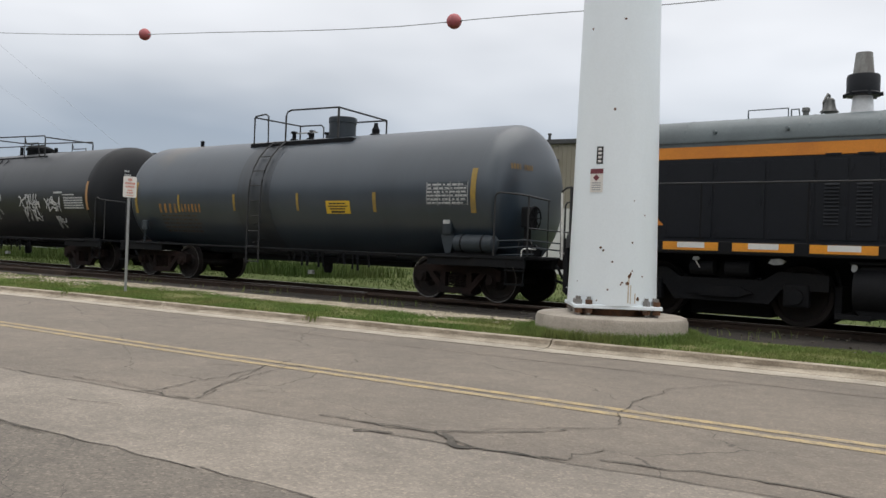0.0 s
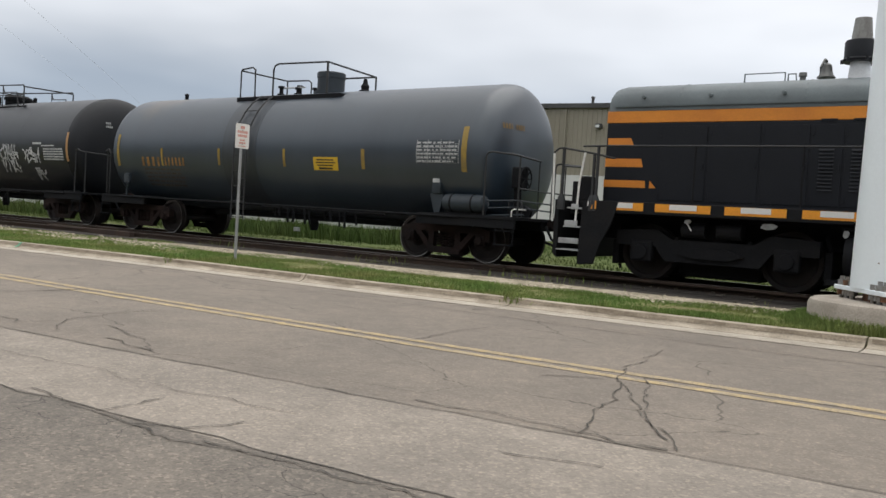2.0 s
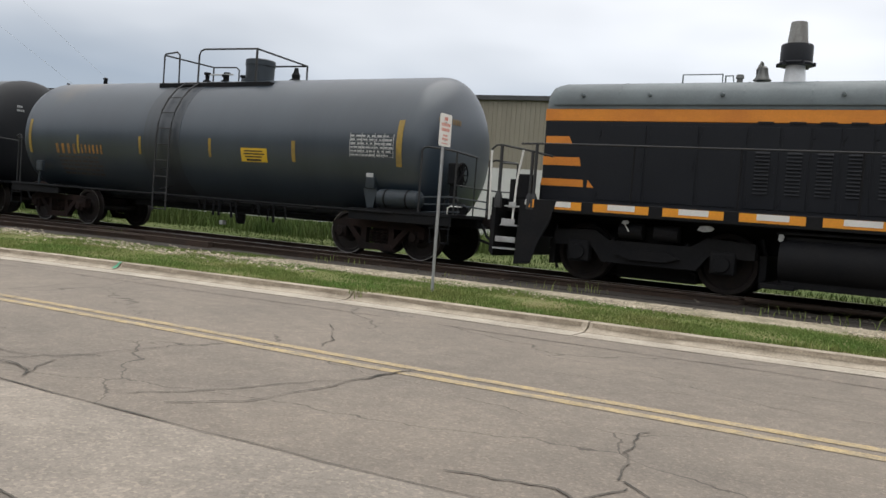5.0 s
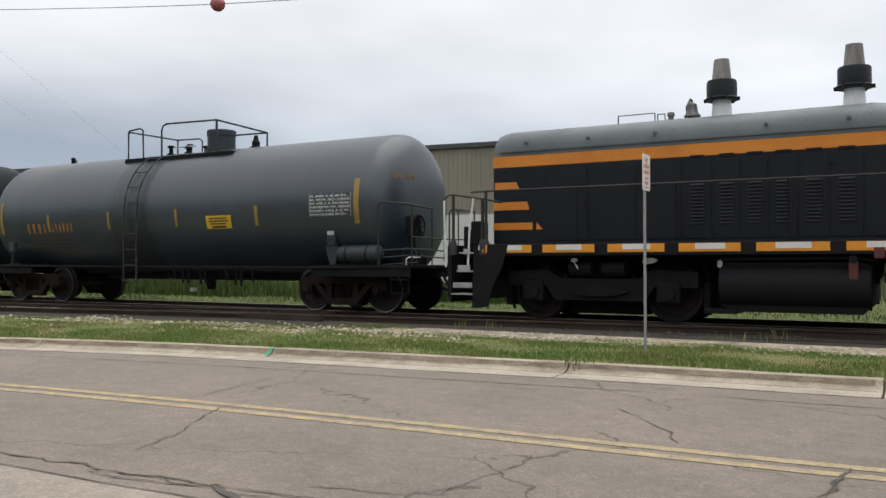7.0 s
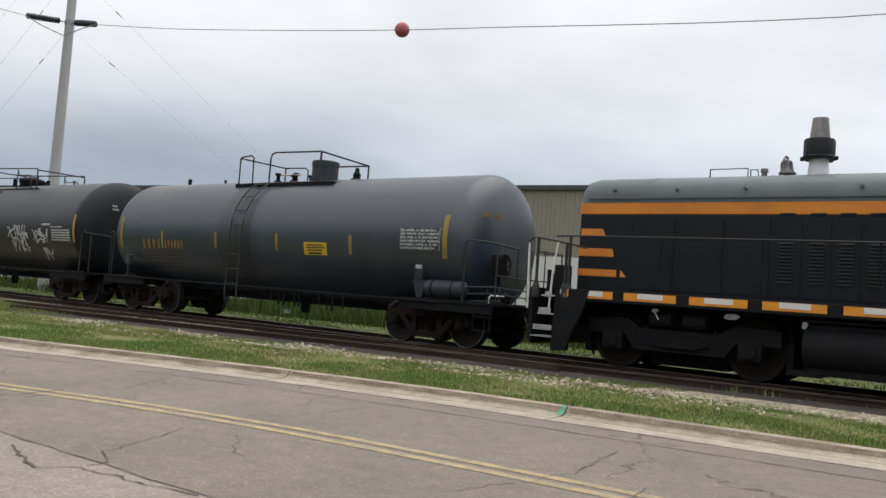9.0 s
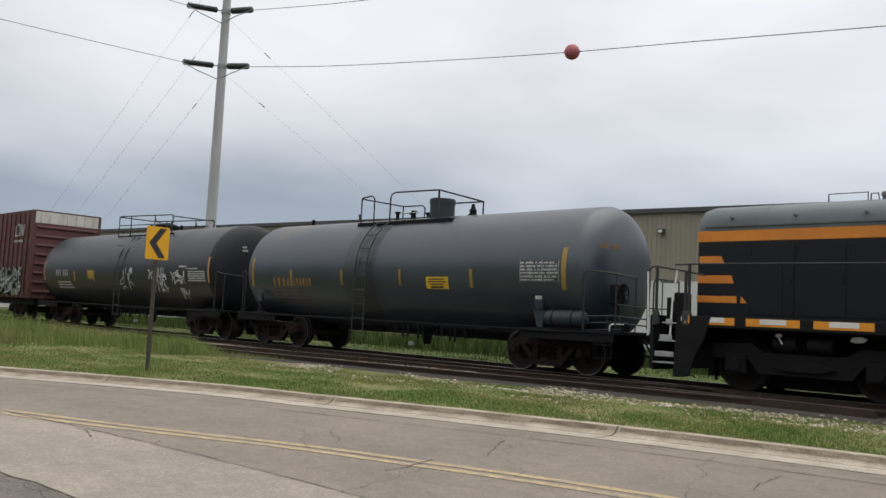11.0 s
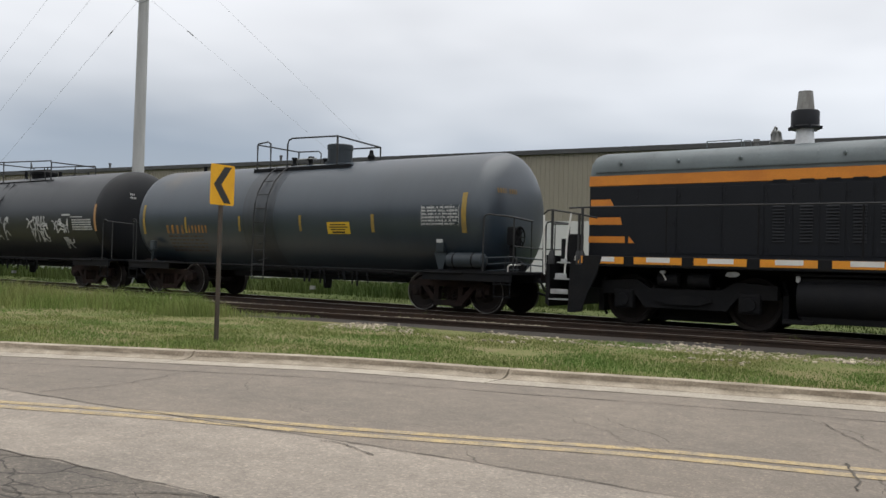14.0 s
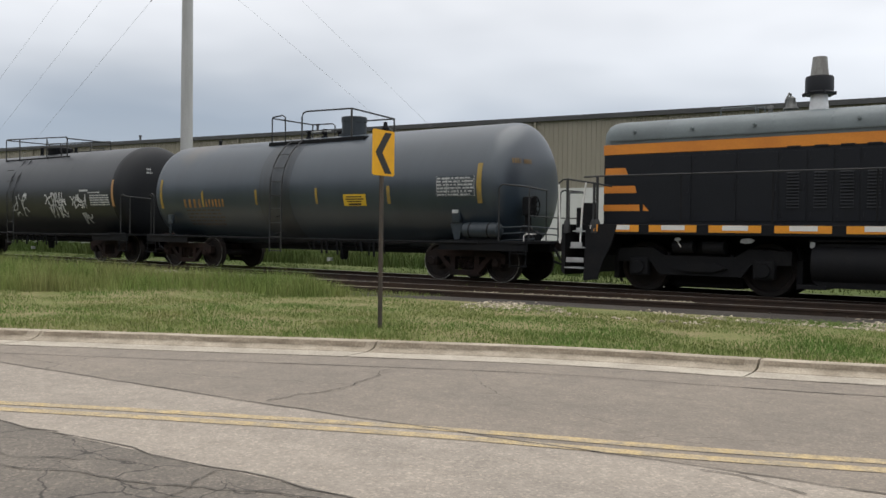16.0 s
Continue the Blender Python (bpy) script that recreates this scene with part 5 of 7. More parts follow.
# ladder
bm = bmesh.new()
for x in (-8.42, -7.98):
    tube(bm, [(x, -1.58, 0.82), (x, -1.58, 2.5)] + [(x, -1.58 * math.cos(radians(a)), 2.5 + 1.58 * math.sin(radians(a))) for a in (12, 24, 36, 48, 60)], 0.02, 8)
ladder = part("ladder", bm, RAILING, car1, "", True)
for i in range(9):
    z = 0.85 + i * 0.37
    y = -math.sqrt(1.58**2 - max(z - 2.5, 0) ** 2)
    part("rung", tube(bmesh.new(), [(-8.42, y, z), (-7.98, y, z)], 0.014, 6), RAILING, ladder)
for z in (1.3, 1.75):
    part("ladder_bracket", tube(bmesh.new(), [(-8.2, -1.58, z), (-8.2, -1.2, z + 0.1)], 0.016, 6), RAILING, ladder)
# walkway, handrails, manway fittings
top_platform(car1, -9.3, -5.75, 4.05)
rail_tube("handrail", [(-9.2, -0.8, 3.84), (-9.2, -0.8, 4.52), (-9.15, -0.8, 4.57), (-8.78, -0.8, 4.6), (-8.68, -0.8, 4.54), (-8.66, -0.8, 3.84)], 0.022, car1)
rail_tube("handrail", [(-9.2, -0.8, 4.54), (-9.2, 0.8, 4.54), (-8.4, 0.8, 4.52), (-8.3, 0.8, 4.45), (-8.3, 0.8, 3.84)], 0.02, car1)
rail_tube("handrail", [(-8.02, -0.8, 3.84), (-8.02, -0.8, 4.5), (-7.97, -0.8, 4.6), (-7.85, -0.8, 4.64), (-6.2, -0.8, 4.6), (-6.08, 0.8, 4.5), (-7.3, 0.8, 4.52)], 0.022, car1)
rail_tube("handrail", [(-6.2, -0.8, 4.6), (-6.2, -0.8, 3.84)], 0.028, car1)
rail_tube("handrail", [(-6.08, 0.8, 4.5), (-6.08, 0.8, 3.84)], 0.022, car1)
rail_tube("handrail", [(-9.2, 0.8, 4.54), (-9.2, 0.8, 3.84)], 0.02, car1)
part("manway", lathe(bmesh.new(), [(3.9, 0.40), (4.03, 0.40), (4.03, 0.335), (4.36, 0.335), (4.36, 0.35), (4.48, 0.35), (4.5, 0.33), (4.5, 0.0)], (-6.83, 0, 0), "Z", 32), GREYPART, car1, "grey round protective housing", True)
part("safety_valve", lathe(bmesh.new(), [(3.92, 0.16), (4.02, 0.15), (4.05, 0.09), (4.14, 0.1), (4.2, 0.06), (4.3, 0.045), (4.31, 0.0)], (-5.72, 0, 0), "Z", 20), CARSTEEL, car1, "", True)
for x, y, h in ((-8.3, -0.25, 0.2), (-8.0, 0.1, 0.26), (-7.75, -0.2, 0.15), (-7.55, 0.2, 0.2)):
    part("valve", lathe(bmesh.new(), [(3.9, 0.1), (4.0, 0.1), (4.02, 0.05), (3.95 + h, 0.05), (3.95 + h, 0.09), (4.0 + h, 0.08), (4.0 + h, 0.0)], (x, y, 0), "Z", 14), CARSTEEL, car1, "", True)
part("valve_handle", tube(bmesh.new(), [(-8.15, -0.3, 4.14), (-7.6, -0.1, 4.17)], 0.02, 6), STENCIL, car1, "pale worn handle")
part("vent_stub", lathe(bmesh.new(), [(3.9, 0.06), (4.12, 0.05), (4.16, 0.07), (4.2, 0.0)], (-12.4, 0, 0), "Z", 12), CARSTEEL, car1, "", True)
# air reservoir, brake valve and its bracket
part("air_reservoir", lathe(bmesh.new(), [(-2.24, 0.0), (-2.235, 0.10), (-2.19, 0.165), (-2.12, 0.18), (-1.36, 0.18), (-1.28, 0.165), (-1.23, 0.1), (-1.22, 0.0)], (0, -1.33, 1.45), "X", 28), GREYPART, car1, "grey steel air reservoir", True)
for x in (-2.0, -1.5):
    part("reservoir_strap", lathe(bmesh.new(), [(x - 0.02, 0.184), (x + 0.02, 0.184)], (0, -1.33, 1.45), "X", 24), CARSTEEL, car1)
part("reservoir_rib", box(bmesh.new(), -2.2, -1.25, -1.36, -1.3, 1.2, 1.3), CARSTEEL, car1)
bm = bmesh.new()
box(bm, -2.55, -2.33, -1.38, -1.22, 1.62, 1.98, 0.02)
prism(bm, [(-2.62, 1.62), (-2.28, 1.62), (-2.36, 1.24), (-2.5, 1.24)], -1.33, -1.27)
part("brake_valve", bm, GREYPART, car1, "grey brake valve casting", True)
part("valve_plate", box(bmesh.new(), -2.53, -2.36, -1.386, -1.381, 1.84, 1.92), STENCIL, car1, "pale data plate")
for a in (((-2.3, -1.3, 1.35), (-1.9, -1.25, 1.2), (-0.4, -1.3, 1.28)), ((-1.2, -1.3, 1.38), (-0.7, -1.1, 1.42), (0.0, -0.9, 1.36)), ((-1.2, -1.35, 1.52), (-0.6, -1.2, 1.55), (0.0, -1.0, 1.5))):
    part("brake_pipe", tube(bmesh.new(), a, 0.016, 6), GREYPART, car1)
# hand brake on the near end
bm = bmesh.new()
wheel_pts = [(-0.72, -0.75 + 0.23 * math.cos(k * math.pi / 8), 2.0 + 0.23 * math.sin(k * math.pi / 8)) for k in range(17)]
tube(bm, wheel_pts, 0.018, 6)
for k in range(4):
    a = k * math.pi / 4
    tube(bm, [(-0.72, -0.75 + 0.23 * math.cos(a), 2.0 + 0.23 * math.sin(a)), (-0.72, -0.75 - 0.23 * math.cos(a), 2.0 - 0.23 * math.sin(a))], 0.012, 6)
brake = part("hand_brake", bm, CARSTEEL, car1, "hand brake wheel and gearbox", True)
part("gearbox", box(bmesh.new(), -0.95, -0.74, -0.92, -0.6, 1.8, 2.22, 0.03), CARSTEEL, brake)
part("brake_chain", tube(bmesh.new(), [(-0.80, -0.78, 1.8), (-0.76, -0.82, 1.5), (-0.62, -0.86, 1.26)], 0.018, 6), CARSTEEL, brake)
part("bell_crank", prism(bmesh.new(), [(-0.72, 1.24), (-0.48, 1.24), (-0.44, 1.36), (-0.58, 1.46), (-0.70, 1.40)], -0.95, -0.88), CARSTEEL, brake)
rail_tube("platform_hoop", [(-0.86, -1.1, 1.22), (-0.86, -1.1, 1.50), (-0.80, -1.1, 1.56), (-0.62, -1.1, 1.55), (-0.56, -1.1, 1.48), (-0.56, -1.1, 1.22)], 0.016, car1)
rail_tube("platform_hoop", [(-0.62, -1.38, 1.22), (-0.62, -1.38, 1.34), (-0.56, -1.38, 1.38), (-0.56, -0.9, 1.38), (-0.62, -0.9, 1.34)], 0.014, car1, WHITEIRON, "white uncoupling rod end")
rail_tube("crossover_rail", [(-0.53, -1.3, 1.78), (-0.53, -0.5, 1.76), (-0.53, 0.5, 1.76), (-0.53, 1.3, 1.78)], 0.014, car1)
for y in (-0.55, 0.0, 0.55):
    rail_tube("rail_upright", [(-0.53, y, 1.22), (-0.53, y, 2.36)], 0.014, car1)
part("brake_post", box(bmesh.new(), -0.93, -0.84, -0.82, -0.7, 1.2, 1.9), CARSTEEL, brake)
bm = bmesh.new()
box(bm, -12.98, -12.74, -1.5, -1.42, 1.56, 1.82, 0.01)
tube(bm, [(-12.86, -1.46, 1.56), (-12.92, -1.44, 1.2)], 0.03, 8)
part("placard", bm, GREYPART, car1, "grey placard holder")
part("placard_card", box(bmesh.new(), -12.93, -12.79, -1.508, -1.503, 1.61, 1.77), PANEL, car1, "faded placard")

# the second tank car
car2, shell2, mid2 = tank_car("second one", -29.2, -15.85, 1.55, 2.58, 0.55, 3.0, TANK2, "sooty black tank car with white graffiti on its flank", False)
R2, Z2 = 1.55, 2.58
# heads covered in a darker, duller material than the shell
for x, d in ((-15.85, 1), (-29.2, -1)):
    prof = []
    for i in range(15):
        a = math.pi / 2 * i / 14
        prof.append((x + d * 0.005 + d * 0.556 * math.cos(a) ** (2 / 3), (R2 + 0.004) * math.sin(a) ** (2 / 3)))
    part("tank_head", lathe(bmesh.new(), prof, (0, 0, Z2), "X", 72, caps=False), TANKHEAD, car2, "black dished tank head", True)
for xa, xb, za, zb in ((-15.86, -15.75, 2.1, 2.95), (-29.25, -29.15, 2.1, 2.95), (-26.2, -26.1, 2.1, 2.5), (-24.4, -24.3, 2.1, 2.5)):
    part("yellow_stripe", curved(bmesh.new(), xa, xb, za, zb, R2, Z2, 0.007, 8), surface("dirty_stripe", (0.40, 0.22, 0.09), 0.6, 0, (0.3, 0.16, 0.06), 3, 40, 0.7, 0.15, 0), car2, "grimy orange reflective stripe")
panel = part("data_panel", curved(bmesh.new(), -17.1, -15.98, 2.12, 2.5, R2, Z2, 0.008), PANEL, car2, "stencilled grid of unreadable test data")
bm = bmesh.new()
for row in range(5):
    z, x = 2.48 - row * 0.075, -17.1
    while x < -16.05:
        w = prng.uniform(0.05, 0.2)
        curved(bm, x, min(x + w, -16.0), z - 0.045, z, R2, Z2, 0.012, 1)
        x += w + 0.02
curved(bm, -17.7, -17.2, 2.6, 2.66, R2, Z2, 0.008, 1)
curved(bm, -17.2, -16.5, 2.54, 2.575, R2, Z2, 0.008, 1)
tagged(part("print", bm, STENCIL, panel), kind="stuff")
glyphs(car2, -28.0, -26.75, 2.3, 2.55, 7, R2, Z2, STENCIL, "white reporting mark", (3,))
for i in range(3):
    part("print", curved(bmesh.new(), -27.9, -26.6 + i * 0.1, 2.02 - i * 0.11, 2.07 - i * 0.11, R2, Z2, 0.007, 1), STENCIL, car2)
part("warning_label", curved(bmesh.new(), -24.9, -24.35, 2.18, 2.52, R2, Z2, 0.008), surface("old_yellow_label", (0.4, 0.26, 0.03), 0.6, 0, None, 4, 40, 0.6, 0.1, 0), car2, "grimy yellow label")
on_tank2 = lambda x, z: -math.sqrt(max(R2 * R2 - (z - Z2) ** 2, 0)) - 0.006
srng = random.Random(4)
for xa, xb, za, zb, n in ((-19.9, -18.6, 1.75, 2.6, 16), (-22.2, -21.1, 1.8, 2.6, 9), (-18.4, -17.35, 2.05, 2.5, 8), (-17.9, -17.2, 1.55, 1.9, 4)):
    part("graffiti", scribble(bmesh.new(), xa, xb, za, zb, n, 0.045, on_tank2, srng), GRAFFITI, car2, "white sprayed scrawl")
top_platform(car2, -24.0, -19.6, 4.13)
for s in (-1, 1):
    y = s * 0.85
    rail_tube("handrail", [(-23.9, y, 3.9), (-23.9, y, 4.68), (-23.8, y, 4.72), (-19.7, y, 4.6), (-19.65, y, 4.5), (-19.65, y, 3.9)], 0.024, car2)
    rail_tube("handrail", [(-22.9, y, 3.9), (-22.9, y, 4.7)], 0.022, car2)
    rail_tube("handrail", [(-21.0, y, 3.9), (-21.0, y, 4.6), (-20.9, y, 4.4), (-20.1, y, 4.38), (-20.0, y, 3.9)], 0.02, car2)
    rail_tube("handrail", [(-23.9, y, 4.35), (-19.65, y, 4.28)], 0.018, car2)
rail_tube("handrail", [(-23.9, -0.85, 4.7), (-23.9, 0.85, 4.7)], 0.022, car2)
rail_tube("handrail", [(-19.65, -0.85, 4.55), (-19.65, 0.85, 4.55)], 0.022, car2)
part("manway", lathe(bmesh.new(), [(4.0, 0.42), (4.25, 0.42), (4.25, 0.46), (4.34, 0.46), (4.42, 0.3), (4.46, 0.0)], (-21.6, 0, 0), "Z", 28), CARSTEEL, car2, "domed black manway", True)
for x, y, h in ((-22.5, -0.2, 0.3), (-20.7, 0.1, 0.24)):
    part("valve", lathe(bmesh.new(), [(4.0, 0.12), (4.1, 0.12), (4.12, 0.06), (4.1 + h, 0.06), (4.12 + h, 0.0)], (x, y, 0), "Z", 14), CARSTEEL, car2, "", True)
bm = bmesh.new()
for x in (-22.3, -21.86):
    tube(bm, [(x, -1.6, 0.85), (x, -1.64, 2.58), (x, -1.45, 3.2), (x, -0.95, 3.85)], 0.02, 8)
ladder2 = part("ladder", bm, RAILING, car2, "", True)
for i in range(8):
    z = 0.85 + i * 0.37
    part("rung", tube(bmesh.new(), [(-22.3, -1.62, z), (-21.86, -1.62, z)], 0.014, 6), RAILING, ladder2)
# white stencil on the dark head
for i, n in enumerate((3, 4)):
    for k in range(n):
        bm = bmesh.new()
        y, z = -0.62 + k * 0.055, 3.3 - i * 0.11
        row = [bm.verts.new((on_head(yy, zz, -15.85, R2, Z2, 0.565, 3.0), yy, zz)) for yy, zz in ((y, z), (y + 0.034, z), (y + 0.034, z + 0.06), (y, z + 0.06))]
        bm.faces.new(row)
        part("mark_bar", bm, STENCIL, car2, "white stencil on the tank head")

# the boxcar behind them
BX0, BX1 = -46.4, -31.0
boxcar = thing("boxcar", (BX0 + BX1) / 2, 0, RAIL_Z, "tall oxide-brown boxcar with ribbed sides and graffiti", "boxcar", "freight cars of the train")
ROLLING.append((boxcar, (BX0 + BX1) / 2))
part("body", box(bmesh.new(), BX0, BX1, -1.5, 1.5, 1.28, 4.72, 0.02), BOXBROWN, boxcar)
part("upper_end", box(bmesh.new(), BX0 + 0.01, BX1 - 0.01, -1.485, 1.485, 4.72, 5.26, 0.02), BOXWHITE, boxcar, "pale upper end panel")
part("upper_side", box(bmesh.new(), BX0, BX1 - 0.02, -1.505, -1.488, 4.70, 5.27), BOXBROWN, boxcar)
part("roof", prism(bmesh.new(), [(BX0, 5.26), (BX1, 5.26), (BX1, 5.31), (BX0, 5.31)], -1.52, 1.52), BOXBROWN, boxcar)
for x in np.arange(BX1 - 0.55, BX0, -0.56):
    part("side_post", box(bmesh.new(), x - 0.05, x + 0.05, -1.56, -1.5, 1.3, 5.2, 0.012), BOXBROWN, boxcar)
part("corner_post", box(bmesh.new(), BX1 - 0.14, BX1 + 0.02, -1.57, -1.45, 1.28, 5.29, 0.015), BOXBROWN, boxcar)
part("corner_post", box(bmesh.new(), BX1 - 0.14, BX1 + 0.02, 1.45, 1.57, 1.28, 5.29, 0.015), BOXBROWN, boxcar)
for z in np.arange(1.6, 4.7, 0.42):
    part("end_corrugation", tube(bmesh.new(), [(BX1, -1.35, z), (BX1, 1.35, z)], 0.075, 10), BOXBROWN, boxcar, "", True)
for k in range(7):
    part("end_rib", box(bmesh.new(), BX1 - 0.02, BX1 + 0.03, -1.2 + k * 0.4 - 0.02, -1.2 + k * 0.4 + 0.02, 4.78, 5.2), BOXWHITE, boxcar)
part("underframe", box(bmesh.new(), BX0 + 0.2, BX1 - 0.1, -1.2, 1.2, 0.98, 1.29, 0.02), CARSTEEL, boxcar)
for s in (-1, 1):
    bm = bmesh.new()
    for x in (BX1 - 0.55, BX1 - 0.1):
        tube(bm, [(x, s * 1.6, 1.3), (x, s * 1.6, 3.6)], 0.014, 6)
    for i in range(6):
        tube(bm, [(BX1 - 0.55, s * 1.6, 1.4 + i * 0.4), (BX1 - 0.1, s * 1.6, 1.4 + i * 0.4)], 0.012, 6)
    part("ladder", bm, BOXBROWN, boxcar)
bm = bmesh.new()
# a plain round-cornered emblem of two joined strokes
tube(bm, [(-32.9, -1.572, 4.15), (-32.9, -1.572, 4.58), (-32.6, -1.572, 4.66), (-32.45, -1.572, 4.6), (-32.45, -1.572, 4.16), (-32.7, -1.572, 4.12), (-32.9, -1.572, 4.15)], 0.035, 6)
tube(bm, [(-32.3, -1.572, 4.12), (-32.22, -1.572, 4.62), (-32.0, -1.572, 4.14), (-31.9, -1.572, 4.66)], 0.035, 6)
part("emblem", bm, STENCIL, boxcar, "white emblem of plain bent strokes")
bm = bmesh.new()
for k in range(7):
    box(bm, -33.05 + k * 0.16, -32.95 + k * 0.16, -1.566, -1.561, 3.84, 3.95)
tagged(part("small_print", bm, STENCIL, boxcar), kind="stuff")
on_box = lambda x, z: -1.566
part("graffiti", scribble(bmesh.new(), -36.5, -31.9, 1.4, 2.6, 90, 0.16, on_box, random.Random(8)), GRAFGREEN, boxcar, "green and grey sprayed graffiti")
part("graffiti", scribble(bmesh.new(), -35.5, -31.8, 1.5, 2.7, 40, 0.06, lambda x, z: -1.570, random.Random(9)), GRAFFITI, boxcar, "white sprayed outlines")
for x in (BX1 - 2.2, BX0 + 2.2):
    freight_truck(boxcar, x)
coupler(boxcar, BX1, 1)
coupler(boxcar, BX0, -1)

# ---- the locomotive ----
LX = 6.3
loco = thing("locomotive", LX, 0, RAIL_Z, "black switcher locomotive with orange bands and grey hood roof", "locomotive")
ROLLING.append((loco, LX))
# frame, deck, end platform
bm = bmesh.new()
box(bm, 1.2, 12.3, -1.5, 1.5, 1.40, 1.61, 0.015)
box(bm, 0.38, 1.25, -1.02, 1.02, 1.36, 1.60, 0.01)
box(bm, 0.45, 12.2, -0.45, 0.45, 0.95, 1.42, 0.02)
part("frame", bm, FRAMEBLACK, loco)
bm = bmesh.new()
prism(bm, [(0.36, 1.60), (0.44, 1.60), (0.44, 0.55), (0.36, 0.62)], -1.48, 1.48)
part("pilot", bm, FRAMEBLACK, loco, "black end plate")
for s in (-1, 1):
    bm = bmesh.new()
    prism(bm, [(0.96, 1.6), (1.62, 1.6), (1.5, 1.2), (1.32, 0.85), (1.2, 0.5), (0.9, 0.45)], s * 1.5 - 0.02, s * 1.5 + 0.02)
    prism(bm, [(0.92, 1.6), (1.0, 1.6), (0.98, 0.45), (0.88, 0.45)], min(s * 1.0, s * 1.5), max(s * 1.0, s * 1.5))
    steps = part("step_well", bm, FRAMEBLACK, loco, "black corner step well")
    for z, xa, xb in ((0.70, 0.44, 0.92), (1.12, 0.56, 0.92), (1.46, 0.62, 0.92)):
        part("step", box(bmesh.new(), xa, xb, min(s * 1.08, s * 1.5), max(s * 1.08, s * 1.5), z - 0.015, z + 0.01), STEPGREY, steps, "worn pale step edge")
    for z, xa, xb in ((0.86, 0.48, 0.88), (1.18, 0.58, 0.84), (1.48, 0.70, 0.84)):
        part("step_plate", box(bmesh.new(), xa, xb, s * 1.49 - 0.012, s * 1.49 + 0.012, z - 0.05, z + 0.05, 0.01), STEPGREY, steps, "grey step plate")
    # railings of the end platform
    rail_tube("handrail", [(0.28, s * 1.46, 1.3), (0.27, s * 1.46, 2.46), (0.36, s * 1.46, 2.53), (0.46, s * 1.46, 2.54), (1.08, s * 1.46, 2.44), (1.35, s * 1.2, 2.38)], 0.018, loco)
    rail_tube("handrail", [(0.27, s * 1.46, 2.44), (0.31, s * 1.46, 1.2)], 0.02, loco, WHITEIRON, "white grab iron")
    rail_tube("handrail", [(0.90, s * 1.47, 2.46), (0.82, s * 1.47, 1.95), (0.78, s * 1.47, 1.14)], 0.02, loco, WHITEIRON, "white grab iron")
    for x, zt in ((0.47, 2.54), (1.08, 2.44), (1.15, 2.57)):
        bm = bmesh.new()
        tube(bm, [(x, s * 1.46, 1.42), (x, s * 1.46, zt)], 0.03, 8)
        lathe(bm, [(1.42, 0.07), (1.62, 0.07), (1.7, 0.04)], (x, s * 1.46, 0), "Z", 10)
        part("stanchion", bm, RAILING, loco, "", True)
    rail_tube("handrail", [(0.85, s * 1.46, 2.57), (1.3, s * 1.46, 2.58), (8.24, s * 1.46, 2.56), (8.7, s * 1.46, 2.95), (9.7, s * 1.46, 2.97)], 0.017, loco)
    for x in (2.9, 4.6, 6.3, 8.0):
        part("stanchion", tube(bmesh.new(), [(x, s * 1.46, 1.6), (x, s * 1.46, 2.57)], 0.018, 6), FRAMEBLACK, loco)
    # reflective stripes on the sill
    for xa, xb in ((1.28, 2.07), (2.28, 3.23), (3.46, 4.42), (4.65, 5.61), (5.84, 6.88), (7.1, 8.07), (8.3, 9.25), (9.5, 10.4), (10.65, 11.6)):
        st = part("sill_stripe", box(bmesh.new(), xa, xb, s * 1.503 - 0.003, s * 1.503 + 0.003, 1.455, 1.59), SILLORANGE, loco, "orange sill stripe")
        a, b = xa + (xb - xa) * 0.27, xa + (xb - xa) * 0.76
        part("reflector", box(bmesh.new(), a, b, s * 1.51 - 0.003, s * 1.51 + 0.003, 1.495, 1.588), WHITETAPE, st, "white reflector")
bm = bmesh.new()
box(bm, 0.26, 0.38, -0.35, 0.35, 1.0, 1.3, 0.02)
part("draft_gear", bm, FRAMEBLACK, loco)
coupler(loco, 0.38, -1, 1.13, 0.28)
for y in (-0.75, -0.55, 0.55, 0.75):
    part("brake_hose", tube(bmesh.new(), [(0.38, y, 1.25), (0.25, y, 1.2), (0.16, y, 0.95), (0.2, y, 0.75)], 0.028, 8), CARSTEEL, loco)
bm = bmesh.new()
tube(bm, [(0.38, -1.25, 1.32), (0.2, -1.25, 1.32), (0.2, -0.85, 1.32), (0.38, -0.85, 1.32)], 0.015, 6)
part("cut_lever", bm, WHITEIRON, loco, "white uncoupling lever")
bm = bmesh.new()
box(bm, 0.72, 0.95, -1.25, -0.95, 1.6, 2.05, 0.03)
box(bm, 0.42, 0.62, -0.9, -0.6, 1.6, 1.9, 0.03)
part("end_box", bm, FRAMEBLACK, loco, "black box on the end platform")
part("end_box", box(bmesh.new(), 0.5, 0.9, 0.2, 0.8, 1.6, 2.0, 0.03), FRAMEBLACK, loco, "black box on the end platform")
part("sand_pipe", tube(bmesh.new(), [(0.62, -1.2, 1.55), (0.62, -1.2, 1.95)], 0.06, 10), FRAMEBLACK, loco)
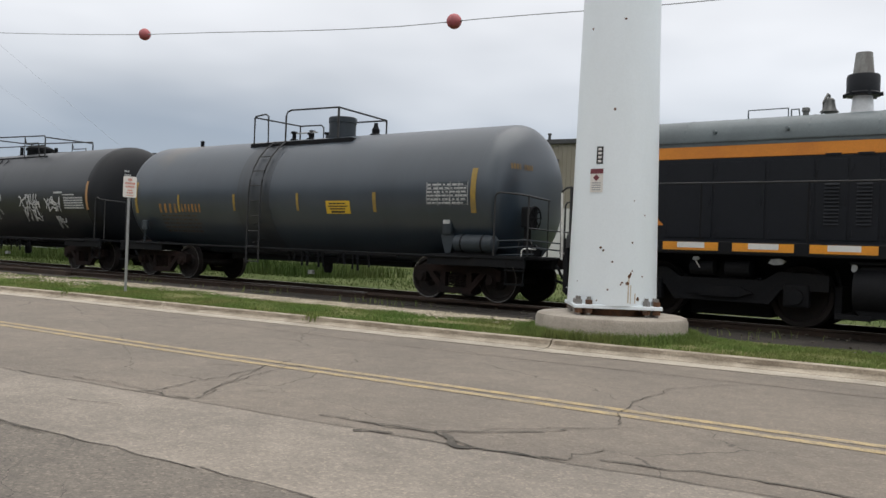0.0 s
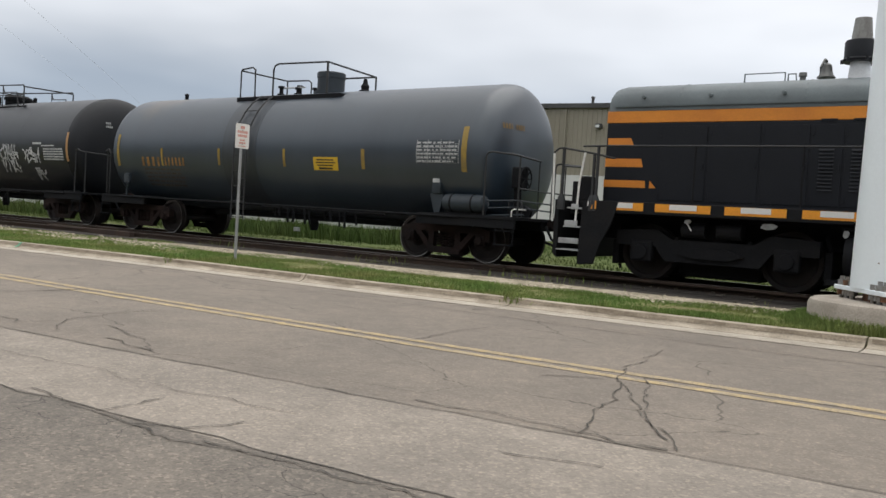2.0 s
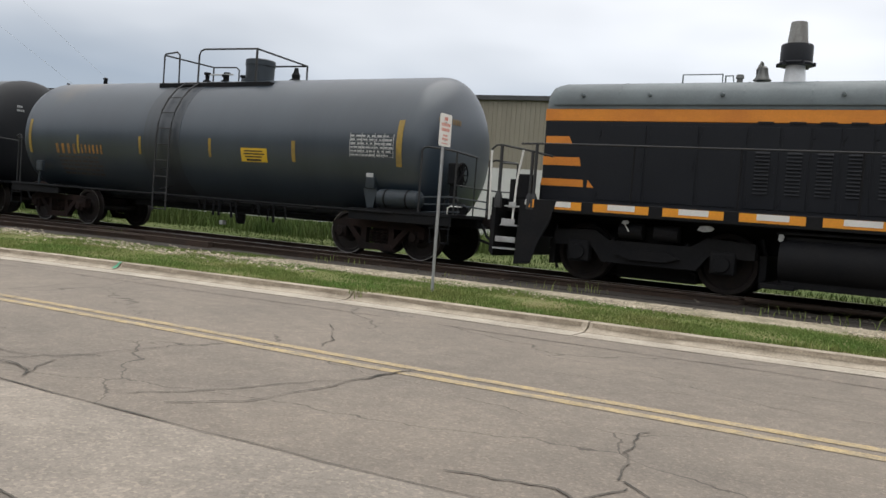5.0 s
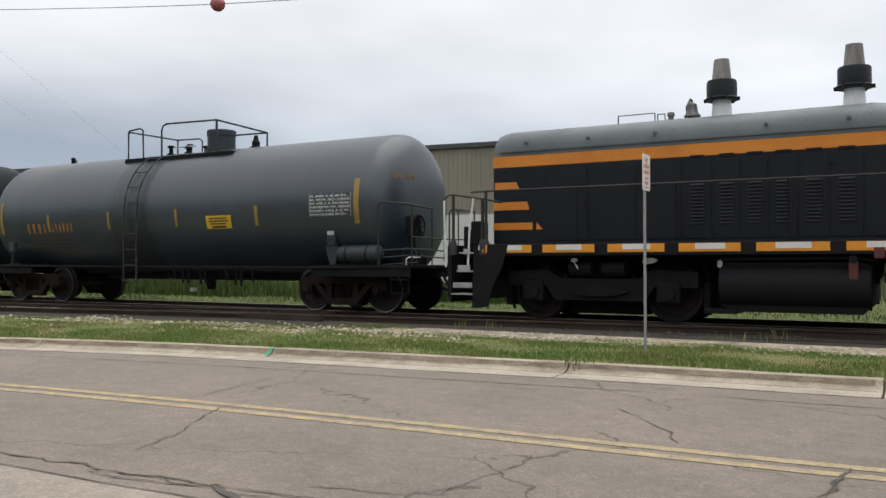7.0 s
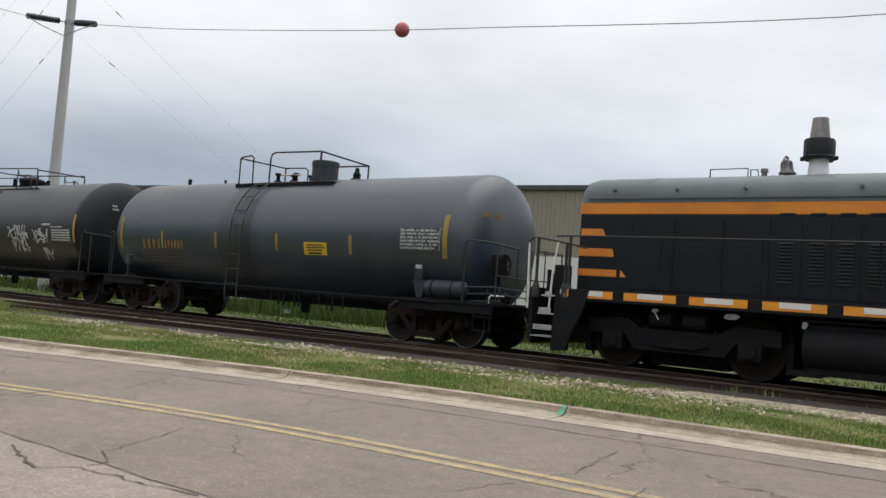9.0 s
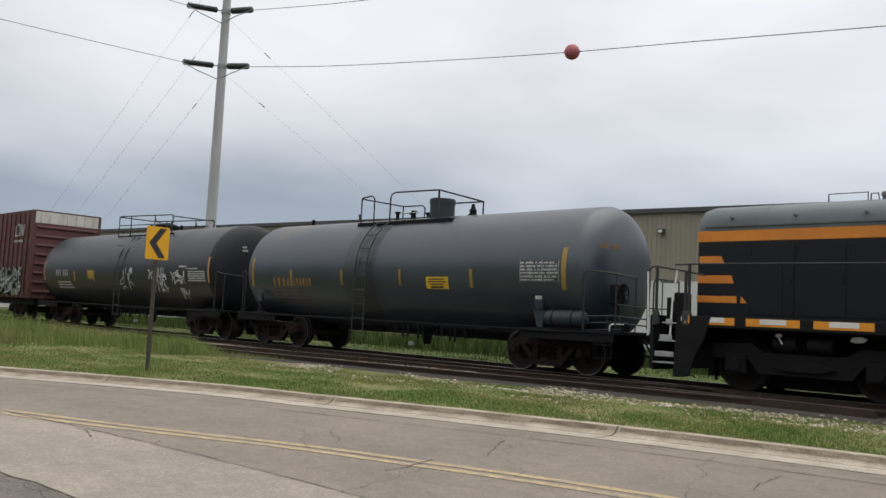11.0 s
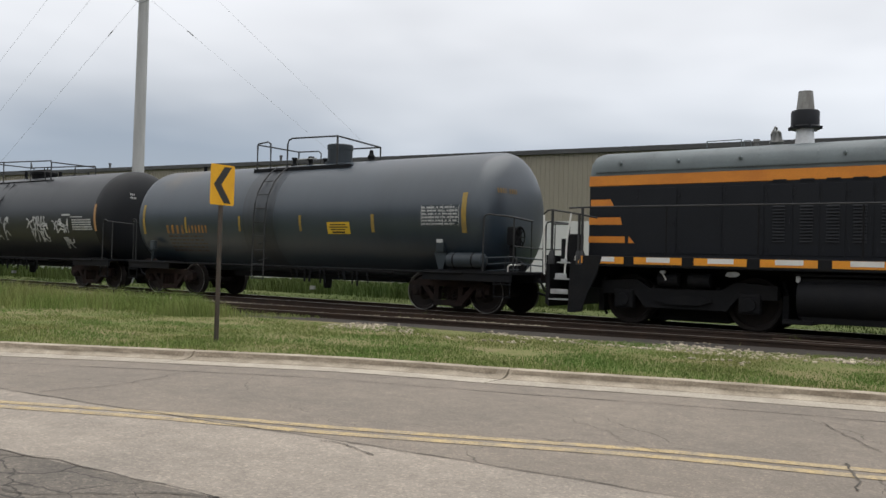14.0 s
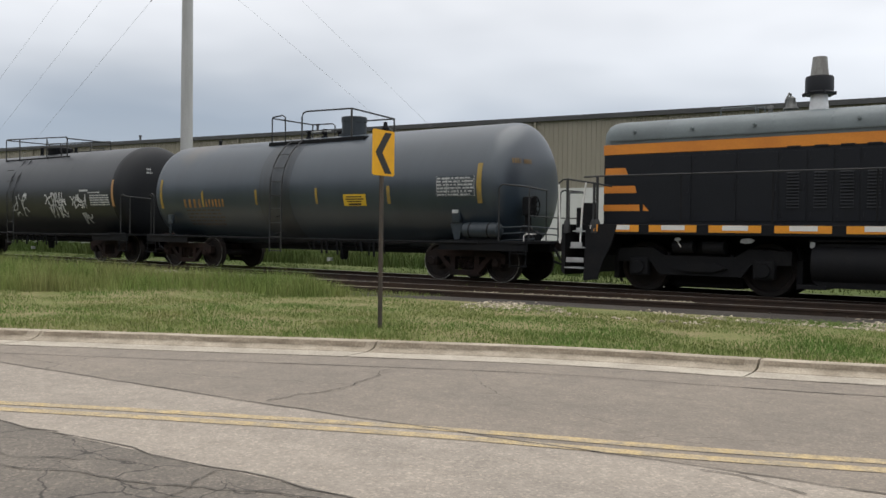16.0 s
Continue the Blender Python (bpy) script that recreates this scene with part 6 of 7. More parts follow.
# a letter painted on the frame end
font = bpy.data.curves.new("end_letter", "FONT")
font.body, font.size, font.extrude = "F", 0.13, 0.001
font_ob = new("end_letter_source", font)
dg = bpy.context.evaluated_depsgraph_get()
letter_me = bpy.data.meshes.new_from_object(font_ob.evaluated_get(dg))
bpy.data.objects.remove(font_ob)
letter_me.materials.clear()
letter_me.materials.append(WHITETAPE)
letter = new("end_letter", letter_me)
letter.parent = loco
letter.matrix_basis = pose(1.02 - LX, -1.525, 1.5 - RAIL_Z, 90, 0, 0)
tagged(letter, "white letter F on the frame")
bm = bmesh.new()
prism(bm, [(1.1, 1.46), (1.2, 1.46), (1.2, 1.6), (1.15, 1.6)], -1.526, -1.521)
part("sill_stripe", bm, SILLORANGE, loco, "orange corner mark")

# hood: black sides, orange band, grey rounded roof
HX0, HX1 = 1.02, 7.42
bm = bmesh.new()
box(bm, HX0, 9.7, -0.9, 0.9, 1.6, 3.06, 0.03)
hood = part("hood", bm, BLACK, loco)
bm = bmesh.new()
box(bm, HX0 - 0.006, 9.7, -0.906, 0.906, 3.05, 3.262, 0.01)
part("orange_band", bm, ORANGE, hood, "orange band below the roof")


def roof_ring(bm, x, drop, inset=0.0):
    prof = [(0.908, 3.262), (0.905, 3.42), (0.86, 3.56), (0.74, 3.68), (0.5, 3.765), (0.2, 3.80), (0.0, 3.805)]
    prof = [(y - inset * (y > 0.3), 3.262 + (z - 3.262) * (1 - drop)) for y, z in prof]
    return [bm.verts.new((x, -y, z)) for y, z in prof] + [bm.verts.new((x, y, z)) for y, z in prof[-2::-1]]


bm = bmesh.new()
rings = [roof_ring(bm, x, d, i) for x, d, i in ((HX0 + 0.0, 0.16, 0.07), (HX0 + 0.06, 0.05, 0.02), (HX0 + 0.2, 0.0, 0.0), (3.0, 0, 0), (HX1, 0.0, 0.0), (HX1 + 0.25, 0.06, 0), (8.35, 0.36, 0.0), (9.7, 0.42, 0.0))]
for a, b in zip(rings, rings[1:]):
    for i in range(len(a) - 1):
        bm.faces.new((a[i], a[i + 1], b[i + 1], b[i]))
bm.faces.new(rings[0])
bm.faces.new(rings[-1])
roof = part("hood_roof", bm, LOCOGREY, loco, "grey rounded hood roof", True)
for x in (2.35, 4.42, 5.45, 6.5, 7.4):
    bm = bmesh.new()
    a, b = roof_ring(bm, x - 0.012, -0.012), roof_ring(bm, x + 0.012, -0.012)
    for i in range(len(a) - 1):
        bm.faces.new((a[i], a[i + 1], b[i + 1], b[i]))
    part("roof_seam", bm, LOCOGREY, roof)
for s in (-1, 1):
    part("gutter_strip", box(bmesh.new(), HX0 + 0.15, 9.7, s * 0.925 - 0.014, s * 0.925 + 0.014, 3.33, 3.36), LOCOGREY, roof)
    for x in (1.7, 2.9, 4.1, 5.9, 7.1):
        bm = bmesh.new()
        lathe(bm, [(0, 0.035), (0.05 * s, 0.03), (0.055 * s, 0)], (x, s * 0.9, 3.5), "Y", 10)
        part("lifting_lug", bm, LOCOGREY, roof)
    # the chopped orange bars at the hood's end
    for k, (xa, xb, xc, za, zb) in enumerate(((1.06, 1.50, 1.57, 2.635, 2.775), (1.03, 1.72, 1.76, 2.255, 2.405), (1.025, 1.82, 1.83, 1.885, 2.015))):
        bm = bmesh.new()
        prism(bm, [(xa, za), (xc, za), (xb, zb), (xa, zb)], s * 0.902 - 0.003, s * 0.902 + 0.003)
        part("orange_bar", bm, ORANGE, hood, "orange paint bar")
    bm = bmesh.new()
    prism(bm, [(1.9, 1.885), (2.03, 1.885), (1.91, 2.015)], s * 0.902 - 0.003, s * 0.902 + 0.003)
    part("orange_bar", bm, ORANGE, hood, "orange paint corner")
    # hood doors with louvres
    for xa, xb in ((2.05, 2.9), (2.92, 3.78), (3.8, 4.55), (4.57, 5.05), (5.07, 5.5), (5.52, 5.93), (5.95, 6.37), (6.39, 6.82), (6.84, 7.3), (7.32, 8.2), (8.22, 9.2)):
        bm = bmesh.new()
        box(bm, xa + 0.01, xb - 0.01, s * 0.905 - 0.008, s * 0.905 + 0.008, 1.68, 2.98, 0.004)
        door = part("hood_door", bm, BLACK, hood)
        for z in (1.8, 2.85):
            part("hinge", box(bmesh.new(), xa + 0.0, xa + 0.05, s * 0.918 - 0.01, s * 0.918 + 0.01, z - 0.04, z + 0.04), BLACK, door)
        part("door_latch", box(bmesh.new(), xb - 0.09, xb - 0.05, s * 0.92 - 0.012, s * 0.92 + 0.012, 2.25, 2.36), BLACK, door)
        if 4.5 < xa < 7.0:
            mid = (xa + xb) / 2
            for i in range(12):
                z = 1.92 + i * 0.058
                bm = bmesh.new()
                prof = [(0.912, z), (0.912, z + 0.038), (0.935, z + 0.006), (0.935, z)]
                a = [bm.verts.new((mid - 0.11, s * y, zz)) for y, zz in prof]
                b = [bm.verts.new((mid + 0.11, s * y, zz)) for y, zz in prof]
                for q in range(4):
                    bm.faces.new((a[q], a[(q + 1) % 4], b[(q + 1) % 4], b[q]))
                bm.faces.new(a), bm.faces.new(b)
                part("louvre", bm, BLACK, door)
            bm = bmesh.new()
            box(bm, mid - 0.12, mid + 0.12, s * 0.910 - 0.008, s * 0.910 + 0.008, 3.03, 3.07, 0.003)
            part("vent_hood", bm, BLACK, hood)
    part("door_rail", box(bmesh.new(), 2.0, 9.2, s * 0.912 - 0.008, s * 0.912 + 0.008, 1.62, 1.66), BLACK, hood)

# stacks, bell, roof fittings
for x in (5.03, 7.12):
    stack = part("exhaust_pipe", lathe(bmesh.new(), [(3.74, 0.185), (3.78, 0.178), (4.12, 0.15), (4.12, 0.0)], (x, 0, 0), "Z", 28), STACKWHITE, loco, "white conical stack base", True)
    part("spark_collar", lathe(bmesh.new(), [(4.10, 0.14), (4.10, 0.27), (4.135, 0.285), (4.16, 0.26), (4.16, 0.255), (4.42, 0.255), (4.45, 0.24), (4.46, 0.15)], (x, 0, 0), "Z", 28), BLACK, stack, "black spark arrester collar", True)
    part("stack_cap", lathe(bmesh.new(), [(4.45, 0.165), (4.50, 0.16), (4.82, 0.128), (4.82, 0.112), (4.55, 0.12)], (x, 0, 0), "Z", 28), STACKGREY, stack, "weathered grey stack top", True)
    for a in range(6):
        q = a * math.pi / 3
        bm = bmesh.new()
        lathe(bm, [(4.09, 0.03), (4.15, 0.03), (4.15, 0.0)], (x + 0.28 * math.cos(q), 0.28 * math.sin(q), 0), "Z", 8)
        part("collar_bolt", bm, BLACK, stack)
bell = part("bell", lathe(bmesh.new(), [(3.87, 0.15), (3.885, 0.145), (3.92, 0.11), (4.0, 0.09), (4.08, 0.08), (4.11, 0.05), (4.13, 0.0)], (4.52, 0, 0), "Z", 24), BRONZE, loco, "tarnished bell in a yoke", True)
part("bell_yoke", tube(bmesh.new(), [(4.44, -0.16, 3.78), (4.46, -0.16, 4.02), (4.5, -0.06, 4.17), (4.5, 0.06, 4.17), (4.46, 0.16, 4.02), (4.44, 0.16, 3.78)], 0.02, 8), BRONZE, bell, "", True)
part("bell_base", box(bmesh.new(), 4.38, 4.64, -0.18, 0.18, 3.76, 3.82, 0.01), LOCOGREY, bell)
part("roof_grab", tube(bmesh.new(), [(3.28, -0.35, 3.76), (3.28, -0.35, 3.93), (3.95, -0.35, 3.93), (3.95, -0.35, 3.76)], 0.014, 6), LOCOGREY, roof)
part("roof_grab", tube(bmesh.new(), [(4.0, -0.35, 3.76), (4.0, -0.35, 3.9), (4.12, -0.35, 3.9), (4.14, -0.35, 3.76)], 0.014, 6), LOCOGREY, roof)
part("roof_vent", lathe(bmesh.new(), [(3.74, 0.05), (3.86, 0.05), (3.86, 0.07), (3.92, 0.06), (3.93, 0)], (4.22, -0.3, 0), "Z", 12), BRONZE, roof, "", True)
part("aerial", tube(bmesh.new(), [(8.2, -0.3, 3.55), (8.2, -0.3, 3.95)], 0.012, 6), RAILING, roof)
for x in np.arange(1.5, 3.1, 0.2):
    part("roof_bolt", lathe(bmesh.new(), [(3.77, 0.014), (3.80, 0.012), (3.803, 0)], (x, -0.3, 0), "Z", 8), LOCOGREY, roof)

# trucks, fuel tank, underframe gear
for xc in (3.17, 9.9):
    axle = RAIL_Z + 0.5
    bm = bmesh.new()
    box(bm, xc - 0.35, xc + 0.35, -0.9, 0.9, 0.6, 1.3, 0.04)
    truck = part("truck", bm, FRAMEBLACK, loco, "oily black locomotive truck")
    for s in (-1, 1):
        bm = bmesh.new()
        y0, y1 = min(s * 0.98, s * 1.14), max(s * 0.98, s * 1.14)
        prism(bm, [(xc - 1.7, 0.86), (xc - 1.7, 1.12), (xc - 0.95, 1.16), (xc - 0.7, 1.0), (xc + 0.7, 1.0), (xc + 0.95, 1.16), (xc + 1.7, 1.12), (xc + 1.7, 0.86), (xc + 0.98, 0.86), (xc + 0.8, 0.62), (xc - 0.8, 0.62), (xc - 0.98, 0.86)], y0, y1)
        part("side_frame", bm, FRAMEBLACK, truck)
        part("leaf_spring", prism(bmesh.new(), [(xc - 0.55, 0.78), (xc - 0.3, 0.7), (xc + 0.3, 0.7), (xc + 0.55, 0.78), (xc + 0.3, 0.88), (xc - 0.3, 0.88)], s * 1.17 - 0.04, s * 1.17 + 0.04), FRAMEBLACK, truck)
        for k in (-1, 1):
            bm = bmesh.new()
            box(bm, xc + k * 1.22 - 0.2, xc + k * 1.22 + 0.2, min(s * 1.0, s * 1.2), max(s * 1.0, s * 1.2), axle - 0.17, axle + 0.2, 0.04)
            lathe(bm, [(s * 1.2, 0.13), (s * 1.24, 0.12), (s * 1.245, 0)], (xc + k * 1.22, 0, axle), "Y", 16)
            part("journal_box", bm, FRAMEBLACK, truck)
            bm = bmesh.new()
            tube(bm, [(xc + k * 0.62, s * 1.08, 1.05), (xc + k * 0.60, s * 1.0, 0.62), (xc + k * 0.72, s * 0.85, 0.55)], 0.035, 8)
            part("brake_rigging", bm, FRAMEBLACK, truck)
            bm = bmesh.new()
            lathe(bm, [(-0.2, 0.0), (-0.2, 0.13), (0.2, 0.13), (0.2, 0.0)], (xc + k * 0.3, s * 1.15, 1.18), "X", 16)
            part("brake_cylinder", bm, FRAMEBLACK, truck)
    part("brake_beam", box(bmesh.new(), xc - 0.72, xc + 0.72, -0.62, 0.62, 0.36, 0.98, 0.05), FRAMEBLACK, truck)
    for k in (-1, 1):
        bm = bmesh.new()
        lathe(bm, [(-0.55, 0.0), (-0.55, 0.34), (-0.5, 0.4), (0.5, 0.4), (0.55, 0.34), (0.55, 0.0)], (xc + k * 0.95, 0, axle), "Y", 20)
        part("traction_motor", bm, FRAMEBLACK, truck, "", True)
        part("sand_hose", tube(bmesh.new(), [(xc + k * 1.75, -0.9, 1.2), (xc + k * 1.85, -0.85, 0.8), (xc + k * 1.74, -0.8, 0.42)], 0.03, 8), FRAMEBLACK, truck)
        part("end_beam", box(bmesh.new(), xc + k * 1.8 - 0.06, xc + k * 1.8 + 0.06, -0.95, 0.95, 0.5, 0.95, 0.02), FRAMEBLACK, truck)
        wheelset(truck, loco, xc + k * 1.22, 0.5, LOCOWHEELSET)
bm = bmesh.new()
prism(bm, [(5.25, 0.62), (5.25, 1.2), (5.35, 1.28), (7.3, 1.28), (7.42, 1.2), (7.42, 0.62), (7.3, 0.5), (5.4, 0.5)], -1.28, 1.28)
lathe(bm, [(5.26, 0.36), (7.41, 0.36)], (0, -1.1, 0.92), "X", 28)
lathe(bm, [(5.26, 0.36), (7.41, 0.36)], (0, 1.1, 0.92), "X", 28)
tank = part("fuel_tank", bm, FRAMEBLACK, loco, "black rounded fuel tank", True)
part("tank_foot", box(bmesh.new(), 5.0, 5.5, -1.3, 1.3, 0.46, 0.54, 0.01), FRAMEBLACK, tank)
part("tank_pipe", tube(bmesh.new(), [(5.2, -1.35, 1.33), (7.2, -1.35, 1.35), (7.5, -1.3, 1.3)], 0.025, 8), FRAMEBLACK, tank)
part("fuel_gauge", box(bmesh.new(), 7.12, 7.25, -1.44, -1.4, 1.0, 1.3, 0.015), REDTAG, loco, "faded red gauge")
part("fuel_cap", lathe(bmesh.new(), [(0, 0.06), (-0.06, 0.055), (-0.065, 0.0)], (7.18, -1.42, 1.33), "Y", 14), FRAMEBLACK, loco, "", True)
part("shutoff_tag", box(bmesh.new(), 7.46, 7.6, -1.53, -1.515, 1.34, 1.5, 0.005), REDTAG, loco, "red emergency shut-off tag")
part("hose", tube(bmesh.new(), [(7.62, -1.35, 1.25), (7.56, -1.42, 1.0), (7.6, -1.42, 0.75), (7.72, -1.35, 0.55)], 0.035, 8), HOSE, loco, "yellowish hanging hose", True)
part("sand_pipe", tube(bmesh.new(), [(2.78, -1.3, 1.30), (2.88, -1.35, 1.17)], 0.010, 6), WHITEIRON, loco)
for x, z, w, h in ((2.75, 1.32, 0.13, 0.07), (4.0, 1.31, 0.27, 0.10), (5.22, 1.26, 0.09, 0.12)):
    part("junction_plate", prism(bmesh.new(), [(x, z - h * 0.3), (x + w * 0.35, z - h * 0.55), (x + w * 0.8, z - h * 0.4), (x + w, z + h * 0.1), (x + w * 0.7, z + h * 0.5), (x + w * 0.15, z + h * 0.4)], -1.36, -1.34), STEPGREY, loco, "pale worn bracket plate")
# cab
bm = bmesh.new()
box(bm, 9.7, 12.0, -1.48, 1.48, 1.61, 3.9, 0.03)
cab = part("cab", bm, BLACK, loco)
bm = bmesh.new()
prism(bm, [(9.5, 3.88), (12.25, 3.88), (12.15, 4.0), (9.6, 4.0)], -1.55, 1.55)
part("cab_roof", bm, LOCOGREY, cab, "grey cab roof")
for s in (-1, 1):
    for xa in (9.95, 11.0):
        part("cab_window", box(bmesh.new(), xa, xa + 0.85, s * 1.487 - 0.006, s * 1.487 + 0.006, 2.75, 3.5), GLASS, cab, "dark glass")
coupler(loco, 12.3, 1)

# ---- white steel tower at the verge ----
PX, PY = 2.40, -3.66
footing = thing("tower_footing", PX, PY, 0.0, "round weathered concrete footing in the grass", "concrete footing")
part("footing", lathe(bmesh.new(), [(-0.1, 1.12), (0.37, 1.12), (0.42, 1.095), (0.44, 1.05), (0.44, 0.0)], (PX, PY, 0), "Z", 56), FOOTING, footing, "", True)
tower = thing("steel_tower", PX, PY, 0.44, "tall white tapered steel tower bolted to its footing, rust spotted", "steel tower")
shaft = part("shaft", lathe(bmesh.new(), [(0.595, 0.655), (4.0, 0.588), (12, 0.43), (26, 0.23), (26, 0.0)], (PX, PY, 0), "Z", 64), POLEWHITE, tower, "", True)
TURN = math.atan2(4.6, 11.5) + radians(13)
corner = lambda u, v, z: Vector((PX + u * math.cos(TURN) - v * math.sin(TURN), PY + u * math.sin(TURN) + v * math.cos(TURN), z))
bm = bmesh.new()
box(bm, PX - 0.63, PX + 0.63, PY - 0.63, PY + 0.63, 0.545, 0.60, 0.01)
bmesh.ops.rotate(bm, verts=bm.verts, cent=(PX, PY, 0.57), matrix=Matrix.Rotation(TURN, 3, "Z"))
part("base_plate", bm, POLEWHITE, tower, "white square base plate with bolted corners")
part("grout_pad", lathe(bmesh.new(), [(0.43, 0.5), (0.545, 0.5)], (PX, PY, 0), "Z", 32), RUST, tower, "dark rusty gap under the plate")
k = 0
for su in (-1, 1):
    for sv in (-1, 1):
        for du, dv in ((0.555, 0.555), (0.555, 0.41), (0.41, 0.555), (0.555, 0.27)):
            c = corner(su * du, sv * dv, 0)
            k += 1
            bolt = part("anchor_bolt", lathe(bmesh.new(), [(0.43, 0.03), (0.71, 0.03), (0.71, 0.0)], c, "Z", 10), BOLT, tower)
            part("nut", lathe(bmesh.new(), [(0.60, 0.0), (0.60, 0.055), (0.665, 0.055), (0.665, 0.0)], c, "Z", 6), BOLT if k % 3 else RUST, bolt)
            part("levelling_nut", lathe(bmesh.new(), [(0.48, 0.0), (0.48, 0.06), (0.545, 0.06), (0.545, 0.0)], c, "Z", 6), RUST if k % 2 else BOLT, bolt)


def on_shaft(u, z, lift=0.004):
    """A place on the tower's skin: u metres to the right of the line that faces the road."""
    r = 0.655 - (z - 0.595) * 0.0198
    a = -math.pi / 2 + 0.20 + u / r
    return Vector((PX + (r + lift) * math.cos(a), PY + (r + lift) * math.sin(a), z))


def skin_patch(u0, u1, z0, z1, lift):
    bm = bmesh.new()
    n = max(2, int((u1 - u0) / 0.04) + 1)
    rows = [[bm.verts.new(on_shaft(u0 + (u1 - u0) * i / n, z, lift)) for i in range(n + 1)] for z in (z0, z1)]
    for i in range(n):
        bm.faces.new((rows[0][i], rows[0][i + 1], rows[1][i + 1], rows[1][i]))
    return bm


plate = part("number_plate", skin_patch(-0.14, -0.04, 2.62, 2.87, 0.006), INK, tower, "small black plate with unreadable print")
for i in range(4):
    part("print", skin_patch(-0.115, -0.065, 2.64 + i * 0.058, 2.675 + i * 0.058, 0.01), WHITETAPE, plate)
notice = part("warning_notice", skin_patch(-0.23, -0.03, 2.21, 2.55, 0.006), SIGNWHITE, tower, "white notice with a dark red header")
part("header", skin_patch(-0.23, -0.03, 2.48, 2.55, 0.01), SIGNDARK, notice)
bm = bmesh.new()
bm.faces.new([bm.verts.new(on_shaft(-0.13 + du, 2.42 + dz, 0.011)) for du, dz in ((0, -0.05), (0.05, 0), (0, 0.05), (-0.05, 0))])
part("hazard_diamond", bm, SIGNDARK, notice)
for i in range(4):
    part("print", skin_patch(-0.2, -0.06, 2.24 + i * 0.033, 2.253 + i * 0.033, 0.01), GALV, notice)
krng = random.Random(12)
for u, z, s in ((-0.02, 1.42, 0.022), (0.02, 1.38, 0.018), (0.15, 1.22, 0.016), (0.43, 1.50, 0.016), (0.40, 1.02, 0.03), (0.42, 1.06, 0.022), (0.28, 0.90, 0.018), (0.30, 0.93, 0.016), (0.10, 0.82, 0.014), (0.55, 0.70, 0.03),
                (-0.05, 0.66, 0.012), (-0.40, 0.92, 0.012), (0.38, 0.92, 0.03), (0.44, 1.1, 0.014), (0.61, 1.02, 0.014), (0.43, 2.1, 0.012), (0.1, 3.4, 0.02), (-0.3, 4.6, 0.02), (0.2, 4.7, 0.02), (0.62, 1.9, 0.014)):
    bm = bmesh.new()
    bm.faces.new([bm.verts.new(on_shaft(u + s * krng.uniform(0.6, 1.2) * math.cos(a), z + s * krng.uniform(0.6, 1.2) * math.sin(a), 0.005)) for a in [2 * math.pi * k / 7 for k in range(7)]])
    part("rust_spot", bm, RUST, tower)
for u, z0, z1, w in ((0.395, 0.64, 1.0, 0.022), (0.5, 0.64, 0.78, 0.018), (0.43, 0.63, 0.9, 0.014)):
    part("rust_streak", skin_patch(u - w / 2, u + w / 2, z0, z1, 0.004), RUSTSTAIN, tower)

# ---- parking sign ----
SX, SY = -8.35, -4.88
sign = thing("parking_sign", SX, SY, 0.12, "small white parking sign with red print on galvanised post", "street sign")
bm = bmesh.new()
prof = [(-0.012, -0.03), (0.0, -0.03), (0.012, -0.016), (0.012, 0.016), (0.0, 0.03), (-0.012, 0.03), (-0.012, 0.024), (-0.002, 0.024), (0.006, 0.012), (0.006, -0.012), (-0.002, -0.024), (-0.012, -0.024)]
a = [bm.verts.new((SX - 0.01 + px, SY + py, -0.2)) for px, py in prof]
b = [bm.verts.new((SX - 0.01 + px, SY + py, 2.56)) for px, py in prof]
for i in range(12):
    bm.faces.new((a[i], a[(i + 1) % 12], b[(i + 1) % 12], b[i]))
bm.faces.new(a), bm.faces.new(b)
part("post", bm, GALV, sign)
bm = bmesh.new()
box(bm, SX + 0.006, SX + 0.010, SY - 0.16, SY + 0.16, 2.17, 2.62)
edges = [e for e in bm.edges if abs(e.verts[0].co.x - e.verts[1].co.x) > 0.003]
bmesh.ops.bevel(bm, geom=edges, offset=0.03, segments=4, affect="EDGES", profile=0.5)
face = part("panel", bm, SIGNWHITE, sign, "white sheet with rounded corners")
prints = bmesh.new()
for z, w, h in ((2.55, 0.10, 0.05), (2.47, 0.24, 0.045), (2.40, 0.22, 0.045), (2.32, 0.12, 0.03), (2.27, 0.16, 0.03)):
    n = 5 if w > 0.2 else 3
    for k in range(n):
        c = SY - w / 2 + (k + 0.5) * w / n
        box(prints, SX + 0.0105, SX + 0.0125, c - w / n * 0.38, c + w / n * 0.38, z - h / 2, z + h / 2)
tagged(part("print", prints, SIGNRED, face, "faded red bars of print"), kind="stuff")
bm = bmesh.new()
box(bm, SX + 0.0105, SX + 0.0125, SY - 0.09, SY + 0.09, 2.205, 2.217)
part("arrow", bm, SIGNRED, face)
for z in (2.25, 2.5):
    part("bolt", lathe(bmesh.new(), [(0.010, 0.012), (0.018, 0.01), (0.018, 0)], (SX, SY, z), "X", 8), BOLT, sign)

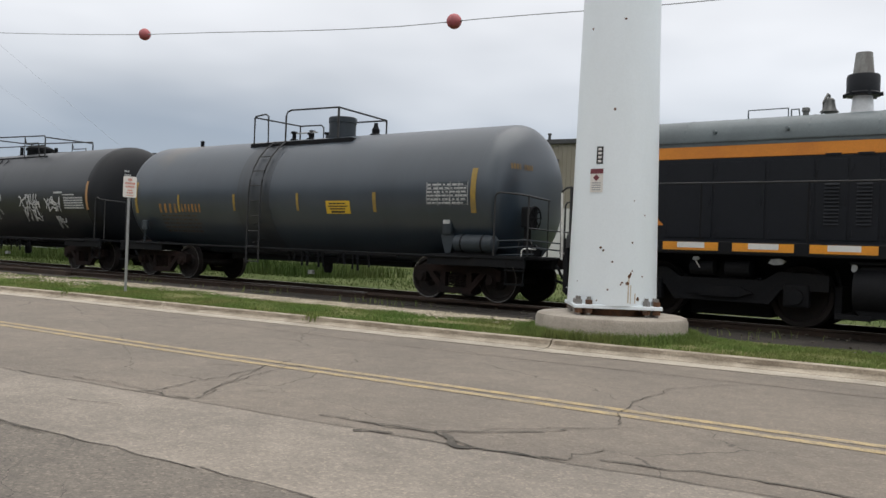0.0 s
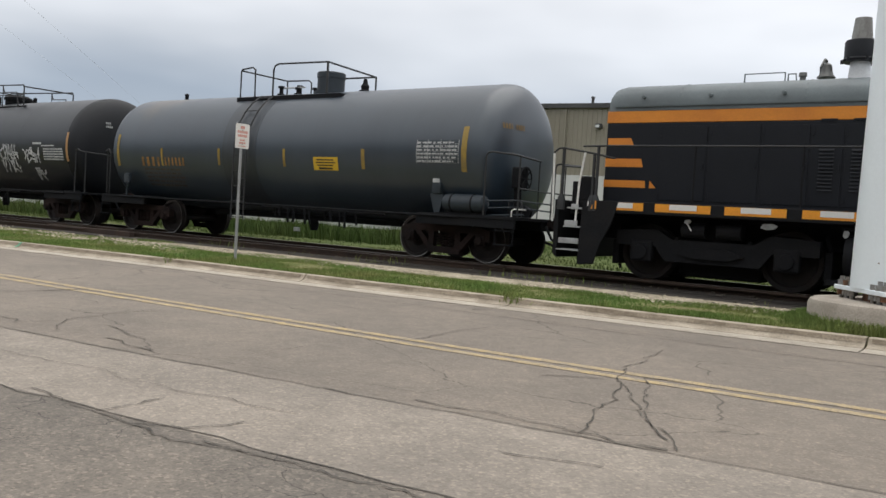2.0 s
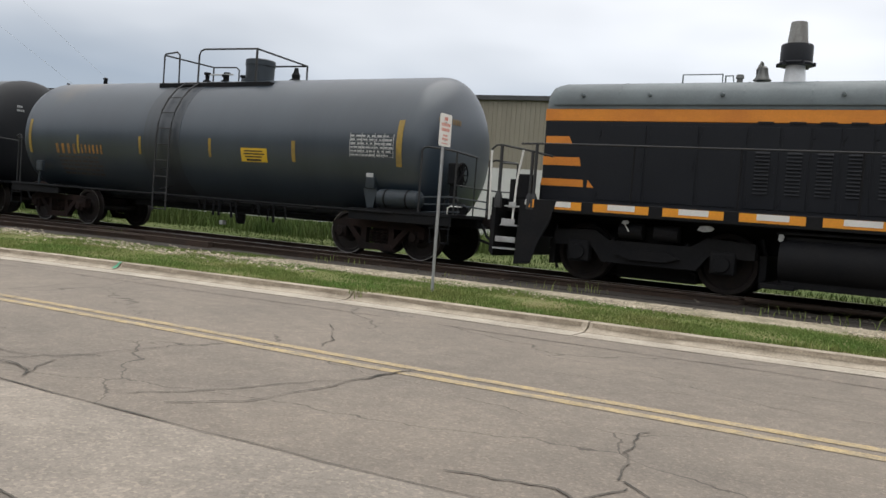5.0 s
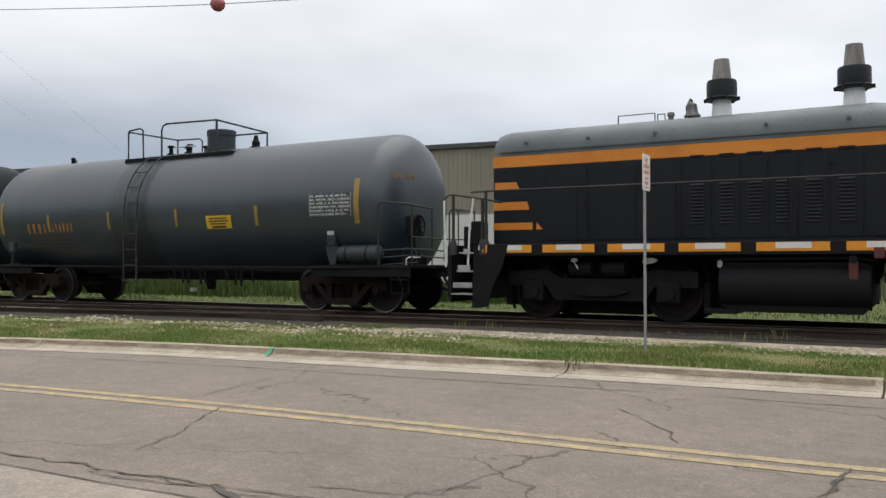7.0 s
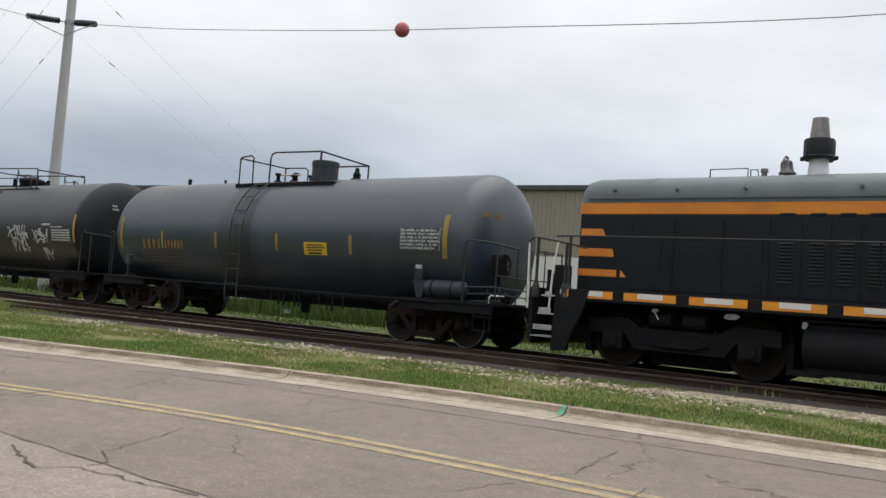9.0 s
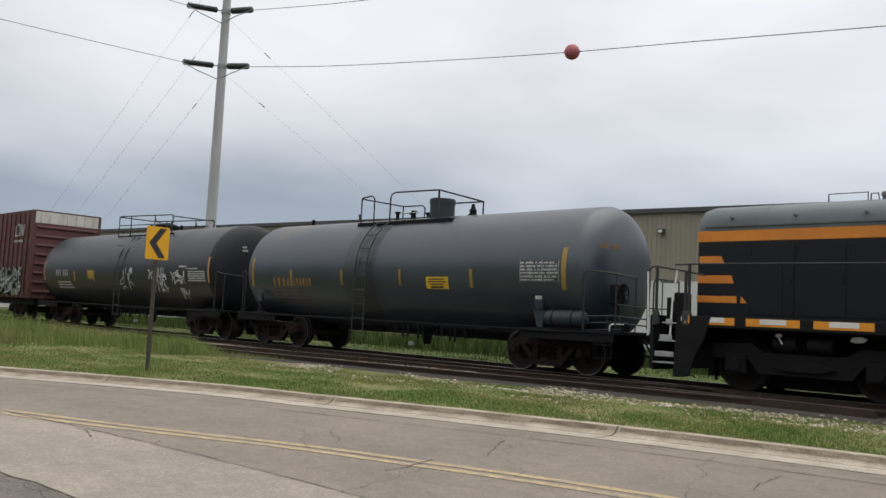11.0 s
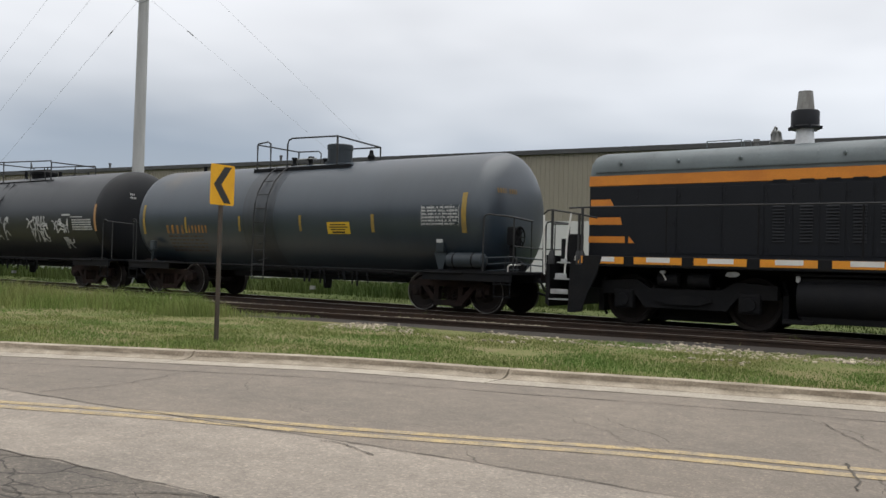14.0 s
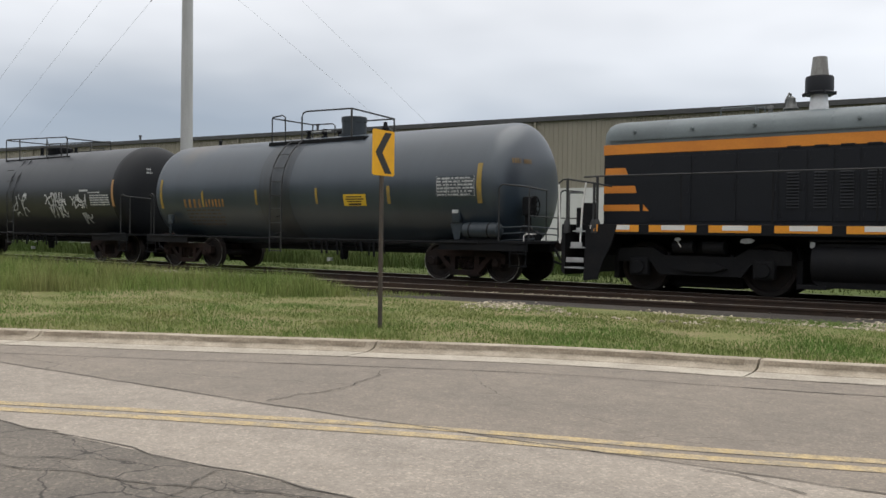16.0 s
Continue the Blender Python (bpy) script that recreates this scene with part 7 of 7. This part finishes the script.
# ---- chevron sign ----
CX, CY = -25.75, -8.71
chev = thing("chevron_sign", CX, CY, 0.12, "yellow curve sign with black chevron on dark rusty post", "street sign")
bm = bmesh.new()
a = [bm.verts.new((CX - 0.012 + px * 1.2, CY + py * 1.3, -0.2)) for px, py in prof]
b = [bm.verts.new((CX - 0.012 + px * 1.2, CY + py * 1.3, 2.70)) for px, py in prof]
for i in range(12):
    bm.faces.new((a[i], a[(i + 1) % 12], b[(i + 1) % 12], b[i]))
bm.faces.new(a), bm.faces.new(b)
part("post", bm, POSTBROWN, chev)
bm = bmesh.new()
box(bm, CX + 0.006, CX + 0.010, CY - 0.225, CY + 0.225, 2.13, 2.73)
edges = [e for e in bm.edges if abs(e.verts[0].co.x - e.verts[1].co.x) > 0.003]
bmesh.ops.bevel(bm, geom=edges, offset=0.03, segments=4, affect="EDGES", profile=0.5)
face = part("panel", bm, SIGNYELLOW, chev, "yellow reflective sheet")
bm = bmesh.new()
# the chevron points to the road's bend
shape = [(0.165, 2.70), (0.03, 2.70), (-0.165, 2.43), (0.03, 2.16), (0.165, 2.16), (-0.025, 2.43)]
v0 = [bm.verts.new((CX + 0.0105, CY + y, z)) for y, z in shape]
v1 = [bm.verts.new((CX + 0.0125, CY + y, z)) for y, z in shape]
for quad in ((0, 1, 2, 5), (5, 2, 3, 4)):
    bm.faces.new([v1[i] for i in quad])
    bm.faces.new([v0[i] for i in quad][::-1])
for i in range(6):
    bm.faces.new((v0[i], v0[(i + 1) % 6], v1[(i + 1) % 6], v1[i]))
part("chevron", bm, INK, face, "black chevron")

# ---- long warehouse behind the railway ----
house = thing("warehouse", -36, 30, 0, "long beige metal-clad warehouse with white base wall", "warehouse")
WALL_Y = lambda x: 30 + 0.13 * (x + 36)
BA, BB = -150.0, 30.0


def along(x, out=0.0):
    d = Vector((1, 0.13, 0)).normalized()
    n = Vector((d.y, -d.x, 0))
    return Vector((x, WALL_Y(x), 0)) + n * out


def wall_slab(x0, x1, o0, o1, z0, z1):
    bm = bmesh.new()
    v = [bm.verts.new(along(x, o) + Vector((0, 0, z))) for z in (z0, z1) for x, o in ((x0, o0), (x1, o0), (x1, o1), (x0, o1))]
    for f in ((0, 1, 2, 3), (4, 5, 6, 7), (0, 1, 5, 4), (1, 2, 6, 5), (2, 3, 7, 6), (3, 0, 4, 7)):
        bm.faces.new([v[i] for i in f])
    return bm


part("base_wall", wall_slab(BA, BB, -0.3, 0.02, -0.1, 4.22), CLADWHITE, house, "white lower wall")
part("core_wall", wall_slab(BA, BB, -0.3, -0.08, 4.22, 8.4), CLAD, house)
# ribbed sheets, one for each bay
for i in range(30):
    x0 = BA + i * 6
    bm = bmesh.new()
    rows = []
    for k in range(20):
        s = x0 + k * 0.3
        for off, o in ((0.0, 0.0), (0.2, 0.0), (0.225, 0.045), (0.275, 0.045)):
            p = along(min(s + off, x0 + 6), o)
            rows.append((bm.verts.new(p + Vector((0, 0, 4.2))), bm.verts.new(p + Vector((0, 0, 8.36)))))
    p = along(x0 + 6, 0)
    rows.append((bm.verts.new(p + Vector((0, 0, 4.2))), bm.verts.new(p + Vector((0, 0, 8.36)))))
    for a, b in zip(rows, rows[1:]):
        bm.faces.new((a[0], b[0], b[1], a[1]))
    part("cladding_sheet", bm, CLAD, house)
part("eaves_trim", wall_slab(BA, BB, 0.0, 0.22, 8.34, 8.62), TRIM, house, "dark eaves gutter")
bm = bmesh.new()
v = [bm.verts.new(p) for p in (along(BA, 0.1) + Vector((0, 0, 8.6)), along(BB, 0.1) + Vector((0, 0, 8.6)), along(BB, -30) + Vector((0, 0, 9.6)), along(BA, -30) + Vector((0, 0, 9.6)))]
bm.faces.new(v)
w = [bm.verts.new(q.co - Vector((0, 0, 0.2))) for q in v]
bm.faces.new(w)
for i in range(4):
    bm.faces.new((v[i], v[(i + 1) % 4], w[(i + 1) % 4], w[i]))
part("roof", bm, ROOFING, house, "low grey roof")
for x0, x1, o0, o1 in ((BA, BA + 0.3, -60, -0.3), (BB - 0.3, BB, -60, -0.3), (BA, BB, -60.3, -60)):
    part("wall", wall_slab(x0, x1, o0, o1, 0, 8.4), CLAD, house)
for x in (-21.2, -45, -69, -93, 3):
    c = along(x, 0.1)
    part("downspout", box(bmesh.new(), c.x - 0.06, c.x + 0.06, c.y - 0.06, c.y + 0.06, 0, 8.4), CLAD, house)
for x in (-37.1, -19.0, -55, -73):
    c = along(x, 0.0)
    bm = bmesh.new()
    box(bm, c.x - 0.18, c.x + 0.18, c.y - 0.4, c.y - 0.02, 7.1, 7.36, 0.03)
    lamp = part("wall_lamp", bm, TRIM, house, "dark wall lamp")
    part("lens", box(bmesh.new(), c.x - 0.13, c.x + 0.13, c.y - 0.42, c.y - 0.36, 7.12, 7.28, 0.01), LENS, lamp, "pale lamp lens")
for x in (-19.7, -62, -80):
    c = along(x, -0.4)
    part("roof_pipe", lathe(bmesh.new(), [(8.5, 0.09), (9.0, 0.09), (9.0, 0.14), (9.1, 0.12), (9.12, 0)], c, "Z", 10), TRIM, house)

# ---- utility pole, conductors, marker balls ----
UX, UY = -51.42, 7.6
upole = thing("utility_pole", UX, UY, 0, "tall grey pole with dark insulators behind the train", "utility pole")
part("pole", lathe(bmesh.new(), [(-0.3, 0.30), (8, 0.265), (14, 0.235), (22, 0.19), (22.1, 0.0)], (UX, UY, 0), "Z", 20), FARPOLE, upole, "", True)
for z in (14.25, 17.3, 20.4):
    part("band", lathe(bmesh.new(), [(z - 0.12, 0.26), (z + 0.12, 0.255)], (UX, UY, 0), "Z", 20), CABLE, upole)
    for d in (-1, 1):
        e = Vector((0.3, 0.021, 0.0)) if d > 0 else Vector((-0.01, -0.3, 0))
        p0 = Vector((UX, UY, z)) + e
        p1 = p0 + (Vector((2.05, 0.145, -0.32)) if d > 0 else Vector((-0.04, -2.05, -0.3)))
        bm = bmesh.new()
        n = 12
        pts, rad = [], []
        for k in range(n * 2 + 1):
            pts.append(p0.lerp(p1, 0.12 + 0.84 * k / (n * 2)))
            rad.append(0.17 if k % 2 else 0.10)
        tube(bm, pts, rad, 12)
        part("insulator", bm, INSULATOR, upole, "dark insulator string", True)
        part("link", tube(bmesh.new(), [p0 - e * 0.3, p0.lerp(p1, 0.14)], 0.03, 6), CABLE, upole)
    a, b = Vector((UX - 0.05, UY - 2.35, z - 0.3)), Vector((UX + 2.35, UY + 0.166, z - 0.32))
    part("jumper", tube(bmesh.new(), [a, a.lerp(b, 0.25) - Vector((0, 0, 0.42)), a.lerp(b, 0.5) + Vector((-0.5, 0.5, -0.62)), a.lerp(b, 0.75) - Vector((0, 0, 0.42)), b], 0.025, 6), CABLE, upole)


def conductor(points, r=0.02, label="thin grey overhead conductor strung between poles", category="cable"):
    ob = thing("overhead_cable", *points[0], label, category)
    part("strand", tube(bmesh.new(), points, r, 6), CABLE, ob)
    return ob


wy = lambda x: 7.6 + 0.0707 * (x + 51.42)
wz = smooth_line([(-49.05, 13.9), (-43.0, 13.0), (-38.1, 12.4), (-33.5, 11.87), (-29.5, 11.45), (-25.0, 11.05), (-21.0, 10.67), (-17.0, 10.31), (-12.8, 10.04), (-11.1, 9.99), (-1.2, 9.53), (10, 9.5), (30, 10.2), (60, 13.5)])
conductor([(x, wy(x), float(wz(x))) for x in np.linspace(-49.05, 60, 60)], 0.016)
for dz in (3.05, 6.15):
    conductor([(x, wy(x), float(wz(x)) + dz) for x in np.linspace(-49.05, 60, 40)], 0.016)
for z in (14.25, 17.3, 20.4):
    conductor([(UX - 0.05 - 0.02 * k, UY - 2.35 - 2.2 * k, z - 0.3 - 0.09 * k * (1 - k / 30)) for k in range(24)], 0.016)
for x in (-29.52, -11.3, 7.3):
    ball = thing("marker_ball", x, wy(x), float(wz(x)), "faded red aerial marker ball on the cable", "marker ball", "marker balls on the cable")
    part("shell", lathe(bmesh.new(), [(0.29 * math.cos(math.pi * (12 - k) / 12), 0.29 * math.sin(math.pi * (12 - k) / 12)) for k in range(13)], (x, wy(x), float(wz(x))), "X", 24), REDBALL, ball, "", True)
    part("clamp", tube(bmesh.new(), [(x - 0.36, wy(x) - 0.025, float(wz(x - 0.36))), (x + 0.36, wy(x) + 0.025, float(wz(x + 0.36)))], 0.035, 8), CABLE, ball)
for z, ex, ey in ((14.0, -43.5, 27.2), (17.1, -42.2, 27.6), (14.0, -77.0, 8.2), (17.1, -82.0, 8.0), (20.2, -87.0, 8.0)):
    g = thing("guy_wire", UX, UY, z, "thin pale guy wire anchored in the ground", "guy wire")
    a, b = Vector((UX, UY, z)), Vector((ex, ey, 0.0))
    part("strand", tube(bmesh.new(), [a, b], 0.0055, 5), GUY, g)
    part("turnbuckle", tube(bmesh.new(), [a.lerp(b, 0.1), a.lerp(b, 0.115)], 0.022, 6), INSULATOR, g)

# plain unseen wall added to close the place behind the camera, blocking low sky
back_wall = thing("backdrop", -15, -52, 0, "plain dark unseen wall added to block low sky", "backdrop", kind="structure")
part("backdrop_wall", box(bmesh.new(), -160, 120, -53, -52, -0.2, 13), WALLBACK, back_wall)

# ---- motion ----
def rolled(t):
    return float(np.interp(t, [r[0] for r in ROLL], [r[1] for r in ROLL]))


def motions():
    for car, x in ROLLING:
        walk(car, [(t, pose(x + u, 0, RAIL_Z)) for t, u in ROLL])
    for ob, x, z, r in WHEELS:
        walk(ob, [(t, pose(x, 0, z, 0, math.degrees(rolled(t) / r), 0)) for t in [k * 0.2 for k in range(81)]])


motions()
